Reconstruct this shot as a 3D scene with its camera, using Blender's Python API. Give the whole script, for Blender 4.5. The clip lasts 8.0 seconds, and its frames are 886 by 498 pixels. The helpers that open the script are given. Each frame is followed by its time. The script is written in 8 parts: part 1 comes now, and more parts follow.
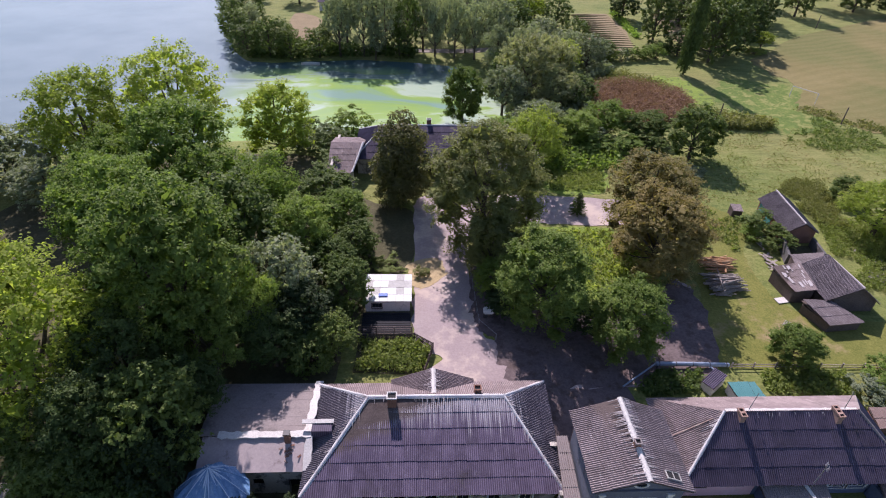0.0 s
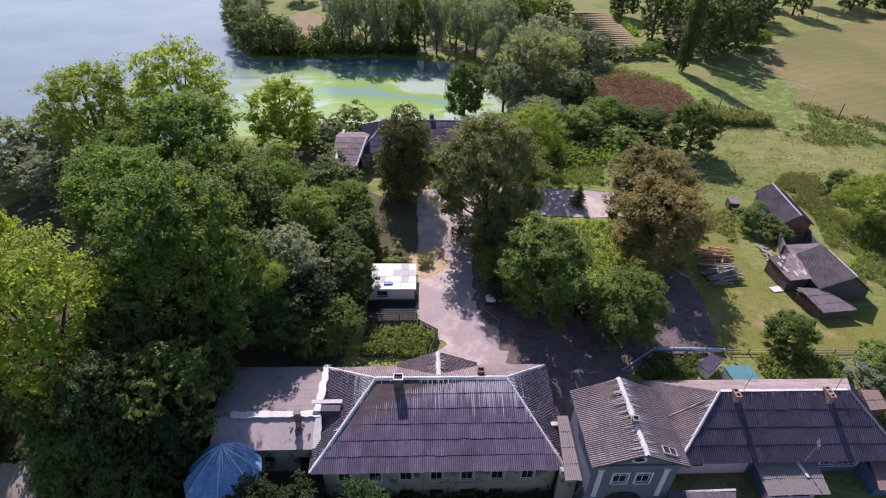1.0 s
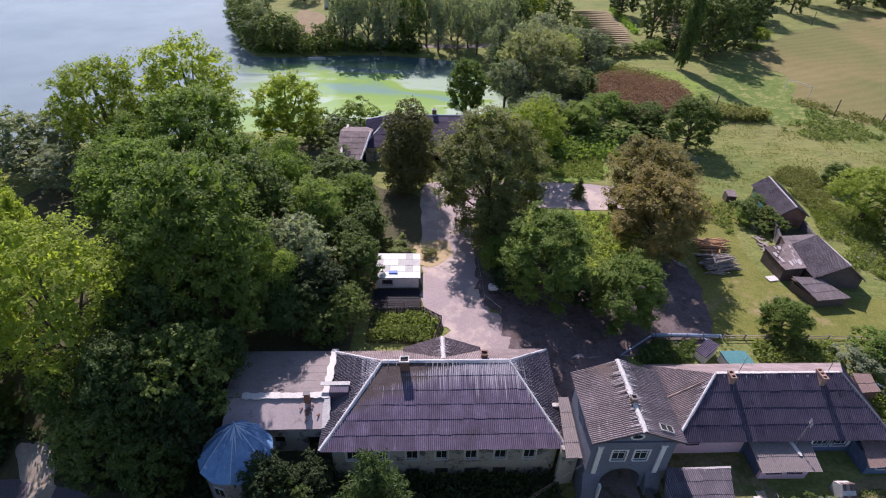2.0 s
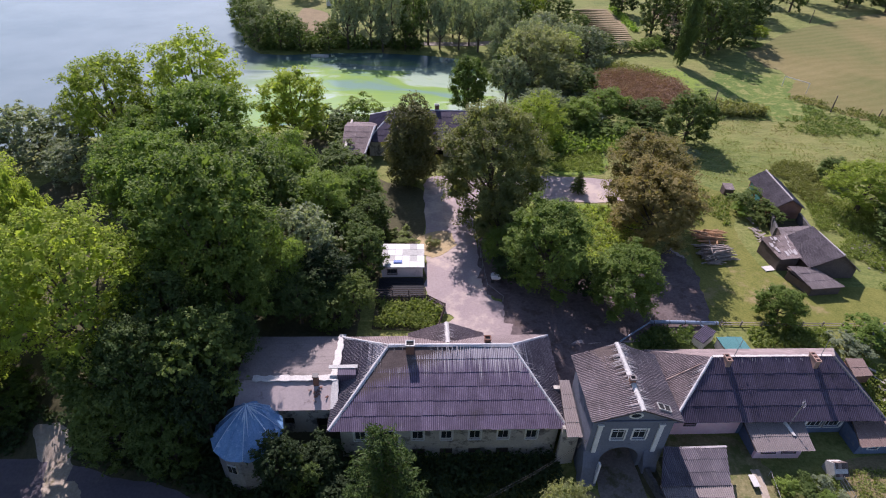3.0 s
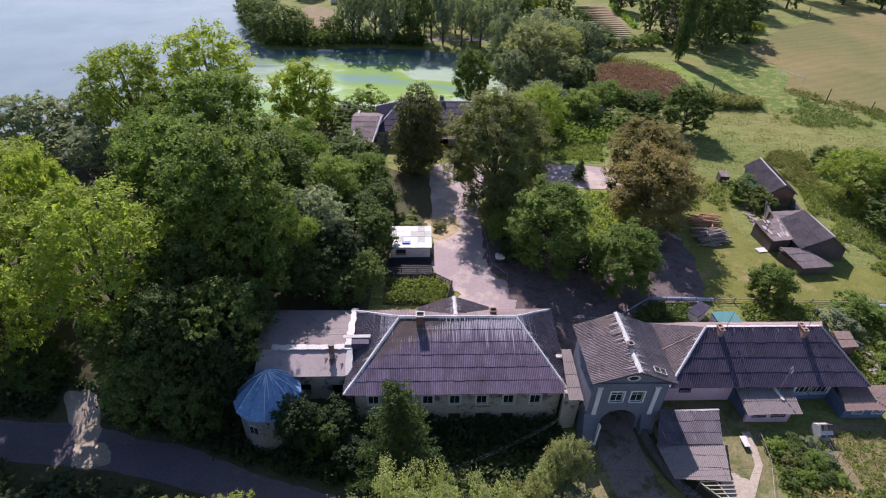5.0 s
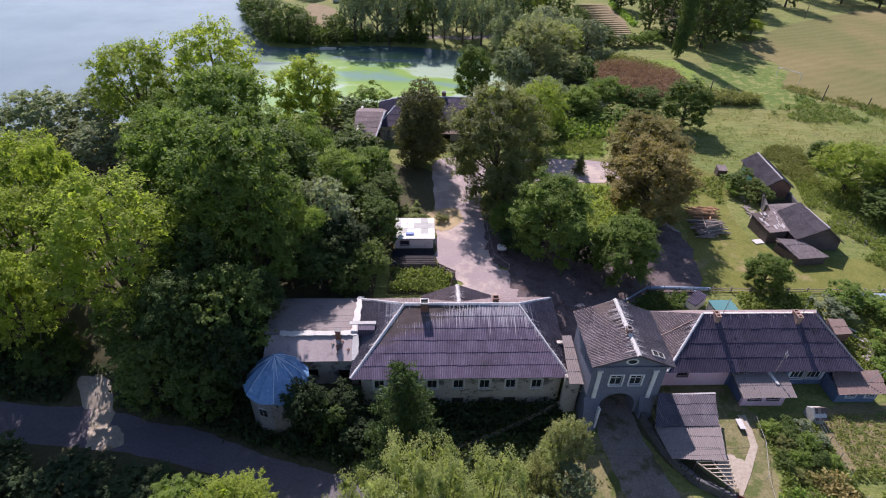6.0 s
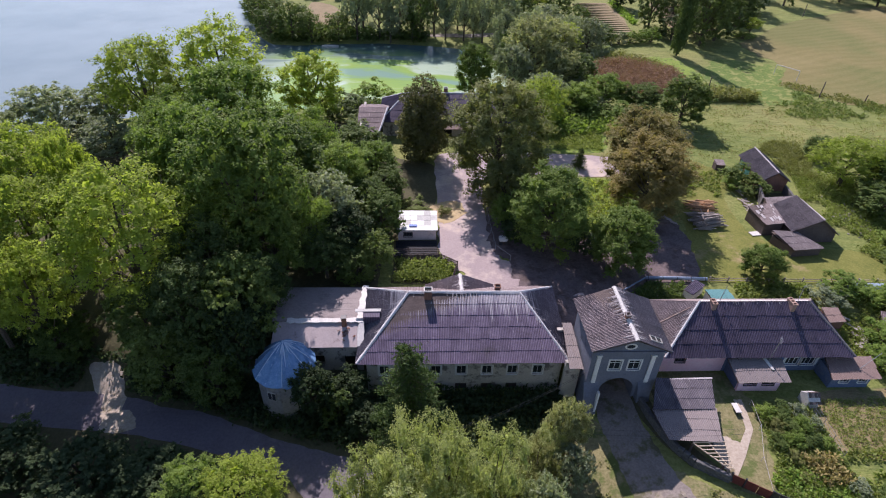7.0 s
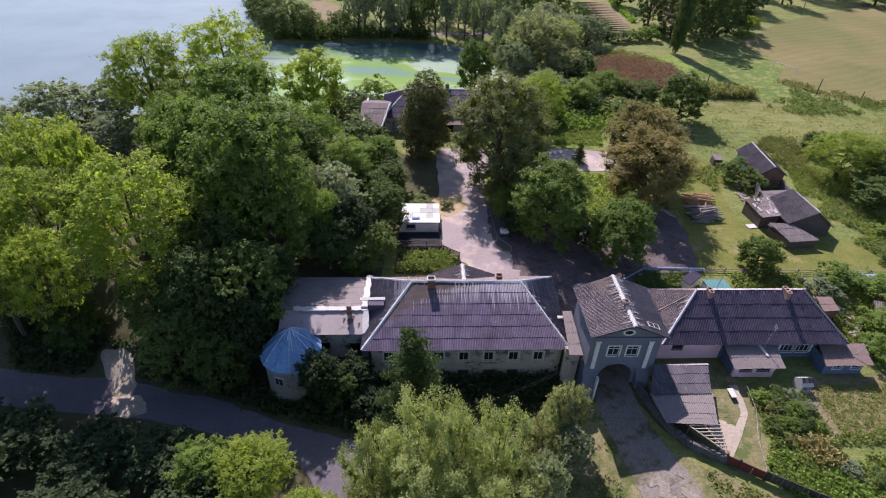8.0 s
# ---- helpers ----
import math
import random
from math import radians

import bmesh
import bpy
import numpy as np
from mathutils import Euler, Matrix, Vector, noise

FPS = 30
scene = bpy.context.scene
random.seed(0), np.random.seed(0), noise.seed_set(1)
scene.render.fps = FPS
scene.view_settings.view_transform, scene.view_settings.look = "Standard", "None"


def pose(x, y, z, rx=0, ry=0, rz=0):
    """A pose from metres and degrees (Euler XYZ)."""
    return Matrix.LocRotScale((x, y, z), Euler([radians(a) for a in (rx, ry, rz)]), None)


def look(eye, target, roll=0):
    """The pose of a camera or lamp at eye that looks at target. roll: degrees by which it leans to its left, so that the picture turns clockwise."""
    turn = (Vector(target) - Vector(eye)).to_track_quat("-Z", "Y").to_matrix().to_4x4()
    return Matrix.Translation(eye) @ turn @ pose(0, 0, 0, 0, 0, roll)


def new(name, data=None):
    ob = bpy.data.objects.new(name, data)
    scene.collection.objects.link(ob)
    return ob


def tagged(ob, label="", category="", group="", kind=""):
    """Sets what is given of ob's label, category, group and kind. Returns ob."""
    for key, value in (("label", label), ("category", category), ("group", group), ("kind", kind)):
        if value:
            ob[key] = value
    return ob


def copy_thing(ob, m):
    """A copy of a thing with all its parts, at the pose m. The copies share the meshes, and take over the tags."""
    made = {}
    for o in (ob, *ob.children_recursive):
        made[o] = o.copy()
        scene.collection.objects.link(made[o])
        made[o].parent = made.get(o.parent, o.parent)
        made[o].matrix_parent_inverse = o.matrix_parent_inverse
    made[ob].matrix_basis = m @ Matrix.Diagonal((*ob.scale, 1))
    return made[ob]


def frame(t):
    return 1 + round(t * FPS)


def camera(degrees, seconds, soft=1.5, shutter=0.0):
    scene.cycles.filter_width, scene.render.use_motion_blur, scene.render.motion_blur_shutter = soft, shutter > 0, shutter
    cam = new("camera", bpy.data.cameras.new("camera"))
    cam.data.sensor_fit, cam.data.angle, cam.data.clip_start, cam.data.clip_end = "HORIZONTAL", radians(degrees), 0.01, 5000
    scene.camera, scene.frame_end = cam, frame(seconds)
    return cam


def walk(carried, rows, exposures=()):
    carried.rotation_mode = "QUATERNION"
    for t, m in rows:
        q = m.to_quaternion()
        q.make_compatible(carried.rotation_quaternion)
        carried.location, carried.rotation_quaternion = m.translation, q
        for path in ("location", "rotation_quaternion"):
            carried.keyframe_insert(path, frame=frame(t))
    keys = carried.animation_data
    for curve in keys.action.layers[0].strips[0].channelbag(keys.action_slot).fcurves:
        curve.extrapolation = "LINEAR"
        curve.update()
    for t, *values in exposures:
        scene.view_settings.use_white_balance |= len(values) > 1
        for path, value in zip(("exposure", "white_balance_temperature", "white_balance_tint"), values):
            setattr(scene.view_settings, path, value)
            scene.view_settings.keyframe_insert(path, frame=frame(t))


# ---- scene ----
cam = camera(77.32, 8.0, soft=1.1)
AHEAD = Vector((0.04370, 0.80917, -0.58594))
PATH = [
    (0.0, 0.015, 0.002, 42.986),
    (1.0, -0.459, -1.984, 42.957),
    (2.0, -0.941, -3.926, 42.901),
    (3.0, -1.423, -5.824, 42.824),
    (4.0, -1.896, -7.680, 42.733),
    (5.0, -2.350, -9.493, 42.634),
    (6.0, -2.777, -11.265, 42.536),
    (7.0, -3.167, -12.996, 42.444),
    (8.0, -3.511, -14.686, 42.366),
]
walk(cam, [(t, look((x, y, z), Vector((x, y, z)) + AHEAD, 1.938)) for t, x, y, z in PATH],
     [(0.0, 0.50, 6350, 25), (4.0, 0.50, 6350, 23), (8.0, 0.54, 6350, 22)])

# ---------------------------------------------------------------- light
SUN_WAY = Vector((0.19, -1.0, -0.88)).normalized()
world = bpy.data.worlds.new("world")
scene.world = world
world.use_nodes = True
sky = world.node_tree.nodes.new("ShaderNodeTexSky")
sky.sky_type = "NISHITA"
sky.sun_disc = False
sky.sun_elevation = radians(40.8)
sky.sun_rotation = math.atan2(-0.19, 1.0)
sky.air_density, sky.dust_density, sky.ozone_density = 1.0, 0.6, 1.8
back = world.node_tree.nodes["Background"]
back.inputs["Strength"].default_value = 0.097
world.node_tree.links.new(sky.outputs[0], back.inputs["Color"])
sun = new("sun", bpy.data.lights.new("sun", "SUN"))
sun.data.energy, sun.data.angle, sun.data.color = 4.5, radians(0.6), (1.0, 0.92, 0.885)
sun.matrix_world = look((0, 0, 80), Vector((0, 0, 80)) + SUN_WAY)


# ---------------------------------------------------------------- helpers
def ss(a, b, x):
    t = min(1.0, max(0.0, (x - a) / (b - a)))
    return t * t * (3 - 2 * t)


LAKE_Z = -1.2
SHORE = [(-400, -60), (-130, 45), (-66, 84), (-40, 93), (-20, 99), (0, 102), (14, 104), (18, 112), (13, 124), (10, 137), (-2, 140.5),
         (-14, 142), (-28, 140), (-36, 138), (-43, 139), (-49, 149), (-55, 168), (-66, 199), (-80, 260), (-60, 420), (-500, 700), (-1500, 500), (-1500, -60)]


def shore_distance(x, y):
    """Metres inside the lake (positive) or outside it (negative)."""
    inside, best = False, 1e9
    for (x0, y0), (x1, y1) in zip(SHORE, SHORE[1:] + SHORE[:1]):
        if (y0 > y) != (y1 > y) and x < (x1 - x0) * (y - y0) / (y1 - y0) + x0:
            inside = not inside
        dx, dy = x1 - x0, y1 - y0
        k = min(1.0, max(0.0, ((x - x0) * dx + (y - y0) * dy) / (dx * dx + dy * dy)))
        best = min(best, math.hypot(x - x0 - k * dx, y - y0 - k * dy))
    return best if inside else -best


def land(x, y):
    return 1.4 * ss(26, 36, y) - 2.4 * (1 - ss(10, 20, x)) * (1 - ss(22, 30, y)) - 2.3 * ss(84, 98, y) * (1 - ss(20, 60, x)) + 0.5 * ss(136, 146, y) * (1 - ss(20, 60, x))


def ground_z(x, y):
    z = land(x, y)
    d = shore_distance(x, y)
    if d > -4:
        z = z + (LAKE_Z - 1.0 - z) * ss(-4, 3, d)
    return z


def empty(name, x, y, z, label="", category="", group="", kind=""):
    ob = new(name)
    ob.empty_display_size = 0.3
    ob.matrix_basis = pose(x, y, z)
    return tagged(ob, label, category, group, kind)


def part(name, bm, material, parent=None, label=""):
    """One mesh object from world coordinates, under a thing or a part."""
    me = bpy.data.meshes.new(name)
    bm.to_mesh(me)
    bm.free()
    return mesh_part(name, me, material, parent, label)


def mesh_part(name, me, material, parent=None, label=""):
    if material and not me.materials:
        me.materials.append(material)
    ob = new(name, me)
    if parent:
        ob.parent = parent
        ob.matrix_parent_inverse = base_of(parent).inverted()
    if label:
        ob["label"] = label
    return ob


def base_of(ob):
    m = ob.matrix_basis.copy()
    if ob.parent:
        m = base_of(ob.parent) @ ob.matrix_parent_inverse @ m
    return m


def from_data(name, verts, faces, material, smooth=False):
    me = bpy.data.meshes.new(name)
    me.from_pydata(verts, [], faces)
    if smooth:
        me.polygons.foreach_set("use_smooth", [True] * len(me.polygons))
    me.materials.append(material)
    return me


def box(bm, x0, x1, y0, y1, z0, z1, m=None):
    v = [bm.verts.new((x, y, z)) for z in (z0, z1) for y in (y0, y1) for x in (x0, x1)]
    for q in ((0, 2, 3, 1), (4, 5, 7, 6), (0, 1, 5, 4), (2, 6, 7, 3), (0, 4, 6, 2), (1, 3, 7, 5)):
        bm.faces.new([v[i] for i in q])
    if m is not None:
        bmesh.ops.transform(bm, matrix=m, verts=v)
    return v


def beam(bm, a, b, w, h):
    """A squared bar from a to b."""
    a, b = Vector(a), Vector(b)
    d = b - a
    m = Matrix.Translation(a) @ d.to_track_quat("X", "Z").to_matrix().to_4x4()
    box(bm, 0, d.length, -w / 2, w / 2, -h / 2, h / 2, m)


def tube(bm, pts, radii, sides=7):
    """A tapered round bar through the points."""
    rings = []
    pts = [Vector(p) for p in pts]
    for i, p in enumerate(pts):
        d = (pts[min(i + 1, len(pts) - 1)] - pts[max(i - 1, 0)]).normalized()
        q = d.to_track_quat("Z", "Y")
        rings.append([bm.verts.new(p + q @ Vector((radii[i] * math.cos(k * math.tau / sides), radii[i] * math.sin(k * math.tau / sides), 0))) for k in range(sides)])
    for r0, r1 in zip(rings, rings[1:]):
        for k in range(sides):
            bm.faces.new((r0[k], r0[(k + 1) % sides], r1[(k + 1) % sides], r1[k]))
    bm.faces.new(rings[0][::-1])
    bm.faces.new(rings[-1])


def slab(bm, corners, thick):
    """A plate with the given upper corners, thick metres deep along its normal."""
    c = [Vector(p) for p in corners]
    n = (c[1] - c[0]).cross(c[2] - c[0]).normalized()
    if n.z < 0:
        n = -n
    top = [bm.verts.new(p) for p in c]
    low = [bm.verts.new(p - n * thick) for p in c]
    bm.faces.new(top)
    bm.faces.new(low[::-1])
    for i in range(len(c)):
        j = (i + 1) % len(c)
        bm.faces.new((top[j], top[i], low[i], low[j]))
    bmesh.ops.recalc_face_normals(bm, faces=bm.faces)


# ---------------------------------------------------------------- materials
def material(name):
    m = bpy.data.materials.new(name)
    m.use_nodes = True
    return m, m.node_tree, m.node_tree.nodes["Principled BSDF"]


def node(tree, kind, **values):
    n = tree.nodes.new(kind)
    for k, v in values.items():
        n.inputs[k.replace("_", " ")].default_value = v
    return n


def coords(tree, kind="Object"):
    return tree.nodes.new("ShaderNodeTexCoord").outputs[kind]


def world_place(tree):
    return tree.nodes.new("ShaderNodeNewGeometry").outputs["Position"]


def noise_node(tree, vector, scale, detail=4.0, rough=0.6, stretch=None):
    if stretch:
        mp = tree.nodes.new("ShaderNodeMapping")
        mp.inputs["Scale"].default_value = stretch
        tree.links.new(vector, mp.inputs["Vector"])
        vector = mp.outputs[0]
    n = node(tree, "ShaderNodeTexNoise", Scale=scale, Detail=detail, Roughness=rough)
    tree.links.new(vector, n.inputs["Vector"])
    return n.outputs["Fac"]


def ramp(tree, fac, stops):
    r = tree.nodes.new("ShaderNodeValToRGB")
    e = r.color_ramp.elements
    while len(e) < len(stops):
        e.new(0.5)
    for el, (pos, col) in zip(e, stops):
        el.position, el.color = pos, (*col, 1)
    tree.links.new(fac, r.inputs["Fac"])
    return r.outputs["Color"]


def mix(tree, fac, a, b, how="MIX"):
    n = tree.nodes.new("ShaderNodeMix")
    n.data_type, n.blend_type = "RGBA", how
    for slot, v in ((0, fac), (6, a), (7, b)):
        if isinstance(v, (int, float)):
            n.inputs[slot].default_value = v
        elif isinstance(v, tuple):
            n.inputs[slot].default_value = (*v, 1)
        else:
            tree.links.new(v, n.inputs[slot])
    return n.outputs[2]


def bump(tree, shader, height, strength, distance):
    b = node(tree, "ShaderNodeBump", Strength=strength, Distance=distance)
    tree.links.new(height, b.inputs["Height"])
    tree.links.new(b.outputs[0], shader.inputs["Normal"])


def blotchy(name, dark, light, scale=0.6, fine=9.0, rough=0.9, relief=0.02, spot=None, spot_scale=0.25, spot_at=0.6, place="Object", stretch=None):
    """A weathered matt surface: two scales of blotches, and stains of a third colour."""
    m, t, b = material(name)
    v = world_place(t) if place == "World" else coords(t, place)
    n1, n2 = noise_node(t, v, scale, 5, 0.65, stretch), noise_node(t, v, fine, 3, 0.7, stretch)
    col = mix(t, 0.5, ramp(t, n1, [(0.3, dark), (0.7, light)]), ramp(t, n2, [(0.36, dark), (0.64, light)]))
    if spot:
        s = ramp(t, noise_node(t, v, spot_scale, 6, 0.7, stretch), [(spot_at - 0.04, (0, 0, 0)), (spot_at + 0.06, (1, 1, 1))])
        col = mix(t, s, col, spot)
    t.links.new(col, b.inputs["Base Color"])
    b.inputs["Roughness"].default_value = rough
    b.inputs["Specular IOR Level"].default_value = 0.25
    if relief:
        bump(t, b, n2, 0.6, relief)
    return m


def plain(name, colour, rough=0.6, metal=0.0):
    m, t, b = material(name)
    n = noise_node(t, coords(t), 3.0, 4, 0.6)
    t.links.new(ramp(t, n, [(0.3, tuple(c * 0.8 for c in colour)), (0.7, tuple(min(1, c * 1.15) for c in colour))]), b.inputs["Base Color"])
    b.inputs["Roughness"].default_value, b.inputs["Metallic"].default_value = rough, metal
    return m


RIB = 1.0 / 6


def slate(name, dark, light, streak, moss, drips=None):
    """Weathered fibre-cement sheets: every sheet a little different, pale drips, lichen."""
    m, t, b = material(name)
    v = world_place(t)
    rnd = t.nodes.new("ShaderNodeObjectInfo").outputs["Random"]
    base = ramp(t, noise_node(t, v, 1.1, 6, 0.7), [(0.3, dark), (0.72, light)])
    base = mix(t, 0.28, base, ramp(t, rnd, [(0.0, tuple(c * 0.5 for c in dark)), (1.0, tuple(min(1, c * 1.2) for c in light))]))
    base = mix(t, ramp(t, noise_node(t, v, 2.2, 5, 0.75, (2.2, 0.28, 0.28)), [(0.56, (0, 0, 0)), (0.72, (0.6, 0.6, 0.6))]), base, streak)
    base = mix(t, ramp(t, noise_node(t, v, 0.35, 6, 0.75), [(0.55, (0, 0, 0)), (0.75, (0.7, 0.7, 0.7))]), base, moss)
    if drips:
        # lime washed down from the ridge mortar in runs
        place = t.nodes.new("ShaderNodeSeparateXYZ")
        t.links.new(v, place.inputs[0])
        near = t.nodes.new("ShaderNodeMapRange")
        near.inputs["From Min"].default_value, near.inputs["From Max"].default_value = drips
        t.links.new(place.outputs[2], near.inputs["Value"])
        run = noise_node(t, v, 3.0, 3, 0.6, (2.0, 0.05, 0.05))
        both = t.nodes.new("ShaderNodeMath")
        both.operation = "MULTIPLY_ADD"
        both.inputs[1].default_value = 0.55
        t.links.new(near.outputs[0], both.inputs[0])
        t.links.new(run, both.inputs[2])
        base = mix(t, ramp(t, both.outputs[0], [(0.78, (0, 0, 0)), (1.0, (0.75, 0.75, 0.75))]), base, (0.6, 0.57, 0.6))
    # furrows of every sheet darkened, for settled dirt and for their grazing shade
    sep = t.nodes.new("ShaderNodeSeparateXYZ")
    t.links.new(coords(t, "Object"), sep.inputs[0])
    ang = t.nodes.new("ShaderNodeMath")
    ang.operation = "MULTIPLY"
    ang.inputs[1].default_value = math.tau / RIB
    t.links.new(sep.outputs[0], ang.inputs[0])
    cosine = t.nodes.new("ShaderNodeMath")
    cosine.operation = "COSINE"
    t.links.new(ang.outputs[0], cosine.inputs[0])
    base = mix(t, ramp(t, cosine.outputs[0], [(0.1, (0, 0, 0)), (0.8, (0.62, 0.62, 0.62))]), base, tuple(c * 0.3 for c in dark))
    t.links.new(base, b.inputs["Base Color"])
    b.inputs["Roughness"].default_value = 0.75
    b.inputs["Specular IOR Level"].default_value = 0.35
    bump(t, b, noise_node(t, v, 14.0, 3, 0.7), 0.4, 0.01)
    return m


def leaf(name, dark, light, odd, through_light=0.3, scale=0.45):
    """Leaves: every leaf its own tone, clumps vary, light comes through."""
    m, t, b = material(name)
    geo = t.nodes.new("ShaderNodeNewGeometry")
    obj = t.nodes.new("ShaderNodeObjectInfo").outputs["Random"]
    col = ramp(t, noise_node(t, geo.outputs["Position"], scale, 3, 0.6), [(0.34, dark), (0.66, light)])
    col = mix(t, 0.45, col, ramp(t, geo.outputs["Random Per Island"], [(0.0, dark), (0.7, light), (1.0, odd)]))
    col = mix(t, 0.35, col, ramp(t, obj, [(0.0, dark), (0.6, light), (1.0, odd)]))
    col = mix(t, 1.0, col, (0.95, 1.0, 1.0), "MULTIPLY")
    t.links.new(col, b.inputs["Base Color"])
    b.inputs["Roughness"].default_value = 0.6
    b.inputs["Specular IOR Level"].default_value = 0.12
    tr = t.nodes.new("ShaderNodeBsdfTranslucent")
    warm = mix(t, 1.0, col, (1.45, 1.55, 0.8), "MULTIPLY")
    t.links.new(warm, tr.inputs["Color"])
    ms = t.nodes.new("ShaderNodeMixShader")
    ms.inputs[0].default_value = through_light
    t.links.new(b.outputs[0], ms.inputs[1])
    t.links.new(tr.outputs[0], ms.inputs[2])
    t.links.new(ms.outputs[0], t.nodes["Material Output"].inputs["Surface"])
    return m


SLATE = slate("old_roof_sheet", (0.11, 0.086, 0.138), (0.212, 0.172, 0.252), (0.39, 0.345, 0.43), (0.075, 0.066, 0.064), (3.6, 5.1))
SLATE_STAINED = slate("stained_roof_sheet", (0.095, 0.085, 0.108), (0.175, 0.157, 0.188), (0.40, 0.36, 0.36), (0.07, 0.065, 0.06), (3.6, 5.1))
SLATE_LIGHT = slate("pale_roof_sheet", (0.205, 0.162, 0.163), (0.34, 0.275, 0.275), (0.57, 0.50, 0.485), (0.12, 0.098, 0.09), (7.2, 8.5))
SHED_ROOF = slate("shed_roof_sheet", (0.145, 0.12, 0.128), (0.255, 0.215, 0.222), (0.50, 0.45, 0.45), (0.085, 0.075, 0.07))
SLATE_DARK = slate("dark_roof_sheet", (0.066, 0.053, 0.09), (0.128, 0.106, 0.163), (0.235, 0.205, 0.265), (0.05, 0.048, 0.05))
RIDGE = blotchy("galvanised_ridge", (0.42, 0.42, 0.44), (0.72, 0.72, 0.73), 1.2, 9, 0.55, 0.01, (0.3, 0.27, 0.27), 0.9, 0.6)
LIME = blotchy("lime_mortar", (0.5, 0.48, 0.46), (0.75, 0.73, 0.7), 1.0, 8, 0.9, 0.02)
LIME_WASH = blotchy("lime_wash", (0.34, 0.31, 0.32), (0.55, 0.52, 0.52), 1.0, 8, 0.9, 0.01)
PLASTER = blotchy("peeling_plaster", (0.43, 0.40, 0.36), (0.62, 0.58, 0.53), 0.5, 5, 0.95, 0.02, (0.17, 0.155, 0.15), 0.8, 0.56, "World")
GATE_PLASTER = blotchy("grey_blue_plaster", (0.135, 0.15, 0.195), (0.20, 0.22, 0.275), 0.5, 5, 0.95, 0.015, (0.10, 0.105, 0.13), 0.7, 0.62, "World")
# greyed plaster puts the shade on the tower wall into its colour
TOWER_PLASTER = blotchy("shade_grey_plaster", (0.20, 0.195, 0.20), (0.34, 0.33, 0.33), 0.5, 5, 0.95, 0.02, (0.12, 0.115, 0.115), 0.8, 0.58, "World")
SHED_PLASTER = blotchy("pinkish_plaster", (0.60, 0.50, 0.47), (0.78, 0.68, 0.64), 0.6, 5, 0.95, 0.015, (0.42, 0.34, 0.32), 0.7, 0.62, "World")
WHITE_PAINT = blotchy("white_paint", (0.6, 0.6, 0.6), (0.82, 0.82, 0.8), 0.8, 6, 0.7, 0.005)
PINK = blotchy("pink_wall_paint", (0.86, 0.52, 0.60), (0.94, 0.68, 0.73), 0.6, 5, 0.9, 0.01, (0.74, 0.55, 0.56), 0.7, 0.66, "World")
BLUE_WALL = blotchy("blue_wall_paint", (0.095, 0.13, 0.215), (0.15, 0.195, 0.30), 0.6, 5, 0.9, 0.01, (0.2, 0.22, 0.26), 0.7, 0.64, "World")
BRICK = blotchy("old_brick", (0.17, 0.085, 0.065), (0.31, 0.17, 0.125), 1.5, 9, 0.95, 0.02)
ORANGE_BRICK = blotchy("orange_brick", (0.26, 0.16, 0.13), (0.42, 0.29, 0.24), 1.5, 9, 0.95, 0.02)
WORN_WHITE = blotchy("worn_white_paint", (0.35, 0.34, 0.33), (0.6, 0.6, 0.58), 1.5, 8, 0.8, 0.005)
WOOD = blotchy("weathered_boards", (0.075, 0.058, 0.055), (0.165, 0.13, 0.12), 1.0, 9, 0.9, 0.02)
# near-black board colour takes in the deep shade of the pen
SHADE_BLACK = blotchy("shade_black_boards", (0.014, 0.015, 0.02), (0.03, 0.031, 0.038), 1.0, 8, 0.8, 0.01)
PALE_WOOD = blotchy("pale_wood", (0.42, 0.34, 0.25), (0.62, 0.52, 0.40), 1.0, 9, 0.85, 0.02)
BARK = blotchy("bark", (0.06, 0.05, 0.04), (0.16, 0.13, 0.10), 1.0, 8, 0.95, 0.04)
LOG = blotchy("grey_log", (0.20, 0.17, 0.155), (0.44, 0.385, 0.345), 1.0, 8, 0.95, 0.03)
FRESH_LOG = blotchy("fresh_log", (0.36, 0.20, 0.11), (0.58, 0.38, 0.22), 1.0, 8, 0.9, 0.03)
CONCRETE = blotchy("concrete", (0.30, 0.27, 0.25), (0.46, 0.42, 0.385), 0.5, 6, 0.9, 0.01, (0.22, 0.20, 0.18), 0.4, 0.58)
STONE = blotchy("dark_stone", (0.07, 0.07, 0.072), (0.18, 0.172, 0.17), 0.9, 5, 0.95, 0.04)
RUST = blotchy("rusty_sheet", (0.19, 0.13, 0.115), (0.32, 0.24, 0.215), 0.7, 6, 0.7, 0.01, (0.42, 0.36, 0.32), 0.6, 0.56)
MAROON = blotchy("maroon_metal", (0.12, 0.03, 0.03), (0.2, 0.06, 0.05), 0.8, 6, 0.5, 0.005)
# pale spots imitate glints on the crumpled metal
BLUE_METAL = blotchy("blue_roof_metal", (0.10, 0.22, 0.40), (0.24, 0.40, 0.60), 0.8, 5, 0.24, 0.04, (0.50, 0.62, 0.76), 1.6, 0.64, "World", (1.6, 1.6, 0.5))
# paler blue for seams and folds, a highlight put into the colour
PALE_BLUE_METAL = blotchy("blue_metal_highlight", (0.42, 0.56, 0.70), (0.66, 0.76, 0.84), 0.8, 6, 0.35, 0.01)
TEAL = blotchy("teal_sheet", (0.05, 0.20, 0.21), (0.09, 0.29, 0.30), 0.6, 5, 0.5, 0.005)
FELT = blotchy("roofing_felt", (0.21, 0.18, 0.178), (0.32, 0.278, 0.27), 0.5, 6, 0.9, 0.01, (0.17, 0.15, 0.145), 0.4, 0.6)
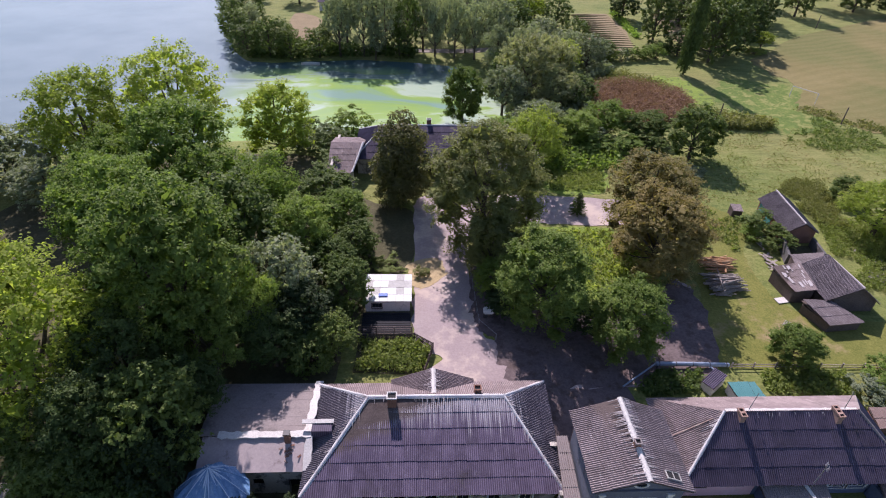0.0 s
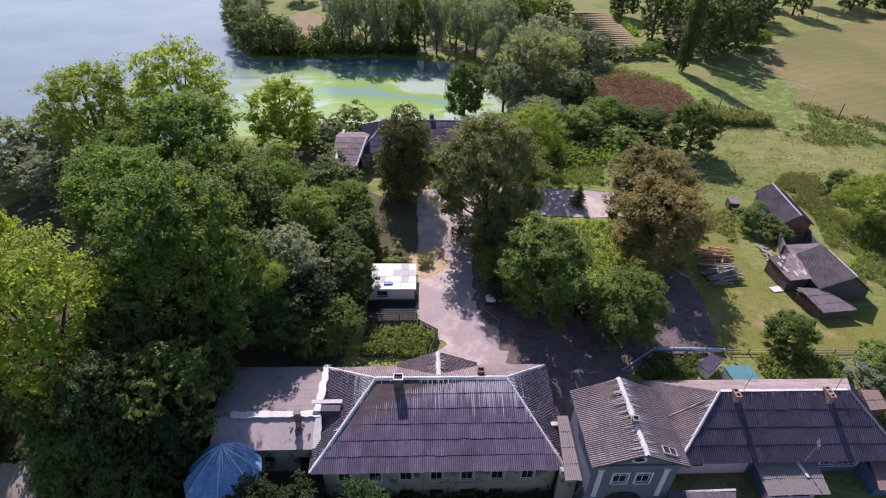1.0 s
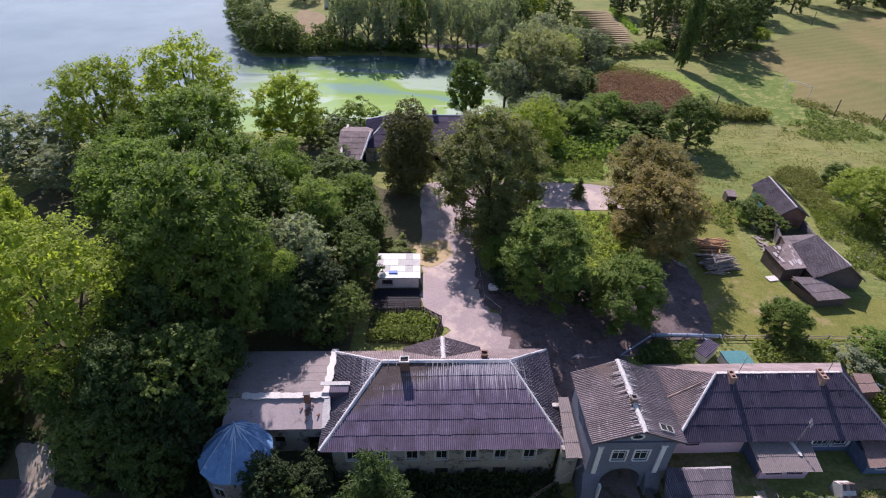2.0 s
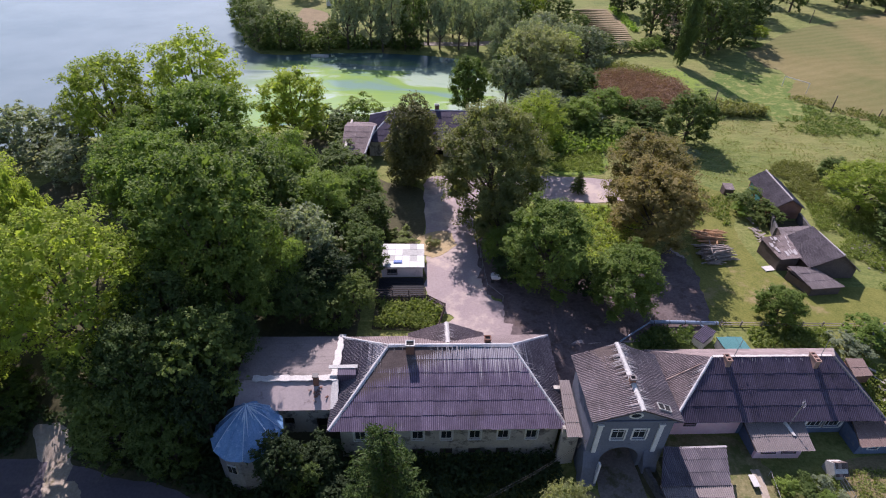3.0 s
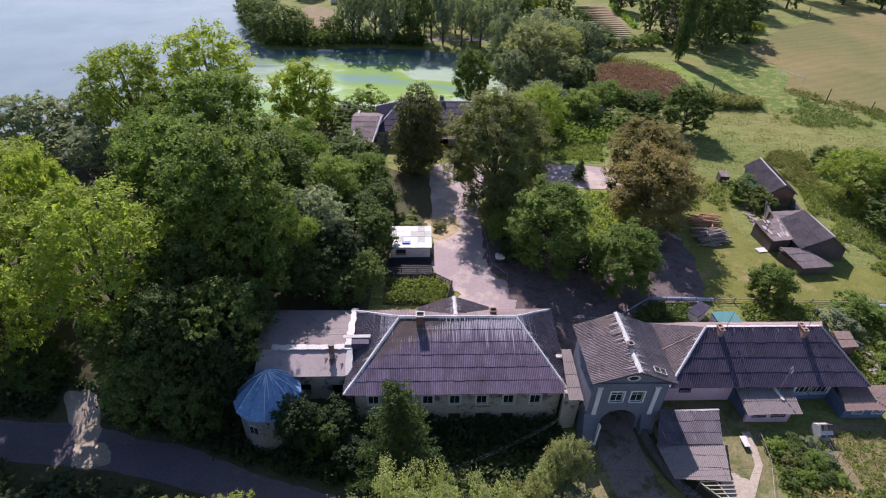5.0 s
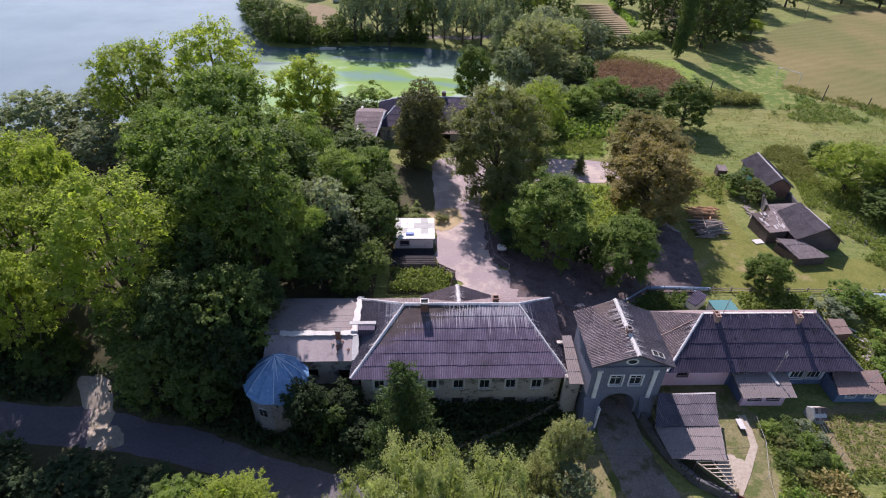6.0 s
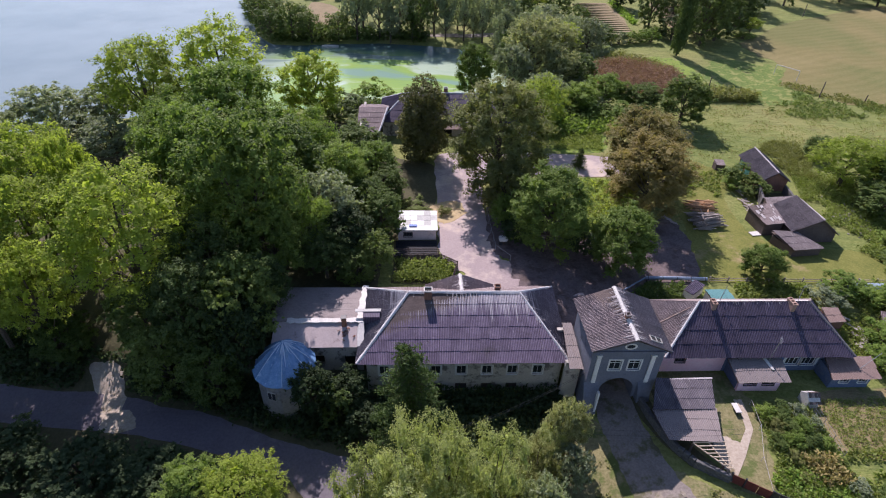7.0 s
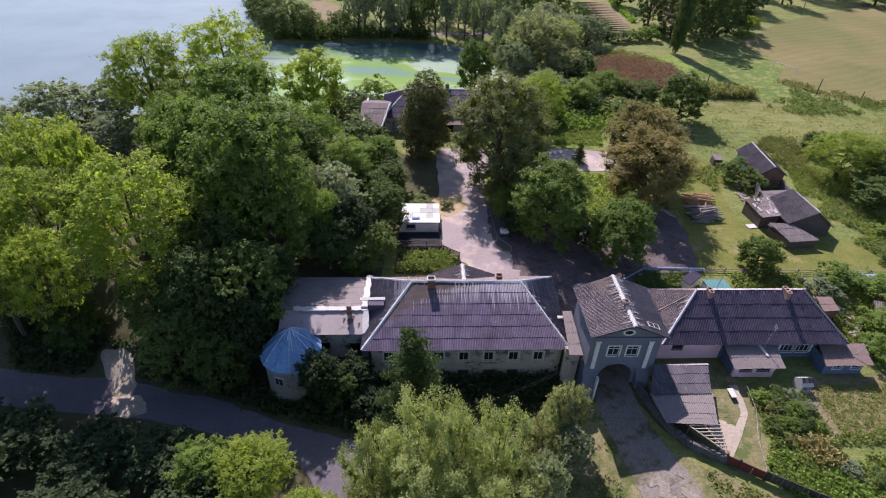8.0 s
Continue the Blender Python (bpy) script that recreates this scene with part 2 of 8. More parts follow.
PALE_FELT = blotchy("pale_roofing_felt", (0.38, 0.32, 0.32), (0.52, 0.445, 0.44), 0.4, 5, 0.9, 0.01, (0.26, 0.215, 0.21), 0.7, 0.62)
IRON = plain("dark_iron", (0.08, 0.08, 0.085), 0.6, 0.6)
STEEL = plain("grey_steel", (0.35, 0.36, 0.38), 0.5, 0.7)
GLASS, gt, gb = material("window_glass")
gb.inputs["Base Color"].default_value = (0.03, 0.035, 0.04, 1)
gb.inputs["Roughness"].default_value = 0.08
# near-black colour stands in for the darkness of unlit rooms and flues
DARK = plain("dark_inside", (0.02, 0.02, 0.022), 0.9)

L_ASH = leaf("leaf_ash", (0.105, 0.16, 0.036), (0.235, 0.318, 0.078), (0.37, 0.43, 0.12), 0.42, 0.6)
L_BRIGHT = leaf("leaf_bright", (0.17, 0.215, 0.042), (0.345, 0.40, 0.085), (0.51, 0.53, 0.125), 0.53, 0.6)
L_OLIVE = leaf("leaf_olive_willow", (0.20, 0.205, 0.11), (0.37, 0.37, 0.195), (0.48, 0.475, 0.27), 0.40)
L_YELLOW = leaf("leaf_yellow_green", (0.21, 0.265, 0.045), (0.385, 0.44, 0.08), (0.50, 0.52, 0.115), 0.46)
L_DARK = leaf("leaf_dark", (0.066, 0.105, 0.032), (0.155, 0.205, 0.062), (0.24, 0.28, 0.082), 0.35)
L_WILLOW = leaf("leaf_willow", (0.17, 0.195, 0.125), (0.31, 0.34, 0.22), (0.42, 0.44, 0.29), 0.34)
L_CHESTNUT = leaf("leaf_chestnut", (0.125, 0.14, 0.056), (0.235, 0.245, 0.094), (0.34, 0.30, 0.115), 0.38)
L_UMBER = leaf("leaf_dark_chestnut", (0.085, 0.092, 0.04), (0.165, 0.16, 0.068), (0.23, 0.185, 0.08), 0.34)
L_RUSTY = leaf("leaf_rusty", (0.17, 0.15, 0.068), (0.30, 0.25, 0.108), (0.41, 0.295, 0.13), 0.40)
L_SPRUCE = leaf("leaf_spruce", (0.035, 0.065, 0.024), (0.095, 0.14, 0.045), (0.18, 0.215, 0.07), 0.26)
L_WEED = leaf("leaf_weed", (0.12, 0.16, 0.04), (0.25, 0.29, 0.085), (0.38, 0.36, 0.14), 0.4, 0.8)
L_PALE = leaf("leaf_pale", (0.20, 0.222, 0.085), (0.40, 0.425, 0.18), (0.55, 0.55, 0.30), 0.43, 0.9)
L_LINDEN = leaf("leaf_linden", (0.08, 0.125, 0.03), (0.185, 0.25, 0.062), (0.34, 0.38, 0.092), 0.34)
# very dark leaf tones that take in the shade these plants stand in
L_DEEP_SHADE = leaf("leaf_deep_shade", (0.032, 0.052, 0.024), (0.07, 0.10, 0.044), (0.115, 0.145, 0.06), 0.3)
L_DRYGREEN = leaf("leaf_drying", (0.14, 0.15, 0.05), (0.26, 0.26, 0.095), (0.37, 0.34, 0.14), 0.35, 0.8)
L_LUSH = leaf("leaf_lush", (0.15, 0.24, 0.045), (0.30, 0.41, 0.09), (0.44, 0.53, 0.15), 0.4, 0.8)
# ash tones darkened so that the stand's shade sits in the leaf colour
L_STAND = leaf("leaf_shaded_stand", (0.07, 0.112, 0.03), (0.175, 0.238, 0.06), (0.31, 0.37, 0.095), 0.40, 0.6)
# shadow sides of field-edge and inner trees, put into darker leaf tones
L_SHADE = leaf("leaf_shade_dark", (0.05, 0.08, 0.03), (0.115, 0.158, 0.052), (0.20, 0.24, 0.075), 0.25)
L_REED = leaf("leaf_reed", (0.20, 0.11, 0.085), (0.38, 0.225, 0.175), (0.48, 0.38, 0.28), 0.3, 0.35)
L_DRY = leaf("leaf_dry", (0.20, 0.15, 0.06), (0.38, 0.30, 0.12), (0.5, 0.42, 0.2), 0.2, 0.8)



def meadow():
    """Long grass in drifts: yellow-green, straw and dark weedy patches, combed by wind."""
    m, t, b = material("meadow_grass")
    v = world_place(t)
    comb = t.nodes.new("ShaderNodeMapping")
    comb.inputs["Rotation"].default_value = (0, 0, 0.5)
    comb.inputs["Scale"].default_value = (0.22, 0.75, 1)
    t.links.new(v, comb.inputs["Vector"])
    drift = node(t, "ShaderNodeTexNoise", Scale=1.0, Detail=6.0, Roughness=0.68, Distortion=0.9)
    t.links.new(comb.outputs[0], drift.inputs["Vector"])
    mid = drift.outputs["Fac"]
    big, fine = noise_node(t, v, 0.05, 5, 0.65), noise_node(t, v, 3.0, 4, 0.75)
    col = ramp(t, big, [(0.38, (0.095, 0.155, 0.032)), (0.5, (0.18, 0.21, 0.056)), (0.62, (0.28, 0.245, 0.10))])
    col = mix(t, 0.5, col, ramp(t, mid, [(0.36, (0.035, 0.075, 0.012)), (0.48, (0.165, 0.21, 0.04)), (0.62, (0.32, 0.315, 0.105))]))
    col = mix(t, 0.42, col, ramp(t, fine, [(0.34, (0.05, 0.08, 0.022)), (0.66, (0.30, 0.30, 0.12))]))
    t.links.new(col, b.inputs["Base Color"])
    b.inputs["Roughness"].default_value = 0.95
    b.inputs["Specular IOR Level"].default_value = 0.2
    bump(t, b, mid, 0.6, 0.25)
    return m


def mown():
    """A mown field: straw and green, with wavering cutting lines."""
    m, t, b = material("mown_field")
    v = world_place(t)
    turn = t.nodes.new("ShaderNodeMapping")
    turn.inputs["Rotation"].default_value = (0, 0, -0.35)
    t.links.new(v, turn.inputs["Vector"])
    wave = node(t, "ShaderNodeTexWave", Scale=0.11, Distortion=9.0, Detail=3.0)
    wave.inputs["Detail Scale"].default_value = 0.35
    wave.bands_direction = "Y"
    t.links.new(turn.outputs[0], wave.inputs["Vector"])
    big, fine = noise_node(t, v, 0.022, 4, 0.6), noise_node(t, v, 1.6, 4, 0.7)
    col = ramp(t, big, [(0.38, (0.12, 0.145, 0.042)), (0.5, (0.195, 0.175, 0.066)), (0.64, (0.25, 0.215, 0.095))])
    col = mix(t, 0.16, col, ramp(t, wave.outputs["Fac"], [(0.1, (0.14, 0.125, 0.045)), (0.9, (0.29, 0.23, 0.11))]))
    col = mix(t, 0.25, col, ramp(t, fine, [(0.3, (0.13, 0.11, 0.04)), (0.7, (0.29, 0.24, 0.11))]))
    t.links.new(col, b.inputs["Base Color"])
    b.inputs["Roughness"].default_value = 0.95
    b.inputs["Specular IOR Level"].default_value = 0.2
    bump(t, b, fine, 0.6, 0.15)
    return m


GRASS = meadow()
BED = blotchy("weedy_bed", (0.15, 0.125, 0.06), (0.32, 0.255, 0.14), 0.9, 4.0, 0.95, 0.1, (0.13, 0.15, 0.05), 0.35, 0.56, "World", (1.0, 2.5, 1.0))
YARD = blotchy("trodden_yard", (0.125, 0.12, 0.05), (0.30, 0.265, 0.14), 0.5, 4.5, 0.95, 0.08, (0.105, 0.13, 0.04), 0.4, 0.52, "World")
LAWN = blotchy("lawn_grass", (0.095, 0.118, 0.022), (0.235, 0.23, 0.062), 0.4, 4.5, 0.95, 0.1, (0.30, 0.235, 0.12), 0.13, 0.62, "World")
BRIGHT_GRASS = blotchy("fresh_grass", (0.125, 0.20, 0.03), (0.25, 0.32, 0.06), 0.4, 3.0, 0.95, 0.12, (0.09, 0.13, 0.035), 0.8, 0.55, "World")
LUSH_GRASS = blotchy("lush_grass", (0.06, 0.115, 0.02), (0.17, 0.225, 0.05), 0.3, 2.0, 0.95, 0.12, (0.24, 0.25, 0.08), 0.5, 0.55, "World")
FIELD = mown()
STRAW = blotchy("straw", (0.36, 0.27, 0.14), (0.55, 0.44, 0.27), 0.8, 5.0, 0.95, 0.05, (0.22, 0.2, 0.1), 0.5, 0.62, "World")
SOIL = blotchy("dug_soil", (0.19, 0.15, 0.085), (0.30, 0.235, 0.135), 0.4, 3.0, 0.95, 0.05, place="World")
# dark tone imitates ground shade beneath trees, walls and plants
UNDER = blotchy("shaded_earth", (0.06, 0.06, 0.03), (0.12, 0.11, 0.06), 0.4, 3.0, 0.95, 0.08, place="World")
RUBBLE = blotchy("stony_dirt", (0.34, 0.28, 0.22), (0.52, 0.45, 0.37), 0.7, 3.5, 0.95, 0.06, (0.2, 0.17, 0.1), 0.5, 0.6, "World")
RUT = blotchy("pale_rut", (0.19, 0.16, 0.13), (0.38, 0.335, 0.28), 0.9, 3.0, 0.95, 0.06, (0.16, 0.15, 0.085), 0.6, 0.57, "World")
# dark ground colour standing in for tree shade on the asphalt
SHADE_GROUND = blotchy("ground_in_tree_shade", (0.10, 0.078, 0.08), (0.19, 0.15, 0.15), 0.5, 3.0, 0.95, 0.05, (0.10, 0.075, 0.07), 0.9, 0.56, "World")
ASPHALT = blotchy("old_asphalt", (0.30, 0.24, 0.245), (0.42, 0.35, 0.34), 0.22, 4.0, 0.9, 0.01, (0.52, 0.43, 0.375), 0.16, 0.55, "World")
ROAD = blotchy("road_asphalt", (0.12, 0.105, 0.125), (0.19, 0.168, 0.19), 0.22, 4.0, 0.9, 0.01, (0.27, 0.23, 0.22), 0.14, 0.6, "World")
DIRT = blotchy("dirt_track", (0.16, 0.138, 0.125), (0.30, 0.262, 0.235), 0.5, 5, 0.95, 0.06, (0.12, 0.115, 0.065), 0.4, 0.56, "World")


def water():
    m, t, b = material("lake_water")
    v = world_place(t)
    # a mat of green algae in the sheltered bay, in drifting swirls
    sep = t.nodes.new("ShaderNodeSeparateXYZ")
    t.links.new(v, sep.inputs[0])
    warp = noise_node(t, v, 0.035, 4, 0.6)
    stretched = t.nodes.new("ShaderNodeMapping")
    stretched.inputs["Scale"].default_value = (0.03, 0.07, 1)
    stretched.inputs["Rotation"].default_value = (0, 0, 0.25)
    t.links.new(v, stretched.inputs["Vector"])
    swirl = node(t, "ShaderNodeTexNoise", Scale=1.0, Detail=5.0, Roughness=0.58, Distortion=0.9)
    t.links.new(stretched.outputs[0], swirl.inputs["Vector"])
    east = t.nodes.new("ShaderNodeMapRange")
    east.inputs["From Min"].default_value, east.inputs["From Max"].default_value = -47, -34
    t.links.new(sep.outputs[0], east.inputs["Value"])
    algae = ramp(t, swirl.outputs["Fac"], [(0.34, (0.21, 0.34, 0.27)), (0.42, (0.24, 0.39, 0.13)), (0.50, (0.28, 0.42, 0.11)), (0.56, (0.42, 0.53, 0.40)), (0.66, (0.36, 0.48, 0.36))])
    # darker water colour along the far bank imitates the trees' reflection
    bank_dark = t.nodes.new("ShaderNodeMapRange")
    bank_dark.inputs["From Min"].default_value, bank_dark.inputs["From Max"].default_value = 128, 136
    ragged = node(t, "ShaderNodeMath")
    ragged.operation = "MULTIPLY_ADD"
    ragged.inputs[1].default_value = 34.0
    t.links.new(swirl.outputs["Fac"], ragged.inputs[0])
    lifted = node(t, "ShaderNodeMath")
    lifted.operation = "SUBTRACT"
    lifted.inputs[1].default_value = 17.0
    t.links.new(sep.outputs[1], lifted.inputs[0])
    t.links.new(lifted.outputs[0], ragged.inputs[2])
    t.links.new(ragged.outputs[0], bank_dark.inputs["Value"])
    algae = mix(t, bank_dark.outputs[0], algae, (0.075, 0.14, 0.14))
    mirror = ramp(t, warp, [(0.35, (0.185, 0.242, 0.25)), (0.65, (0.245, 0.305, 0.31))])
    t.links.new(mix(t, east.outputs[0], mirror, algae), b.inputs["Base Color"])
    b.inputs["Roughness"].default_value = 0.13
    b.inputs["IOR"].default_value = 1.33
    bump(t, b, noise_node(t, v, 1.4, 4, 0.65), 0.5, 0.06)
    return m


WATER = water()

# ---------------------------------------------------------------- ground, lake, roads
def axis(fine0, fine1, step, far):
    a = list(np.arange(fine0, fine1 + 0.01, step))
    lo, hi, d = [], [], step
    while a[0] - sum(lo) > -far:
        d *= 1.5
        lo.append(d)
    d = step
    while a[-1] + sum(hi) < far:
        d *= 1.5
        hi.append(d)
    left = [a[0] - sum(lo[:i + 1]) for i in range(len(lo))][::-1]
    right = [a[-1] + sum(hi[:i + 1]) for i in range(len(hi))]
    return left + a + right


def build_ground():
    xs, ys = axis(-110, 130, 2.0, 2600), axis(-16, 216, 2.0, 2600)
    verts, faces, n = [], [], len(xs)
    for y in ys:
        for x in xs:
            z = ground_z(x, y)
            k = min(1, max(0, (abs(x) - 400) / 900), 1)
            verts.append((x, y, z + 0.12 * noise.noise(Vector((x * 0.12, y * 0.12, 0))) * (1 - k)))
    for j in range(len(ys) - 1):
        for i in range(n - 1):
            faces.append((j * n + i, j * n + i + 1, (j + 1) * n + i + 1, (j + 1) * n + i))
    me = from_data("ground", verts, faces, GRASS, True)
    tagged(new("ground", me), "uneven green and straw-coloured meadow grass on gently sloping land", "grass", kind="structure")


build_ground()

lake_edge = []
for i, (x, y) in enumerate(SHORE):
    (xa, ya), (xb, yb) = SHORE[i - 1], SHORE[(i + 1) % len(SHORE)]
    d = math.hypot(xb - xa, yb - ya)
    lake_edge.append((x + 3.5 * (yb - ya) / d, y - 3.5 * (xb - xa) / d, LAKE_Z))
lake_me = from_data("water", lake_edge, [tuple(range(len(lake_edge)))], WATER)
tagged(new("water", lake_me), "grey-blue lake with bands of bright green algae in its bay", "lake", kind="structure")


def smooth_loop(pts, steps=6, wobble=0.0, seed=0):
    out, n = [], len(pts)
    for i in range(n):
        p0, p1, p2, p3 = (np.array(pts[(i + k) % n], float) for k in (-1, 0, 1, 2))
        for s in range(steps):
            t = s / steps
            q = 0.5 * (2 * p1 + (p2 - p0) * t + (2 * p0 - 5 * p1 + 4 * p2 - p3) * t * t + (3 * p1 - p0 - 3 * p2 + p3) * t ** 3)
            w = wobble * (noise.noise(Vector((q[0] * 0.9, q[1] * 0.9, seed))) + 0.7 * noise.noise(Vector((q[0] * 2.7, q[1] * 2.7, seed))))
            out.append((q[0] + w, q[1] + w * 0.7))
    return out


def patch(name, pts, mat, lift, label, category, round_it=True, wobble=0.25, step=2.0, thick=0.3):
    """A sheet that lies on the ground within an outline, with sides that reach into it."""
    loop = smooth_loop(pts, 10, wobble * 1.3, lift * 100) if round_it else pts
    bm = bmesh.new()
    bm.faces.new([bm.verts.new((x, y, 0)) for x, y in loop])
    for k, lo, hi in ((0, min(p[0] for p in loop), max(p[0] for p in loop)), (1, min(p[1] for p in loop), max(p[1] for p in loop))):
        c = math.ceil(lo / step) * step
        while c < hi:
            no = (1, 0, 0) if k == 0 else (0, 1, 0)
            bmesh.ops.bisect_plane(bm, geom=bm.verts[:] + bm.edges[:] + bm.faces[:], plane_co=(c, c, 0), plane_no=no)
            c += step
    for v in bm.verts:
        x, y = v.co.x, v.co.y
        v.co.z = ground_z(x, y) + 0.12 * noise.noise(Vector((x * 0.12, y * 0.12, 0))) + lift
    for f in bm.faces:
        f.normal_update()
        if f.normal.z < 0:
            f.normal_flip()
    rim = [e for e in bm.edges if e.is_boundary]
    low = bmesh.ops.extrude_edge_only(bm, edges=rim)["geom"]
    for v in low:
        if isinstance(v, bmesh.types.BMVert):
            v.co.z -= thick
    return tagged(part(name, bm, mat), label, category, kind="structure")


patch("courtyard", [(-0.5, 68), (-0.3, 52), (-0.5, 42), (2.2, 38.6), (0, 36), (8, 34.8), (20, 34.8), (27, 35.2), (30.4, 40), (32.4, 48), (31.0, 52), (28.5, 46), (25, 39.8), (14, 39.0), (8.2, 40.8), (6.5, 43.4), (6.3, 47.3), (6.1, 57), (8, 63),
                    (16, 63.5), (27, 63), (32, 65), (31, 69.5), (16, 71), (7, 71), (2, 71)], ASPHALT, 0.05, "worn pale grey asphalt courtyard drive with lighter patches", "road", True, 0.3)
# dark overlay imitates the lindens' shade on the courtyard
patch("linden_shade", [(8.4, 37.2), (9.8, 34.9), (20, 34.85), (28.5, 35.6), (31.5, 40.5), (32.4, 48), (30.6, 51), (27.5, 47.5), (24, 45.4), (20, 46.4), (15, 47), (10.5, 49.5), (6.6, 54), (6.1, 47.5), (6.3, 43.6), (8, 40.6)], SHADE_GROUND, 0.058, "courtyard ground beneath the lindens, their shade put into a dark colour", "earth", True, 0.5)
patch("back_yard", [(10.5, 28.4), (14.3, 28.2), (17.5, 28.2), (20.2, 28.6), (20.6, 33), (20, 35.3), (13, 35.6), (9.4, 35.2), (9.6, 32)], SHADE_GROUND, 0.05, "ground between house and gatehouse, shade put into its dark colour", "earth", False)
# dark sheets here carry the shade of walls and trees in their colour
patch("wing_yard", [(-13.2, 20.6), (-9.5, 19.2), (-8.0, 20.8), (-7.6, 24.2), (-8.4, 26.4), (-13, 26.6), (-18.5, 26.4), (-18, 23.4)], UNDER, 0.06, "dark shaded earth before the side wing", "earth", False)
patch("wall_strip", [(17.4, 22), (20.6, 22.2), (20.4, 18), (21.4, 15.4), (22.8, 13.5), (22.4, 12.8), (20.2, 13.9), (18.6, 16.4), (17.6, 19.2)], UNDER, 0.065, "earth beside the retaining wall, shade put into its dark colour", "earth", False)
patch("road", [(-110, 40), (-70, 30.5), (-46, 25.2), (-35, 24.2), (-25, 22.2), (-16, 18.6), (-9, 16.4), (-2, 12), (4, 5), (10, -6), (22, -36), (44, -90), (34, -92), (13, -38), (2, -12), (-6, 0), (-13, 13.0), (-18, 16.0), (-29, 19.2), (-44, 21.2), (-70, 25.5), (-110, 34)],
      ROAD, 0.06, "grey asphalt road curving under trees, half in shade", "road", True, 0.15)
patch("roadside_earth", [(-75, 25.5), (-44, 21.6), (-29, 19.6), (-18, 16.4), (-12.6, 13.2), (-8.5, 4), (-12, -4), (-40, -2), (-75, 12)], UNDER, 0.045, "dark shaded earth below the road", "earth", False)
patch("road_verge", [(-75, 31.0), (-46, 24.6), (-35, 23.6), (-25, 21.6), (-16, 18.0), (-9, 15.8), (-4, 12.5), (-1.0, 12.5), (-4, 17), (-8.2, 21.0), (-13, 23.6), (-19, 25.6), (-30, 27.2), (-46, 31.6), (-75, 38)], UNDER, 0.048, "verge between road and trees, shade put into its dark colour", "earth", False)
# pale gravel entrance; its light colour also imitates the sun falling there
patch("road_shoulder", [(-36.4, 26.6), (-33.4, 26.6), (-32.0, 23.8), (-30.2, 21.2), (-29.9, 19.9), (-32.6, 19.7), (-34.0, 22.4)], RUBBLE, 0.075, "pale gravel entrance beside the road, its sunlit patch put into the colour", "road", True, 0.2)
patch("driveway", [(14.2, 28), (14.1, 20), (14.5, 15.5), (15.0, 11), (15.8, 5), (16.6, -4), (21.2, -4), (20.4, 4), (19.8, 10), (18.4, 14.2), (17.5, 20), (17.4, 28)], DIRT, 0.06, "rutted dirt drive running through the gateway arch", "road", True, 0.14)
patch("lawn", [(28.5, 37.5), (41, 36.9), (55, 37.5), (55, 43), (47, 44), (42, 47), (42, 56), (46, 64), (40, 70), (36, 66), (33.8, 56), (33, 48), (29.5, 42)], LAWN, 0.03, "short sunny lawn with bare trodden earth near the fence", "lawn")
patch("fresh_meadow", [(53, 124), (57, 126.5), (61, 123), (62.5, 113), (60, 108), (55.5, 111.5)], BRIGHT_GRASS, 0.03, "bright green strip of fresh meadow grass", "grass", True, 1.4)
patch("lush_meadow", [(62, 107), (66, 118), (72, 125), (84, 119), (85, 107), (81, 100), (72, 94.5), (64, 97)], LUSH_GRASS, 0.025, "darker lush grass between poplar and ditch", "grass", True, 1.8)
patch("hay_field", [(79, 106), (92, 94), (130, 88), (200, 120), (210, 200), (160, 190), (125, 172), (106, 160), (92, 146), (84, 138), (86, 120)], FIELD, 0.04, "mown straw-coloured field with faint cutting lines", "field", True, 1.6)
patch("yard_green", [(16, 48), (26, 47.5), (29, 50), (29.5, 60), (24, 62.5), (12, 62), (9.5, 57), (11, 51)], BRIGHT_GRASS, 0.03, "rough bright grass island between the drives", "grass")
patch("back_lawn", [(19.5, 72), (28, 72), (30, 79), (24, 80.5), (20.5, 79)], BRIGHT_GRASS, 0.03, "bright green grass behind the courtyard drive", "grass", True, 0.5)
# straw colour reaches onto the drive to imitate its sunlit middle
patch("straw_patch", [(-0.6, 49.8), (1.4, 50.0), (3.2, 52.2), (2.8, 55.0), (0.4, 55.2), (-1.6, 53.4)], STRAW, 0.075, "pale yellow straw at the drive edge, stretched over the drive's sunlit patch", "straw", True, 0.4)
patch("vegetable_plot", [(46, 147), (56.5, 146), (60, 165), (60, 186), (50, 187), (47.5, 165)], SOIL, 0.05, "brown vegetable plot with raised rows", "garden", False)
patch("ploughed_plot", [(71, 157), (77, 157), (82, 182), (75, 186)], SOIL, 0.05, "small bare brown plot beside trees", "garden")
patch("bank_plot", [(-36, 160), (-29.5, 158), (-29, 178), (-39, 186)], SOIL, 0.05, "bare brown plot on the far lake bank", "garden")
patch("bank_path", [(-30, 148), (-10, 147), (14, 148), (24, 152), (24, 154.5), (10, 151), (-10, 150.5), (-30, 151)], DIRT, 0.06, "pale footpath on the far bank behind the willows", "path")
patch("drive_rut", [(16.6, 11.6), (17.3, 11.4), (18.0, 9), (18.6, 4), (18.9, -3), (17.2, -3), (16.8, 4), (16.3, 9)], RUT, 0.085, "pale stony wheel rut in the drive", "path", True, 0.5)
patch("drive_rut", [(18.4, 11.4), (19.1, 11.2), (20.0, 8), (20.8, 3), (21.4, -3), (20.1, -3), (19.3, 3), (18.6, 8)], RUT, 0.085, "pale stony wheel rut beside the wall", "path", True, 0.5)
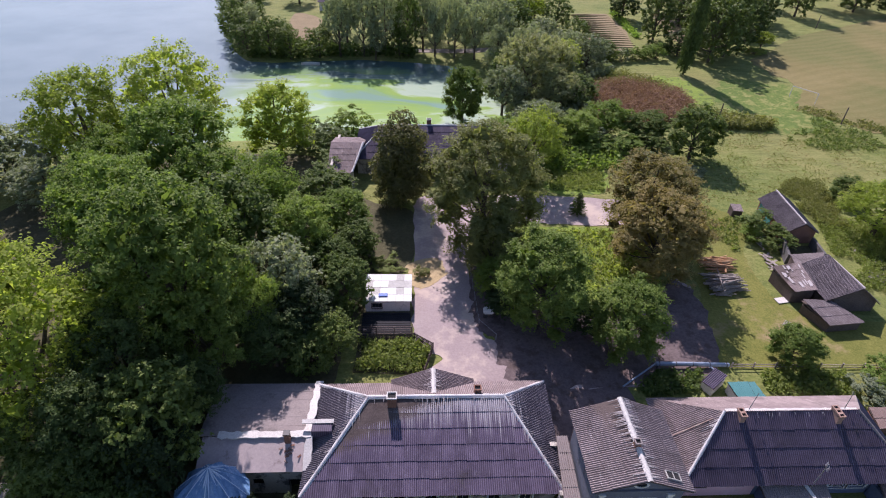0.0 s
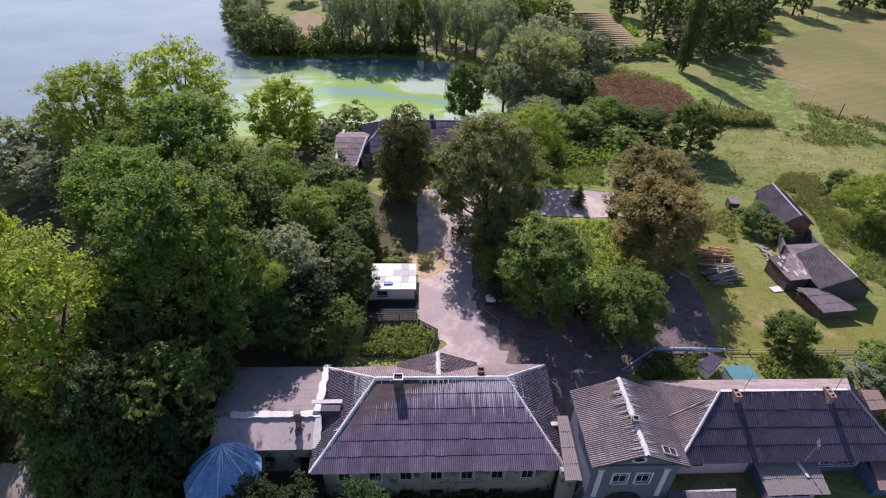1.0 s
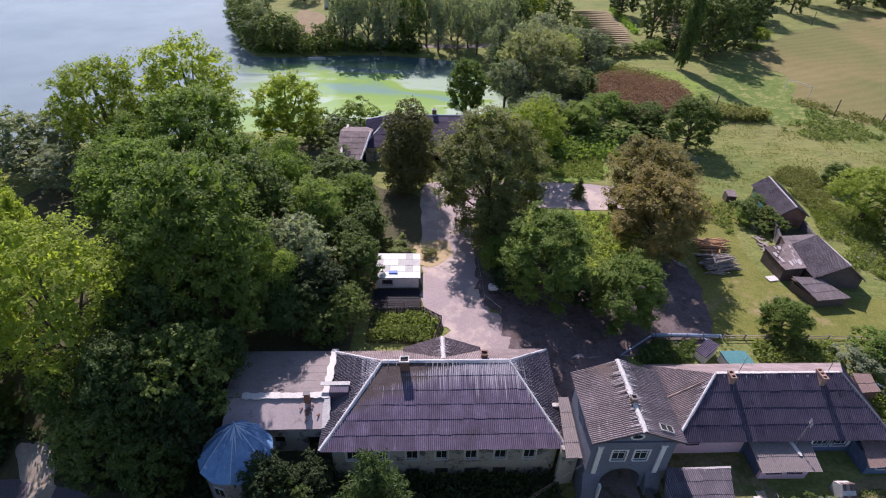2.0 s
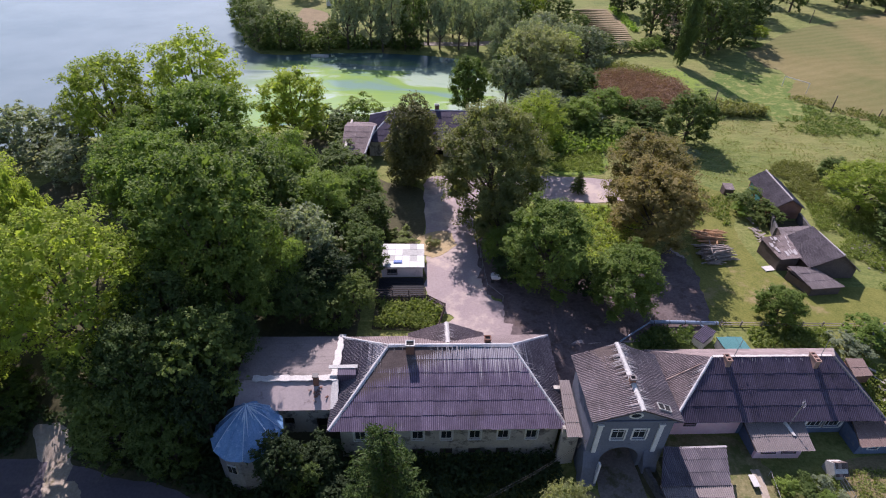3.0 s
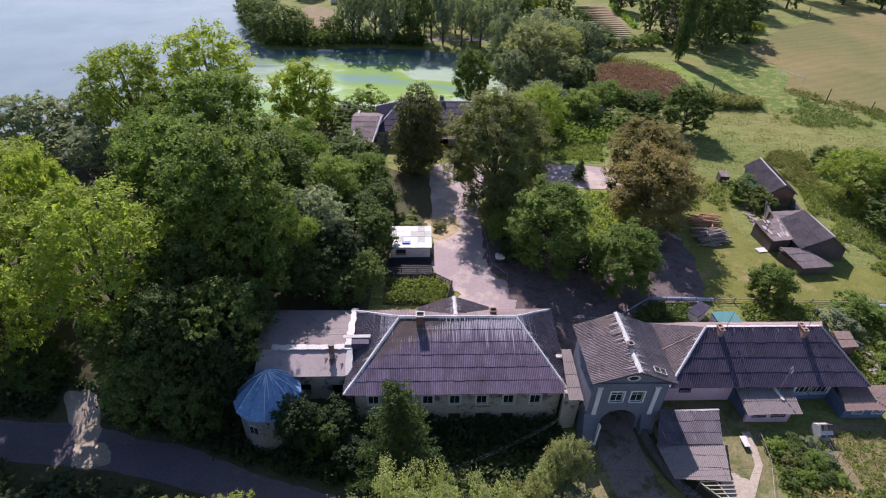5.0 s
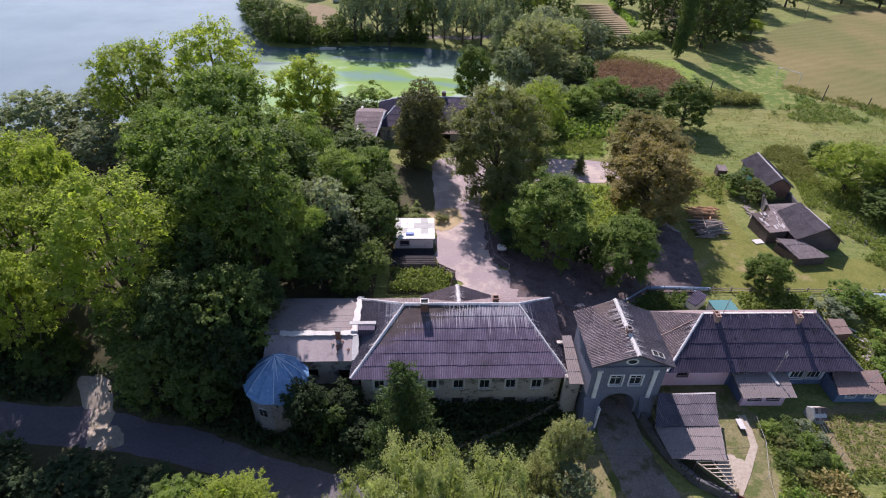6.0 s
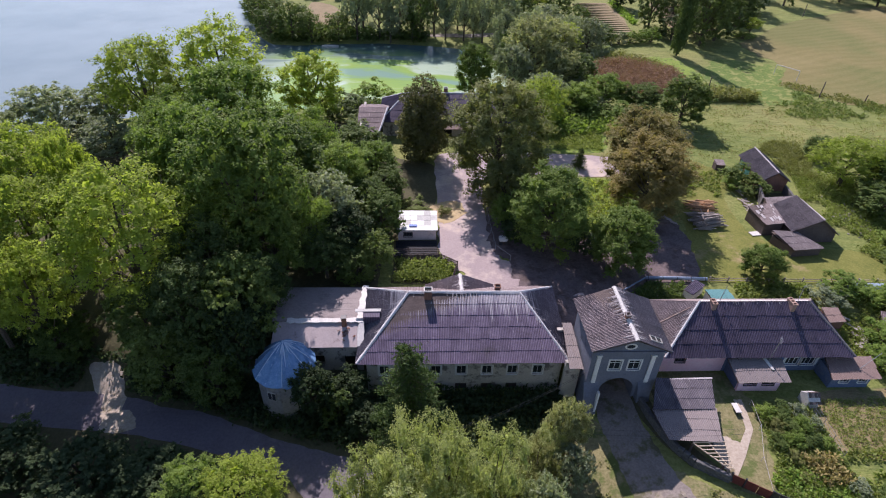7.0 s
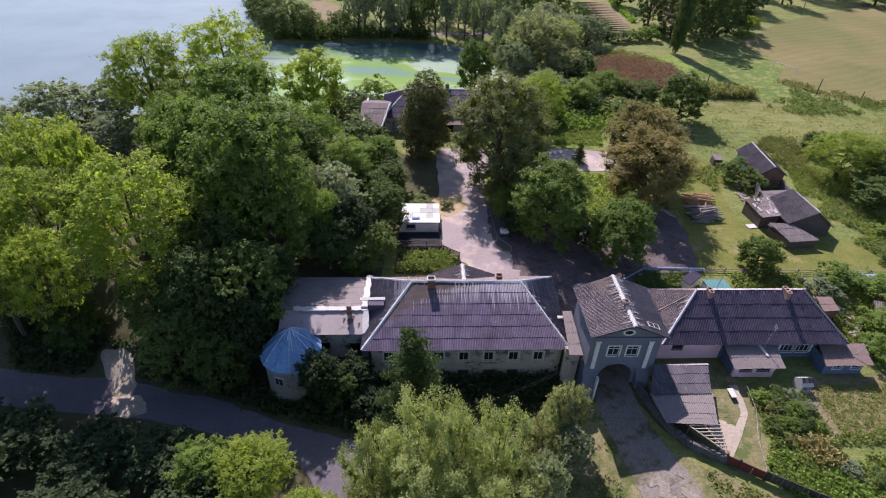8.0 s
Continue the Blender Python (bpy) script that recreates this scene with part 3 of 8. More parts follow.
patch("front_yard", [(19.2, 21), (21, 14), (25.5, 10.9), (27.6, 14), (28.8, 20.5), (27, 24), (20, 24)], YARD, 0.03, "patchy grass of the small front yard", "lawn")
patch("front_verge", [(9, 18.5), (13.6, 20), (14.9, 16), (15.8, 9), (16.6, -3), (6, -4), (8, 8)], YARD, 0.03, "sunlit rough verge grass beside the drive", "grass")
patch("roadside_grass", [(20.6, 12.4), (25, 9.6), (30, 6.5), (30, -4), (20.4, -4), (19.9, 4), (18.9, 10), (18.6, 13.4)], YARD, 0.03, "sunlit rough grass below the stone wall", "grass")
patch("vegetable_bed", [(34.8, 21.0), (46.5, 21.6), (48, 14.8), (35, 14.6)], BED, 0.02, "dug vegetable bed with sparse withered plants", "garden", True)
patch("pen_floor", [(-6.3, 41.7), (-0.6, 41.7), (-0.6, 46.2), (-6.3, 46.2)], UNDER, 0.05, "bare earth of the pen, the white shed's shade put into its colour", "earth", False)
patch("weed_plot", [(-6.4, 36.9), (0.4, 36.5), (1.4, 39.8), (-0.4, 41.2), (-6.2, 41.0)], UNDER, 0.06, "small fenced plot full of weeds", "garden", False)
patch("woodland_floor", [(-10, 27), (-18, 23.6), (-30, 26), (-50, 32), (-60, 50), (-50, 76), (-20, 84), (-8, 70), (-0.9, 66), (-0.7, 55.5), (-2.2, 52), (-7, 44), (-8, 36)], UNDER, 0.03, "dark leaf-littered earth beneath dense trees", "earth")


# ---------------------------------------------------------------- sheets of roofing
SHEET_W, SHEET_L, WAVE = 1.0, 1.5, 0.03


def sheet_grid(w, l, lip):
    """One corrugated sheet, lower edge on v = 0, the lower end raised by lip to lie on the sheet below."""
    n = 12
    us = [i * w / n for i in range(n + 1)]
    verts = [(u, v, (WAVE if i % 2 else -WAVE) + lip * (1 - v / l)) for v in (-0.1, l) for i, u in enumerate(us)]
    faces = [(i, i + 1, n + 2 + i, n + 1 + i) for i in range(n)]
    return verts, faces


WHOLE_SHEETS = {}


def roof_face(roof, corners, mat, seed=0, flat=False, sheet_w=SHEET_W, sheet_l=SHEET_L, deck=WOOD):
    """A roof slope from its corners (the first two are the eave, from left to right seen from outside):
    a thin deck and rows of overlapping corrugated sheets, cut along hips and valleys."""
    rng = random.Random(seed)
    c = [Vector(p) for p in corners]
    u = (c[1] - c[0]).normalized()
    n = None
    for p in c[2:]:
        k = u.cross(p - c[0])
        if k.length > 0.1:
            n = k.normalized()
            break
    v = n.cross(u)
    m = Matrix((( u.x, v.x, n.x, c[0].x), (u.y, v.y, n.y, c[0].y), (u.z, v.z, n.z, c[0].z), (0, 0, 0, 1)))
    flat2 = [((p - c[0]).dot(u), (p - c[0]).dot(v)) for p in c]
    bm = bmesh.new()
    slab(bm, [p - n * 0.05 for p in c], 0.08)
    part("roof_deck", bm, deck, roof)
    lo_u, hi_u, hi_v = min(p[0] for p in flat2), max(p[0] for p in flat2), max(p[1] for p in flat2)
    key = (mat.name, sheet_w, sheet_l)
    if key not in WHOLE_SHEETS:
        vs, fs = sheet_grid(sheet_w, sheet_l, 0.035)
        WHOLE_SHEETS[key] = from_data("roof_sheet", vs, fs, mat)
    whole = WHOLE_SHEETS[key]
    area = sum(a[0] * b[1] - b[0] * a[1] for a, b in zip(flat2, flat2[1:] + flat2[:1]))
    sign = 1 if area > 0 else -1

    def depth(x, y):
        return min(sign * ((b[0] - a[0]) * (y - a[1]) - (b[1] - a[1]) * (x - a[0])) / max(1e-6, math.hypot(b[0] - a[0], b[1] - a[1]))
                   for a, b in zip(flat2, flat2[1:] + flat2[:1]))
    rows = max(1, math.ceil(hi_v / sheet_l - 0.15))
    l = hi_v / rows
    for r in range(rows):
        shift = (r % 2) * 0.0
        cols = math.ceil((hi_u - lo_u) / sheet_w)
        for k in range(cols):
            u0, v0 = lo_u + k * sheet_w + shift, r * l
            ins = [depth(u0 + a, v0 + b) for a in (0, sheet_w) for b in (0, l)]
            jig = Matrix.Translation((rng.uniform(-0.012, 0.012), rng.uniform(-0.03, 0.03), rng.uniform(0, 0.012))) @ pose(0, 0, 0, 0, 0, rng.uniform(-0.35, 0.35))
            if min(ins) > -0.02:
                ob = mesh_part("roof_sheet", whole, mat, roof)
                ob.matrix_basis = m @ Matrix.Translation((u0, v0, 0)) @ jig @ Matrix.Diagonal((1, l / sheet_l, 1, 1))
                continue
            bm = bmesh.new()
            vs, fs = sheet_grid(sheet_w, l, 0.035)
            vv = [bm.verts.new((x + u0, y + v0, z)) for x, y, z in vs]
            for f in fs:
                bm.faces.new([vv[i] for i in f])
            for i, (a, b) in enumerate(zip(flat2, flat2[1:] + flat2[:1])):
                if i == 0 or not bm.faces:
                    continue
                d = Vector((b[0] - a[0], b[1] - a[1], 0))
                if d.length < 1e-4:
                    continue
                out = Vector((d.y, -d.x, 0)) * sign
                bmesh.ops.bisect_plane(bm, geom=bm.verts[:] + bm.edges[:] + bm.faces[:], plane_co=(a[0], a[1], 0), plane_no=out, clear_outer=True)
            if sum(f.calc_area() for f in bm.faces) < 0.05:
                bm.free()
                continue
            for q in bm.verts:
                q.co.x -= u0
                q.co.y -= v0
            ob = part("roof_sheet", bm, mat, roof)
            ob.matrix_basis = m @ Matrix.Translation((u0, v0, 0)) @ jig
    return m


def ridge_cap(roof, a, b, w=0.42, mat=RIDGE, name="ridge_cap"):
    """A bent metal cap along a ridge or hip, dented where its lengths overlap."""
    a, b = Vector(a), Vector(b)
    d = b - a
    n = max(1, round(d.length / 0.8))
    m = d.to_track_quat("X", "Z").to_matrix().to_4x4()
    bm = bmesh.new()
    rng = random.Random(int(d.length * 100))
    rings = []
    for i in range(n + 1):
        o = Matrix.Translation(a + d * (i / n) + Vector((0, 0, 0.05 + rng.uniform(0, 0.03)))) @ m
        k = rng.uniform(0.82, 1.15)
        rings.append([bm.verts.new(o @ Vector((0, y, z))) for y, z in ((-w / 2 * k, -0.11), (-0.07, 0.015), (0, 0.04), (0.07, 0.015), (w / 2 * k, -0.11))])
    for r0, r1 in zip(rings, rings[1:]):
        for j in range(4):
            bm.faces.new((r0[j], r1[j], r1[j + 1], r0[j + 1]))
    return part(name, bm, mat, roof)


def lime_runs(roof, a, b, ways, count, longest, seed):
    """Thin runs of lime mortar washed down the slopes from a ridge or hip."""
    a, b, rng = Vector(a), Vector(b), random.Random(seed)
    bm = bmesh.new()
    along = (b - a).normalized()
    for i in range(count):
        f = rng.uniform(0.04, 1.0)
        s = a.lerp(b, f)
        way = Vector(rng.choice(ways)).normalized()
        up = along.cross(way).normalized()
        up = up if up.z > 0 else -up
        side = way.cross(up)
        l, w = longest * rng.uniform(0.15, 1.0) ** 1.6 * (f if abs(b.z - a.z) > 0.5 else 1.0), rng.uniform(0.01, 0.03)
        o = s + up * 0.075 + way * 0.12
        v = [bm.verts.new(q) for q in (o - side * w, o + side * w, o + way * l + side * w * 0.35, o + way * l - side * w * 0.35)]
        f = bm.faces.new(v)
        low = [bm.verts.new(q.co - up * 0.03) for q in v]
        for j in range(4):
            bm.faces.new((v[j], v[(j + 1) % 4], low[(j + 1) % 4], low[j]))
    bmesh.ops.recalc_face_normals(bm, faces=bm.faces)
    return tagged(part("lime_stain", bm, LIME_WASH, roof), "washed-down lime stains", kind="stuff")


def lime_band(roof, a, b, w, seed, label, thick=0.07):
    """A ragged trowelled band of lime mortar between two points."""
    a, b, rng = Vector(a), Vector(b), random.Random(seed)
    d = (b - a).normalized()
    side = d.cross(Vector((0, 0, 1))).normalized()
    n = max(4, round((b - a).length / 0.38))
    bm = bmesh.new()
    rows = []
    for i in range(n + 1):
        c = a.lerp(b, i / n) + Vector((0, 0, rng.uniform(0, 0.02)))
        l, r = w / 2 * rng.uniform(0.7, 1.2), w / 2 * rng.uniform(0.7, 1.2)
        rows.append([bm.verts.new(q) for q in (c - side * l - Vector((0, 0, thick)), c - side * l * 0.9, c + side * r * 0.9, c + side * r - Vector((0, 0, thick)))])
    for r0, r1 in zip(rows, rows[1:]):
        for j in range(3):
            bm.faces.new((r0[j], r1[j], r1[j + 1], r0[j + 1]))
    bm.faces.new(rows[0])
    bm.faces.new(rows[-1][::-1])
    bmesh.ops.recalc_face_normals(bm, faces=bm.faces)
    return part("lime_band", bm, LIME, roof, label)


# ---------------------------------------------------------------- walls and windows
def wall_x(bm, x0, x1, y, z0, z1, thick=0.4, holes=()):
    """A wall along x whose outer face is at y (thick reaches towards +y), with openings (x0, x1, z0, z1)."""
    xs = sorted({x0, x1, *[h for o in holes for h in o[:2]]})
    zs = sorted({z0, z1, *[h for o in holes for h in o[2:]]})
    for a, b in zip(xs, xs[1:]):
        for c, d in zip(zs, zs[1:]):
            if not any(o[0] <= a and b <= o[1] and o[2] <= c and d <= o[3] for o in holes):
                box(bm, a, b, y, y + thick, c, d)
    bmesh.ops.remove_doubles(bm, verts=bm.verts, dist=0.001)


def window(house, x0, x1, z0, z1, y, bars=(1, 1), trim=0.09, mat=None, surround=0.0):
    """A recessed window in a wall that faces -y: frame with glazing bars, panes, sill."""
    mat = mat or WHITE_PAINT
    bm = bmesh.new()
    f, t = 0.07, y + 0.10
    box(bm, x0, x1, t, t + 0.08, z0, z0 + f)
    box(bm, x0, x1, t, t + 0.08, z1 - f, z1)
    box(bm, x0, x0 + f, t + 0.002, t + 0.078, z0 + f, z1 - f)
    box(bm, x1 - f, x1, t + 0.002, t + 0.078, z0 + f, z1 - f)
    win = part("window", bm, mat, house)
    for i in range(1, bars[0] + 1):
        c = x0 + (x1 - x0) * i / (bars[0] + 1)
        bm = bmesh.new()
        box(bm, c - 0.018, c + 0.018, t + 0.01, t + 0.07, z0 + f, z1 - f)
        part("glazing_bar", bm, mat, win)
    for i in range(1, bars[1] + 1):
        c = z0 + (z1 - z0) * (0.68 if bars[1] == 1 else i / (bars[1] + 1))
        bm = bmesh.new()
        box(bm, x0 + f, x1 - f, t + 0.012, t + 0.068, c - 0.025, c + 0.025)
        part("glazing_bar", bm, mat, win)
    bm = bmesh.new()
    box(bm, x0 + f, x1 - f, t + 0.04, t + 0.05, z0 + f, z1 - f)
    part("pane", bm, GLASS, win)
    bm = bmesh.new()
    box(bm, x0 - 0.06, x1 + 0.06, y - 0.08, t - 0.002, z0 - 0.06, z0 - 0.002)
    part("sill", bm, mat, win)
    if trim:
        bm = bmesh.new()
        box(bm, x0 - trim, x0, y - 0.03, y + 0.02, z0 + 0.002, z1 + trim)
        box(bm, x1, x1 + trim, y - 0.03, y + 0.02, z0 + 0.002, z1 + trim)
        box(bm, x0 + 0.002, x1 - 0.002, y - 0.028, y + 0.02, z1, z1 + trim)
        part("surround", bm, mat, win)
    return win


def chimney(x, y, z0, z1, w, d, label, flues=1, mat=None, cap=None):
    """A shaft with a cap ring round every flue, the flues in a row along y."""
    th = empty("chimney", x, y, z0, label, "chimney")
    bm = bmesh.new()
    box(bm, x - w / 2, x + w / 2, y - d / 2, y + d / 2, z0, z1 - 0.15)
    part("shaft", bm, mat or BRICK, th)
    bm = bmesh.new()
    o, n = 0.05, flues
    k = 0.085
    ys = [y - d / 2 - o + (d + 2 * o) * i / n for i in range(n + 1)]
    for i in range(n):
        a, b = ys[i], ys[i + 1]
        box(bm, x - w / 2 - o, x - w / 2 - o + k, a, b, z1 - 0.15, z1)
        box(bm, x + w / 2 + o - k, x + w / 2 + o, a, b, z1 - 0.15, z1)
        box(bm, x - w / 2 - o + k, x + w / 2 + o - k, a, a + k, z1 - 0.15, z1 - 0.003)
        box(bm, x - w / 2 - o + k, x + w / 2 + o - k, b - k, b, z1 - 0.15, z1 - 0.003)
    part("cap", bm, cap or LIME, th, "weathered mortar cap")
    for i in range(n):
        bm = bmesh.new()
        box(bm, x - w / 2, x + w / 2, ys[i] + k, ys[i + 1] - k, z1 - 0.148, z1 - 0.13)
        part("flue", bm, DARK, th)
    return th


# ---------------------------------------------------------------- main long house
def main_house():
    h = empty("long_house", 1.4, 28.8, -2.2, "long old plastered house with a weathered hipped corrugated roof", "house")
    x0, x1, yf, yr = -8.2, 10.9, 24.0, 33.3
    wins = [(8.6 - 2.52 * k - 0.5, 8.6 - 2.52 * k + 0.5, 0.35, 1.6) for k in range(7)]
    lows = [(x, x + 1.15, -2.4, -0.95) for x in (0.5, 3.1, 5.6, -2.0)]
    bm = bmesh.new()
    wall_x(bm, x0, x1, yf, -2.6, 2.62, 0.5, wins + lows)
    part("front_wall", bm, PLASTER, h, "peeling cream plaster over dark patches")
    bm = bmesh.new()
    box(bm, x0, x1, yr - 0.5, yr, -0.5, 3.1)
    box(bm, x0, x0 + 0.5, yf + 0.5, yr - 0.5, -2.6, 2.6)
    box(bm, x1 - 0.5, x1, yf + 0.5, yr - 0.5, -2.6, 2.6)
    part("back_wall", bm, PLASTER, h)
    bm = bmesh.new()
    box(bm, x0 + 0.5, x1 - 0.5, yf + 0.6, yf + 0.7, -2.6, 2.6)
    part("dark_backing", bm, DARK, h)
    bm = bmesh.new()
    box(bm, x0 - 0.02, x1 + 0.02, yf - 0.12, yf - 0.002, 2.2, 2.5)
    part("cornice", bm, PLASTER, h)
    for w in wins:
        window(h, *w, yf, (1, 0), 0.13)
    for w in lows:
        bm = bmesh.new()
        box(bm, w[0], w[1], yf + 0.2, yf + 0.3, w[2], w[3])
        part("boarded_opening", bm, WOOD, h)
    roof = empty("roof", 1.4, 28.8, 2.6)
    roof.parent, roof.matrix_parent_inverse = h, base_of(h).inverted()
    fl, fr, rr, rl = (-9.1, 23.5, 2.46), (11.5, 23.5, 2.56), (11.6, 34.0, 3.3), (-8.9, 33.8, 3.3)
    a, b = (-4.2, 30.7, 5.36), (7.3, 30.8, 5.25)
    # rear slope and back wing take paler sheets than the front
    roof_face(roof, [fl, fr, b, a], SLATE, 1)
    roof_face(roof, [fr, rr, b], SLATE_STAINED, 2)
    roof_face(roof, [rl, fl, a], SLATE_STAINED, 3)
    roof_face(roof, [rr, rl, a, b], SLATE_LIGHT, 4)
    lime_runs(roof, a, b, [(0, -7.2, -2.54)], 46, 1.1, 61)
    lime_runs(roof, fr, b, [(4.1, 0.5, -2.2), (4.1, 0.5, -2.2), (0, -7.2, -2.54)], 60, 1.6, 62)
    lime_runs(roof, fl, a, [(-4.2, 0, -2.2), (-4.2, 0, -2.2), (0, -7.2, -2.54)], 60, 1.6, 63)
    for p, q in ((fl, a), (fr, b), (rr, b), (rl, a), (a, b)):
        ridge_cap(roof, p, q, 0.5 if p == a else 0.36)
    # gabled wing that runs back from the ridge
    wa, wb = (1.35, 31.3, 5.0), (1.3, 34.2, 4.9)
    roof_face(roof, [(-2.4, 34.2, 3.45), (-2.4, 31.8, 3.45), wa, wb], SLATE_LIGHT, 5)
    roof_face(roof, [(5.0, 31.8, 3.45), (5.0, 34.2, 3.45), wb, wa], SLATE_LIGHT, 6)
    ridge_cap(roof, wa, wb, 0.5, LIME)
    lime_runs(roof, wa, wb, [(-3.7, 0, -1.55), (3.7, 0, -1.55)], 36, 0.9, 67)
    bm = bmesh.new()
    v = [bm.verts.new(p) for p in ((-2.2, 34.1, 0.8), (4.8, 34.1, 0.8), (4.8, 34.1, 3.37), (1.3, 34.1, 4.75), (-2.2, 34.1, 3.37))]
    g = bmesh.ops.extrude_face_region(bm, geom=[bm.faces.new(v)])["geom"]
    bmesh.ops.translate(bm, verts=[e for e in g if isinstance(e, bmesh.types.BMVert)], vec=(0, -0.35, 0))
    part("back_gable", bm, PLASTER, h)


main_house()
chimney(-2.2, 30.2, 4.4, 6.15, 0.75, 0.65, "square brick chimney with a pale mortar cap on the ridge")
chimney(5.1, 31.4, 4.3, 5.6, 0.55, 0.5, "low brick chimney stub behind the ridge", 1, BRICK, BRICK)


def left_wing():
    h = empty("side_wing", -12.5, 30, -2.2, "low side wing with a shallow patched corrugated roof", "house")
    bm = bmesh.new()
    wall_x(bm, -17.6, -8.75, 26.0, -2.6, 2.4, 0.4, [(-10.6, -9.4, -2.0, 0.9), (-13.6, -12.6, -0.2, 1.0)])
    part("front_wall", bm, PLASTER, h)
    bm = bmesh.new()
    box(bm, -17.6, -8.75, 33.4, 33.8, -0.5, 2.85)
    box(bm, -17.6, -17.2, 26.4, 33.4, -2.6, 2.4)
    part("back_wall", bm, PLASTER, h)
    bm = bmesh.new()
    box(bm, -17.2, -8.75, 26.6, 26.7, -2.6, 2.3)
    part("dark_backing", bm, DARK, h)
    roof = empty("roof", -12.5, 30, 2.4)
    roof.parent, roof.matrix_parent_inverse = h, base_of(h).inverted()
    # strips of smooth roofing felt, lapped
    rng = random.Random(14)
    for k in range(-3, 6):
        xa, xb = -14.65 + k * 0.99, -14.65 + (k + 1) * 0.99 + 0.04
        bm = bmesh.new()
        slab(bm, [(xa, 25.6, 2.54 + 0.006 * k), (xb, 25.6, 2.55 + 0.006 * k), (xb, 28.32, 3.45 + 0.006 * k), (xa, 28.32, 3.44 + 0.006 * k)], 0.07)
        part("felt_strip", bm, PALE_FELT, roof)
    for k in range(6):
        ya, yb = 34.2 - k * 0.96, 34.2 - (k + 1) * 0.96 - 0.05
        za, zb = 3.02 + 0.4 * k / 6 + 0.006 * k, 3.02 + 0.4 * (k + 1) / 6 + 0.006 * k
        bm = bmesh.new()
        slab(bm, [(-8.9, ya, za), (-18.0, ya, za), (-18.0, yb, zb + 0.02), (-8.9, yb, zb + 0.02)], 0.07)
        part("felt_strip", bm, FELT, roof)
    lime_band(roof, (-16.4, 28.4, 3.56), (-8.8, 28.4, 3.58), 0.75, 71, "ragged whitewashed ridge band")
    lime_band(roof, (-8.85, 25.6, 2.72), (-8.95, 28.3, 3.6), 0.7, 72, "whitewashed flashing strip")
    lime_band(roof, (-9.15, 28.5, 3.6), (-9.0, 34.2, 3.3), 0.7, 73, "whitewashed flashing strip")
    # small roofed box between wing and hip
    d = empty("roof_hatch", -8.0, 28.6, 3.3, "small boxed roof hatch with a pale flat lid", "hatch")
    bm = bmesh.new()
    box(bm, -8.75, -7.1, 28.2, 29.4, 2.8, 4.15)
    part("hatch_body", bm, SLATE_DARK, d)
    bm = bmesh.new()
    slab(bm, [(-9.6, 28.95, 4.22), (-7.0, 28.95, 4.26), (-7.0, 29.3, 4.32), (-9.6, 29.3, 4.28)], 0.1)
    part("lid", bm, LIME, d)


left_wing()
pipe = empty("stove_pipe", -10.6, 27.9, 3.2, "short dark brick flue on the wing ridge", "chimney")
bm = bmesh.new()
box(bm, -10.85, -10.4, 27.7, 28.1, 3.0, 4.4)
part("shaft", bm, BRICK, pipe)
bm = bmesh.new()
box(bm, -10.9, -10.35, 27.65, 28.15, 4.4, 4.48)
part("cap", bm, IRON, pipe)


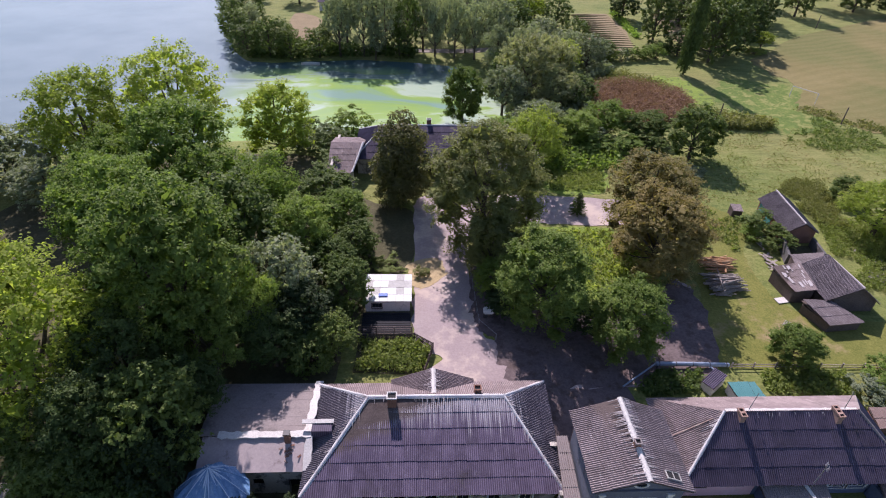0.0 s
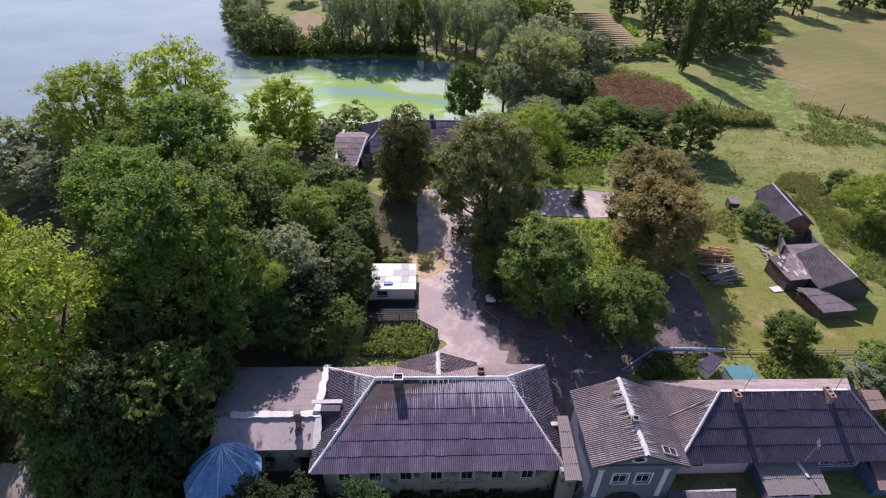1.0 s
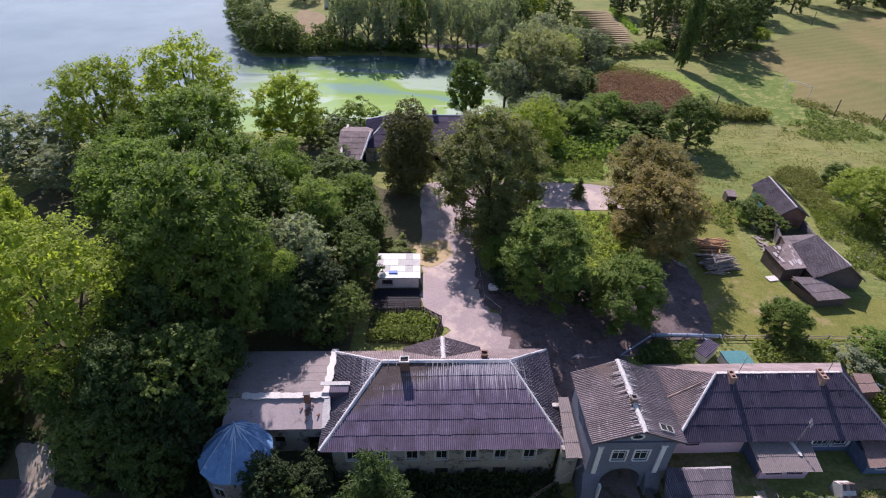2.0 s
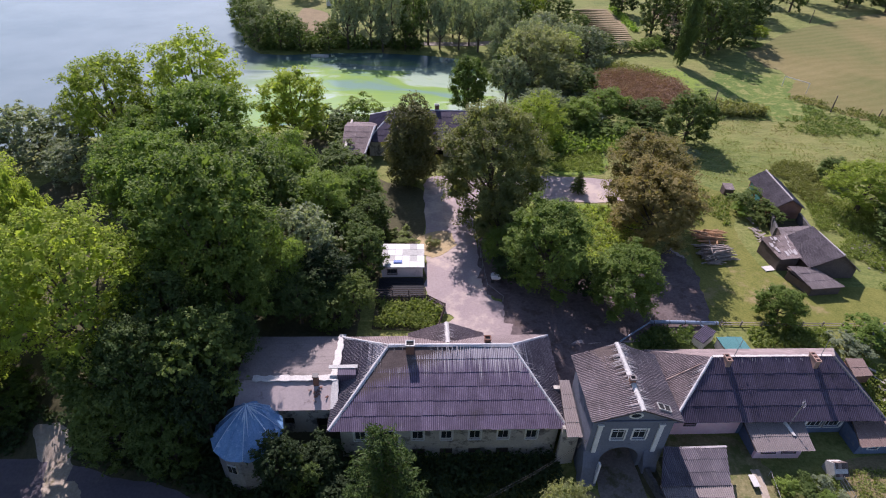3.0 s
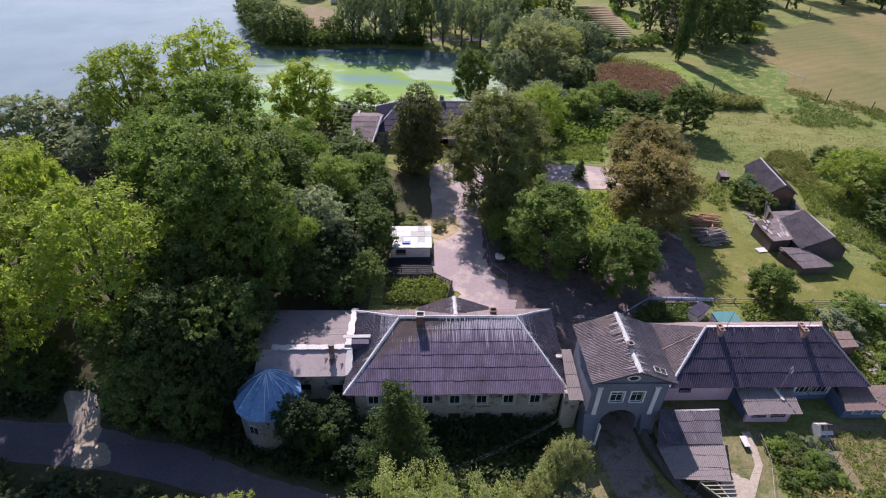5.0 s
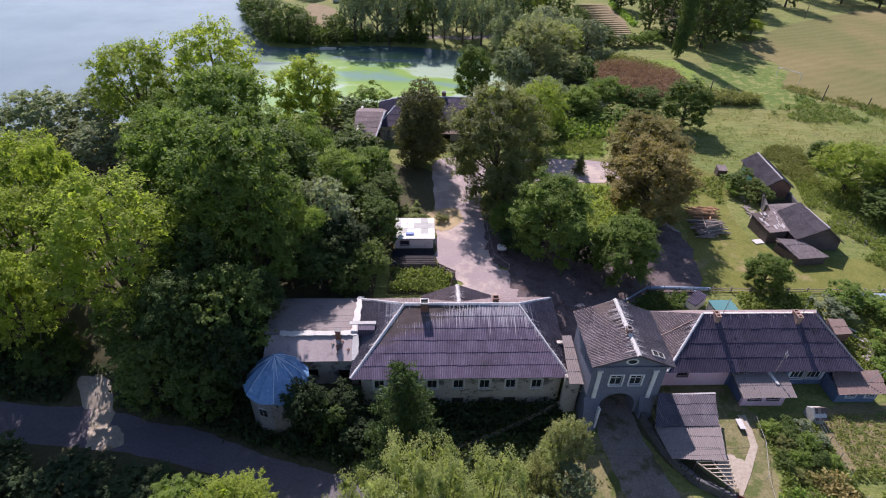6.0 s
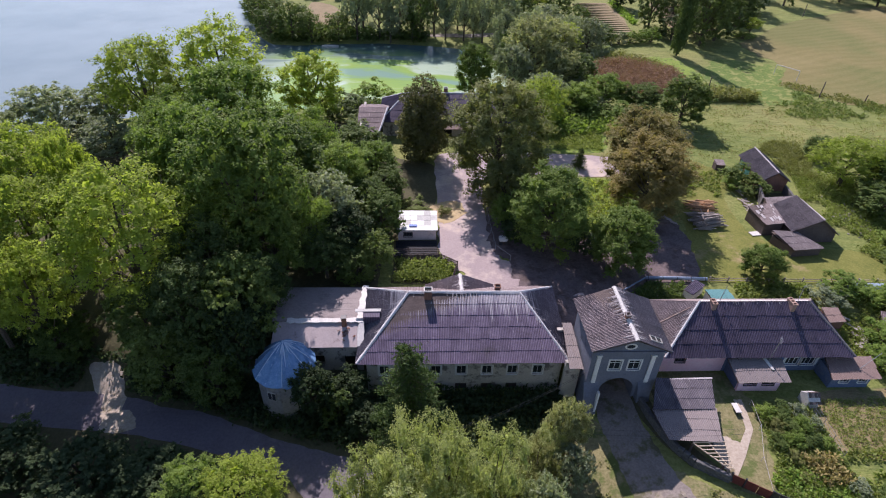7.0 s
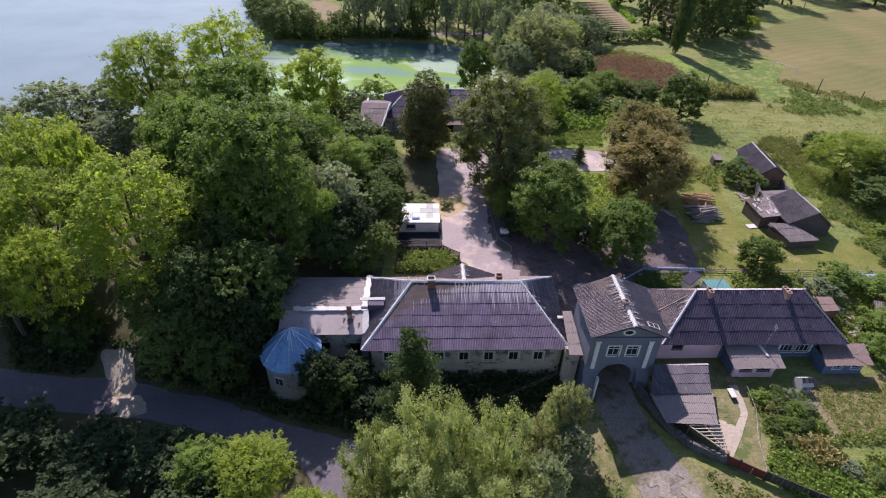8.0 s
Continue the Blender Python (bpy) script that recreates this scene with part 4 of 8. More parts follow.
def tower():
    cx, cy, r = -15.9, 23.4, 2.55
    h = empty("corner_tower", cx, cy, -2.4, "round whitewashed corner tower under a dented blue metal cone roof", "tower")
    bm = bmesh.new()
    n = 12
    lo, hi = -2.8, 2.1
    out0 = [(cx + r * math.cos(k * math.tau / n), cy + r * math.sin(k * math.tau / n)) for k in range(n)]
    inn0 = [(cx + (r - 0.4) * math.cos(k * math.tau / n), cy + (r - 0.4) * math.sin(k * math.tau / n)) for k in range(n)]
    rings = [[bm.verts.new((x, y, z)) for x, y in p] for p, z in ((out0, lo), (out0, hi), (inn0, hi), (inn0, lo))]
    for a, b in zip(rings, rings[1:]):
        for k in range(n):
            bm.faces.new((a[k], a[(k + 1) % n], b[(k + 1) % n], b[k]))
    part("wall", bm, TOWER_PLASTER, h)
    # cone of folded metal strips
    roof = empty("roof", cx, cy, 2.0)
    roof.parent, roof.matrix_parent_inverse = h, base_of(h).inverted()
    rng = random.Random(5)
    apex = Vector((cx - 0.3, cy + 1.9, 3.7))
    m = 13
    rim = []
    for k in range(m):
        a = k * math.tau / m
        rim.append(Vector((cx + 3.0 * math.cos(a), cy + 0.3 + 3.0 * math.sin(a), 2.25 + rng.uniform(-0.18, 0.18))))
    for k in range(m):
        a, b = rim[k], rim[(k + 1) % m]
        bm = bmesh.new()
        rows = []
        for s in range(7):
            f = s / 7
            rows.append([bm.verts.new(a.lerp(b, e).lerp(apex, f) + Vector((0, 0, (rng.uniform(-0.17, 0.17) * (1 - 0.6 * f) if 0 < e < 1 else 0.0) + 0.22 * math.sin(f * 3.1) - (0.16 if 0 < e < 1 else 0.0) * (1 - f)))) for e in (0, 0.3, 0.7, 1)])
        tip = bm.verts.new(apex + Vector((rng.uniform(-0.1, 0.1), rng.uniform(-0.1, 0.1), rng.uniform(0, 0.1))))
        for r0, r1 in zip(rows, rows[1:]):
            for i in range(3):
                bm.faces.new((r0[i], r0[i + 1], r1[i + 1]))
                bm.faces.new((r0[i], r1[i + 1], r1[i]))
        for i in range(3):
            bm.faces.new((rows[-1][i], rows[-1][i + 1], tip))
        g = bmesh.ops.extrude_face_region(bm, geom=bm.faces[:])["geom"]
        bmesh.ops.translate(bm, verts=[e for e in g if isinstance(e, bmesh.types.BMVert)], vec=(0, 0, 0.03))
        part("metal_strip", bm, BLUE_METAL, roof)
        bm = bmesh.new()
        seam = [a.lerp(apex, f / 6) + Vector((0, 0, 0.06 + 0.22 * math.sin(f / 6 * 3.1))) for f in range(7)]
        tube(bm, seam, [0.018, 0.022, 0.028, 0.034, 0.04, 0.05, 0.06], 5)
        part("seam", bm, PALE_BLUE_METAL if k % 2 == 0 else BLUE_METAL, roof)
        # crumpled fold beside the seam, its pale colour imitating a highlight
        bm = bmesh.new()
        e = a.lerp(b, rng.uniform(0.25, 0.75))
        f0 = rng.uniform(0.25, 0.6)
        tube(bm, [apex + Vector((0, 0, 0.05)), e.lerp(apex, (1 + f0) / 2) + Vector((0, 0, 0.2)), e.lerp(apex, f0) + Vector((0, 0, 0.12))], [0.05, 0.06, 0.01], 4)
        part("fold", bm, PALE_BLUE_METAL, roof)
    # windows round the wall
    for ang in (252,):
        t = radians(ang)
        mm = pose(cx + (r - 0.03) * math.cos(t), cy + (r - 0.03) * math.sin(t), 0.95, 0, 0, ang + 90)
        bm = bmesh.new()
        box(bm, -0.42, 0.42, -0.06, 0.1, -0.48, 0.48, mm)
        win = part("window", bm, WORN_WHITE, h)
        bm = bmesh.new()
        box(bm, -0.38, 0.38, -0.07, -0.055, -0.44, 0.44, mm)
        part("pane", bm, GLASS, win)
        bm = bmesh.new()
        box(bm, -0.015, 0.015, -0.09, -0.071, -0.44, 0.44, mm)
        part("glazing_bar", bm, WORN_WHITE, win)


tower()


# ---------------------------------------------------------------- gatehouse
def gatehouse():
    h = empty("gatehouse", 15.85, 24.5, -1, "grey-blue plastered gatehouse with an arched passage and white pilasters", "gatehouse")
    x0, x1, yf, yr, top = 12.65, 19.3, 21.6, 27.5, 6.4
    ax, ar, spring = 15.75, 1.65, 0.75
    for y, t in ((yf, 0.6), (yr - 0.6, 0.6)):
        wins = [(14.45, 15.55, 3.5, 4.8), (16.25, 17.35, 3.5, 4.8)] if y == yf else []
        bm = bmesh.new()
        wall_x(bm, x0, x1, y, 2.6, top, t, wins)
        wall_x(bm, x0, ax - ar, y, -2.8, 2.6, t)
        wall_x(bm, ax + ar, x1, y, -2.8, 2.6, t)
        n = 12
        for k in range(n):
            a0, a1 = math.pi * k / n, math.pi * (k + 1) / n
            p = [(ax + ar * math.cos(a), spring + ar * math.sin(a)) for a in (a0, a1)]
            vs = [bm.verts.new((x, yy, z)) for yy in (y, y + t) for x, z in (p[0], p[1], (p[1][0], 2.6), (p[0][0], 2.6))]
            for q in ((0, 1, 2, 3), (7, 6, 5, 4), (0, 4, 5, 1), (2, 6, 7, 3)):
                bm.faces.new([vs[i] for i in q])
        # gable
        vs = [bm.verts.new((x, yy, z)) for yy in (y, y + t) for x, z in ((x0, top), (x1, top), (16.1, 7.7))]
        for q in ((0, 1, 2), (5, 4, 3), (0, 3, 4, 1), (1, 4, 5, 2), (2, 5, 3, 0)):
            bm.faces.new([vs[i] for i in q])
        bmesh.ops.recalc_face_normals(bm, faces=bm.faces)
        part("front_wall" if y == yf else "back_wall", bm, GATE_PLASTER, h)
        for w in wins:
            window(h, *w, yf, (1, 1), 0.14)
    for x in (x0, x1 - 0.5):
        bm = bmesh.new()
        box(bm, x, x + 0.5, yf + 0.6, yr - 0.6, -2.8, top)
        part("side_wall", bm, GATE_PLASTER, h)
    for x, s in ((ax - ar - 0.4, 1), (ax + ar, 1)):
        bm = bmesh.new()
        box(bm, x, x + 0.4, yf + 0.6, yr - 0.6, -2.8, 2.5)
        part("passage_wall", bm, GATE_PLASTER, h)
    bm = bmesh.new()
    box(bm, x0 + 0.5, x1 - 0.5, yf + 0.6, yr - 0.6, 2.5, 2.7)
    part("passage_ceiling", bm, PLASTER, h)
    bm = bmesh.new()
    box(bm, x0 + 0.5, x1 - 0.5, yf + 1.2, yf + 1.3, 2.7, 6.35)
    part("dark_backing", bm, DARK, h)
    for x in (13.3, 18.35):
        bm = bmesh.new()
        box(bm, x - 0.19, x + 0.19, yf - 0.14, yf - 0.002, 1.9, 5.4)
        box(bm, x - 0.26, x + 0.26, yf - 0.17, yf - 0.004, 5.4, 5.55)
        part("pilaster", bm, WHITE_PAINT, h)
    bm = bmesh.new()
    box(bm, x0 - 0.08, x1 + 0.08, yf - 0.16, yf - 0.003, 5.85, 6.05)
    part("cornice", bm, GATE_PLASTER, h)
    # battered corner buttress, taller at the wall
    for bx0, bx1 in ((12.5, 13.9), (17.7, 18.9)):
        bm = bmesh.new()
        vs = [bm.verts.new(p) for p in ((bx0, yf, -2.8), (bx1, yf, -2.8), (bx1, yf, 1.9), (bx0, yf, 1.9), (bx0, yf - 1.3, -2.8), (bx1, yf - 1.3, -2.8), (bx1, yf - 0.7, 0.5), (bx0, yf - 0.7, 0.5))]
        for q in ((4, 5, 6, 7), (7, 6, 2, 3), (0, 4, 7, 3), (1, 2, 6, 5)):
            bm.faces.new([vs[i] for i in q])
        part("buttress", bm, GATE_PLASTER, h)
    bm = bmesh.new()
    box(bm, 13.66, 13.84, yf - 1.08, yf - 0.74, -1.2, 1.5)
    part("corner_post", bm, WHITE_PAINT, h, "whitewashed corner post beside the arch")
    # oval gable window
    bm = bmesh.new()
    n = 20
    rings = []
    for r, y in ((1.0, yf - 0.06), (1.0, yf + 0.02), (0.7, yf + 0.02), (0.7, yf - 0.06)):
        rings.append([bm.verts.new((15.95 + 0.58 * r * math.cos(k * math.tau / n), y, 6.62 + 0.36 * r * math.sin(k * math.tau / n))) for k in range(n)])
    for a, b in zip(rings, rings[1:] + rings[:1]):
        for k in range(n):
            bm.faces.new((a[k], a[(k + 1) % n], b[(k + 1) % n], b[k]))
    bmesh.ops.recalc_face_normals(bm, faces=bm.faces)
    win = part("window", bm, WHITE_PAINT, h, "white oval gable window")
    bm = bmesh.new()
    bm.faces.new([bm.verts.new((15.95 + 0.42 * math.cos(k * math.tau / n), yf - 0.012, 6.62 + 0.26 * math.sin(k * math.tau / n))) for k in range(n)][::-1])
    part("pane", bm, GLASS, win)
    roof = empty("roof", 15.85, 24.5, 6.9)
    roof.parent, roof.matrix_parent_inverse = h, base_of(h).inverted()
    ra, rb = (16.15, 21.1, 7.85), (15.9, 28.05, 8.25)
    roof_face(roof, [(12.2, 28.05, 6.66), (12.4, 21.1, 6.45), ra, rb], SLATE_LIGHT, 11, sheet_l=1.45)
    roof_face(roof, [(19.65, 21.1, 6.35), (19.6, 28.05, 6.66), rb, ra], SLATE_LIGHT, 12, sheet_l=1.45)
    ridge_cap(roof, ra, rb, 0.46, LIME)
    lime_runs(roof, ra, rb, [(-3.72, 0, -1.42), (3.6, 0, -1.5), (3.6, 0, -1.5)], 170, 1.1, 64)
    # broken skylight on the slope
    bm = bmesh.new()
    sl = Matrix.Translation((18.2, 21.95, 7.09)) @ pose(0, 0, 0, 0, 23.0, 0) @ Matrix.Diagonal((0.78, 0.8, 1, 1))
    for a in ((-0.8, -0.74, -0.35, 0.35), (0.74, 0.8, -0.35, 0.35), (-0.03, 0.03, -0.35, 0.35)):
        box(bm, a[0], a[1], a[2], a[3], 0.0, 0.1, sl)
    for a in ((-0.8, 0.8, -0.4, -0.352), (-0.8, 0.8, 0.352, 0.4)):
        box(bm, a[0], a[1], a[2], a[3], 0.0, 0.1, sl)
    sk = part("skylight", bm, WORN_WHITE, roof, "broken white skylight frame")
    bm = bmesh.new()
    box(bm, -0.7, 0.7, -0.35, 0.35, 0.02, 0.05, sl)
    part("pane", bm, DARK, sk)


gatehouse()
chimney(16.0, 23.9, 7.7, 8.5, 0.42, 0.42, "small mortar-capped chimney on the gatehouse ridge", 1, BRICK, FELT)

conn = empty("link_building", 11.9, 25, -2.4, "narrow link between house and gatehouse under a pale sheet roof", "building")
bm = bmesh.new()
wall_x(bm, 10.92, 12.43, 23.0, -2.8, 3.0, 0.4)
part("front_wall", bm, PLASTER, conn)
bm = bmesh.new()
box(bm, 10.92, 12.43, 27.2, 27.6, -2.0, 3.2)
part("back_wall", bm, PLASTER, conn)
croof = empty("roof", 11.9, 25, 3)
croof.parent, croof.matrix_parent_inverse = conn, base_of(conn).inverted()
roof_face(croof, [(11.1, 22.3, 3.0), (12.44, 22.3, 3.0), (12.44, 27.9, 3.55), (11.5, 27.9, 3.55)], FELT, 13)


# ---------------------------------------------------------------- right-hand house
def right_house():
    h = empty("row_house", 31, 28.5, 0, "low row house, pink and blue walls, dark hipped roof", "house")
    yf = 24.5
    pinkw = [(22.5, 23.5, 1.3, 2.3)]
    bluew = [(33.9, 35.3, 0.85, 2.2), (35.6, 37.0, 0.85, 2.2)]
    bm = bmesh.new()
    wall_x(bm, 19.3, 27.6, yf, -0.6, 2.9, 0.4, pinkw)
    part("pink_wall", bm, PINK, h)
    bm = bmesh.new()
    wall_x(bm, 27.602, 39.6, yf, -0.6, 2.9, 0.4, bluew)
    part("blue_wall", bm, BLUE_WALL, h)
    bm = bmesh.new()
    box(bm, 21.0, 39.6, 31.3, 31.7, -0.6, 2.95)
    box(bm, 39.2, 39.6, yf + 0.4, 31.3, -0.6, 2.95)
    box(bm, 21.0, 21.4, yf + 0.4, 31.3, -0.6, 2.95)
    part("back_wall", bm, PLASTER, h)
    bm = bmesh.new()
    box(bm, 19.4, 39.2, yf + 0.6, yf + 0.7, -0.6, 2.6)
    part("dark_backing", bm, DARK, h)
    for w in pinkw:
        window(h, *w, yf, (2, 0), 0.08, WOOD)
    for w in bluew:
        window(h, *w, yf, (2, 1), 0.24)
    roof = empty("roof", 31, 28.5, 2.6)
    roof.parent, roof.matrix_parent_inverse = h, base_of(h).inverted()
    fl, fr, rr, rl = (20.75, 23.65, 2.92), (39.98, 23.65, 2.92), (40.45, 32.25, 2.9), (20.75, 32.2, 2.9)
    a, b = (25.13, 28.2, 6.15), (36.62, 28.2, 6.12)
    # left hip and rear slope take paler sheets than the front
    roof_face(roof, [fl, fr, b, a], SLATE_DARK, 21, sheet_l=1.75)
    roof_face(roof, [fr, rr, b], SLATE_DARK, 22)
    roof_face(roof, [rl, fl, a], SLATE_LIGHT, 23)
    roof_face(roof, [rr, rl, a, b], SLATE_LIGHT, 24)
    ridge_cap(roof, fl, a, 0.26)
    lime_runs(roof, fl, a, [(-4.38, 0.0, -3.23)], 34, 1.6, 65)
    lime_runs(roof, a, b, [(0, -4.55, -3.23)], 24, 0.4, 66)
    lime_band(roof, (25.3, 28.36, 6.1), (36.55, 28.36, 6.07), 0.34, 75, "ragged mortar band along the ridge")
    ridge_cap(roof, fr, b, 0.3, FELT)
    ridge_cap(roof, rr, b, 0.3, FELT)
    bm = bmesh.new()
    beam(bm, (21.4, 27.85, 3.46), (24.25, 27.95, 5.6), 0.1, 0.06)
    part("roof_batten", bm, RUST, roof)


right_house()
chimney(26.4, 27.85, 5.5, 6.5, 0.4, 0.8, "double-flue orange brick chimney at the ridge", 2, ORANGE_BRICK, ORANGE_BRICK)
chimney(34.5, 27.85, 5.5, 6.5, 0.4, 1.1, "triple-flue orange brick chimney at the ridge", 3, ORANGE_BRICK, ORANGE_BRICK)


def porch():
    h = empty("porch", 29.8, 22.6, 0, "enclosed white-pink porch with a grey lean-to sheet roof", "porch")
    x0, x1, yf = 27.95, 32.1, 21.9
    ws = [(28.5, 29.7, 0.85, 1.5), (30.3, 31.5, 0.85, 1.5)]
    bm = bmesh.new()
    wall_x(bm, x0, x1, yf, -0.6, 1.72, 0.25, ws)
    part("front_wall", bm, PINK, h)
    # side walls take the darker blue paint to imitate the shade on them
    for xs in (x0, x1 - 0.25):
        bm = bmesh.new()
        box(bm, xs, xs + 0.25, yf + 0.252, 24.48, -0.6, 1.75)
        part("side_wall", bm, BLUE_WALL, h)
    for w in ws:
        window(h, *w, yf, (2, 0), 0.07, WOOD)
    bm = bmesh.new()
    box(bm, x0 + 0.25, x1 - 0.25, yf + 0.4, yf + 0.45, -0.5, 1.7)
    part("dark_backing", bm, DARK, h)
    roof = empty("roof", 29.8, 22.6, 2.3)
    roof.parent, roof.matrix_parent_inverse = h, base_of(h).inverted()
    roof_face(roof, [(27.45, 21.45, 1.82), (32.6, 21.45, 1.86), (32.75, 23.95, 2.5), (27.35, 23.95, 2.36)], FELT, 31, sheet_l=1.6)
    bm = bmesh.new()
    slab(bm, [(31.2, 22.6, 2.27), (31.45, 22.6, 2.27), (31.1, 23.9, 2.58), (30.75, 23.9, 2.58)], 0.05)
    part("loose_board", bm, LIME, roof)


porch()


def annex():
    h = empty("annex", 39.5, 22.9, 0, "small blue annex with a rusty red-brown sheet roof", "shed")
    x0, x1, yf = 37.4, 41.4, 22.2
    ws = [(38.3, 39.2, 0.75, 1.35), (40.2, 41.1, 0.75, 1.35)]
    bm = bmesh.new()
    wall_x(bm, x0, x1, yf, -0.6, 1.62, 0.25, ws)
    box(bm, x0, x0 + 0.25, yf + 0.25, 24.4, -0.6, 1.68)
    box(bm, x1 - 0.25, x1, yf + 0.25, 24.4, -0.6, 1.68)
    part("wall", bm, BLUE_WALL, h)
    bm = bmesh.new()
    box(bm, x0 + 0.25, x1 - 0.25, yf + 0.4, yf + 0.45, -0.5, 1.6)
    part("dark_backing", bm, DARK, h)
    for w in ws:
        window(h, *w, yf, (1, 0), 0.1)
    roof = empty("roof", 39.5, 22.9, 2.2)
    roof.parent, roof.matrix_parent_inverse = h, base_of(h).inverted()
    roof_face(roof, [(37.0, 21.8, 1.75), (41.9, 21.8, 1.8), (42.2, 24.2, 2.35), (37.45, 24.2, 2.3)], RUST, 32)


annex()


def carport():
    h = empty("carport", 21.5, 18, 0, "lean-to carport with dark and pale roof sheets and bare rafters", "carport")
    for x, y, z in ((20.0, 18.0, 1.95), (24.3, 21.2, 2.05), (22.7, 15.6, 1.85), (20.6, 15.2, 1.85), (22.7, 13.4, 1.5)):
        bm = bmesh.new()
        box(bm, x - 0.07, x + 0.07, y - 0.07, y + 0.07, -0.4, z - 0.12)
        part("post", bm, WOOD, h)
    roof = empty("roof", 21.5, 18, 2.2)
    roof.parent, roof.matrix_parent_inverse = h, base_of(h).inverted()
    roof_face(roof, [(18.0, 18.3, 2.0), (23.8, 18.4, 1.9), (24.75, 21.5, 2.12), (19.4, 21.75, 2.12)], SLATE_STAINED, 33)
    roof_face(roof, [(18.35, 15.3, 1.8), (22.95, 15.0, 1.8), (23.95, 18.45, 1.86), (17.95, 18.4, 1.92)], FELT, 34)
    bm = bmesh.new()
    beam(bm, (20.2, 21.6, 2.16), (24.85, 21.7, 2.16), 0.18, 0.06)
    part("ridge_board", bm, LIME_WASH, roof)
    for k in range(8):
        f = k / 7
        a = Vector((20.4, 15.0, 1.72)).lerp(Vector((22.6, 12.7, 1.45)), f)
        b = Vector((23.2, 15.0, 1.72)).lerp(Vector((22.9, 12.7, 1.45)), f)
        bm = bmesh.new()
        beam(bm, a, b, 0.07, 0.06)
        part("rafter", bm, PALE_WOOD, h)
    for a, b in (((20.4, 15.0, 1.66), (22.6, 12.7, 1.39)), ((23.2, 15.0, 1.66), (22.9, 12.7, 1.39)), ((21.8, 15.0, 1.66), (22.7, 12.7, 1.39))):
        bm = bmesh.new()
        beam(bm, a, b, 0.09, 0.08)
        part("purlin", bm, PALE_WOOD, h)


carport()


# ---------------------------------------------------------------- white shed in the courtyard
def white_shed():
    h = empty("white_shed", -3.2, 48, 1.4, "small flat-roofed shed with a patched white roof", "shed")
    x0, x1, yf, yr = -5.8, -0.95, 45.6, 50.0
    ws = [(-5.1, -4.0, 1.95, 2.6)]
    bm = bmesh.new()
    wall_x(bm, x0, x1, yf, 0.6, 2.85, 0.25, ws)
    box(bm, x0, x1, yr - 0.25, yr, 1.0, 2.85)
    box(bm, x0, x0 + 0.25, yf + 0.25, yr - 0.25, 1.0, 2.85)
    box(bm, x1 - 0.25, x1, yf + 0.25, yr - 0.25, 1.0, 2.85)
    part("wall", bm, SHED_PLASTER, h)
    for w in ws:
        window(h, *w, yf, (2, 0), 0.06, WOOD)
    bm = bmesh.new()
    box(bm, x0 + 0.25, x1 - 0.25, yf + 0.4, yf + 0.45, 1.2, 2.8)
    part("dark_backing", bm, DARK, h)
    bm = bmesh.new()
    slab(bm, [(x0 - 0.2, yf - 0.1, 2.98), (x1 + 0.2, yf - 0.1, 2.98), (x1 + 0.2, yr + 0.2, 3.05), (x0 - 0.2, yr + 0.2, 3.05)], 0.12)
    roof = part("roof", bm, CONCRETE, h)
    rng = random.Random(8)
    for i in range(6):
        for j in range(4):
            bm = bmesh.new()
            a, b = x0 - 0.2 + i * 0.875, yf - 0.1 + j * 1.16
            box(bm, a + 0.01, a + 0.865, b + 0.01, b + 1.15, 2.985 + j * 0.018, 3.01 + j * 0.018 + rng.uniform(0, 0.015))
            part("roof_panel", bm, WHITE_PAINT if rng.random() < 0.8 else (WORN_WHITE if rng.random() < 0.7 else FELT), roof)
    tarp = empty("blue_tarpaulin", -4.0, 46.5, 3.02, "small folded blue tarpaulin on the white roof", "tarpaulin")
    bm = bmesh.new()
    box(bm, -4.4, -3.4, 46.2, 46.75, 3.02, 3.16)
    bmesh.ops.bevel(bm, geom=bm.edges[:], offset=0.05, segments=2, affect="EDGES")
    part("cloth", bm, plain("blue_cloth", (0.05, 0.14, 0.5), 0.6), tarp)


white_shed()


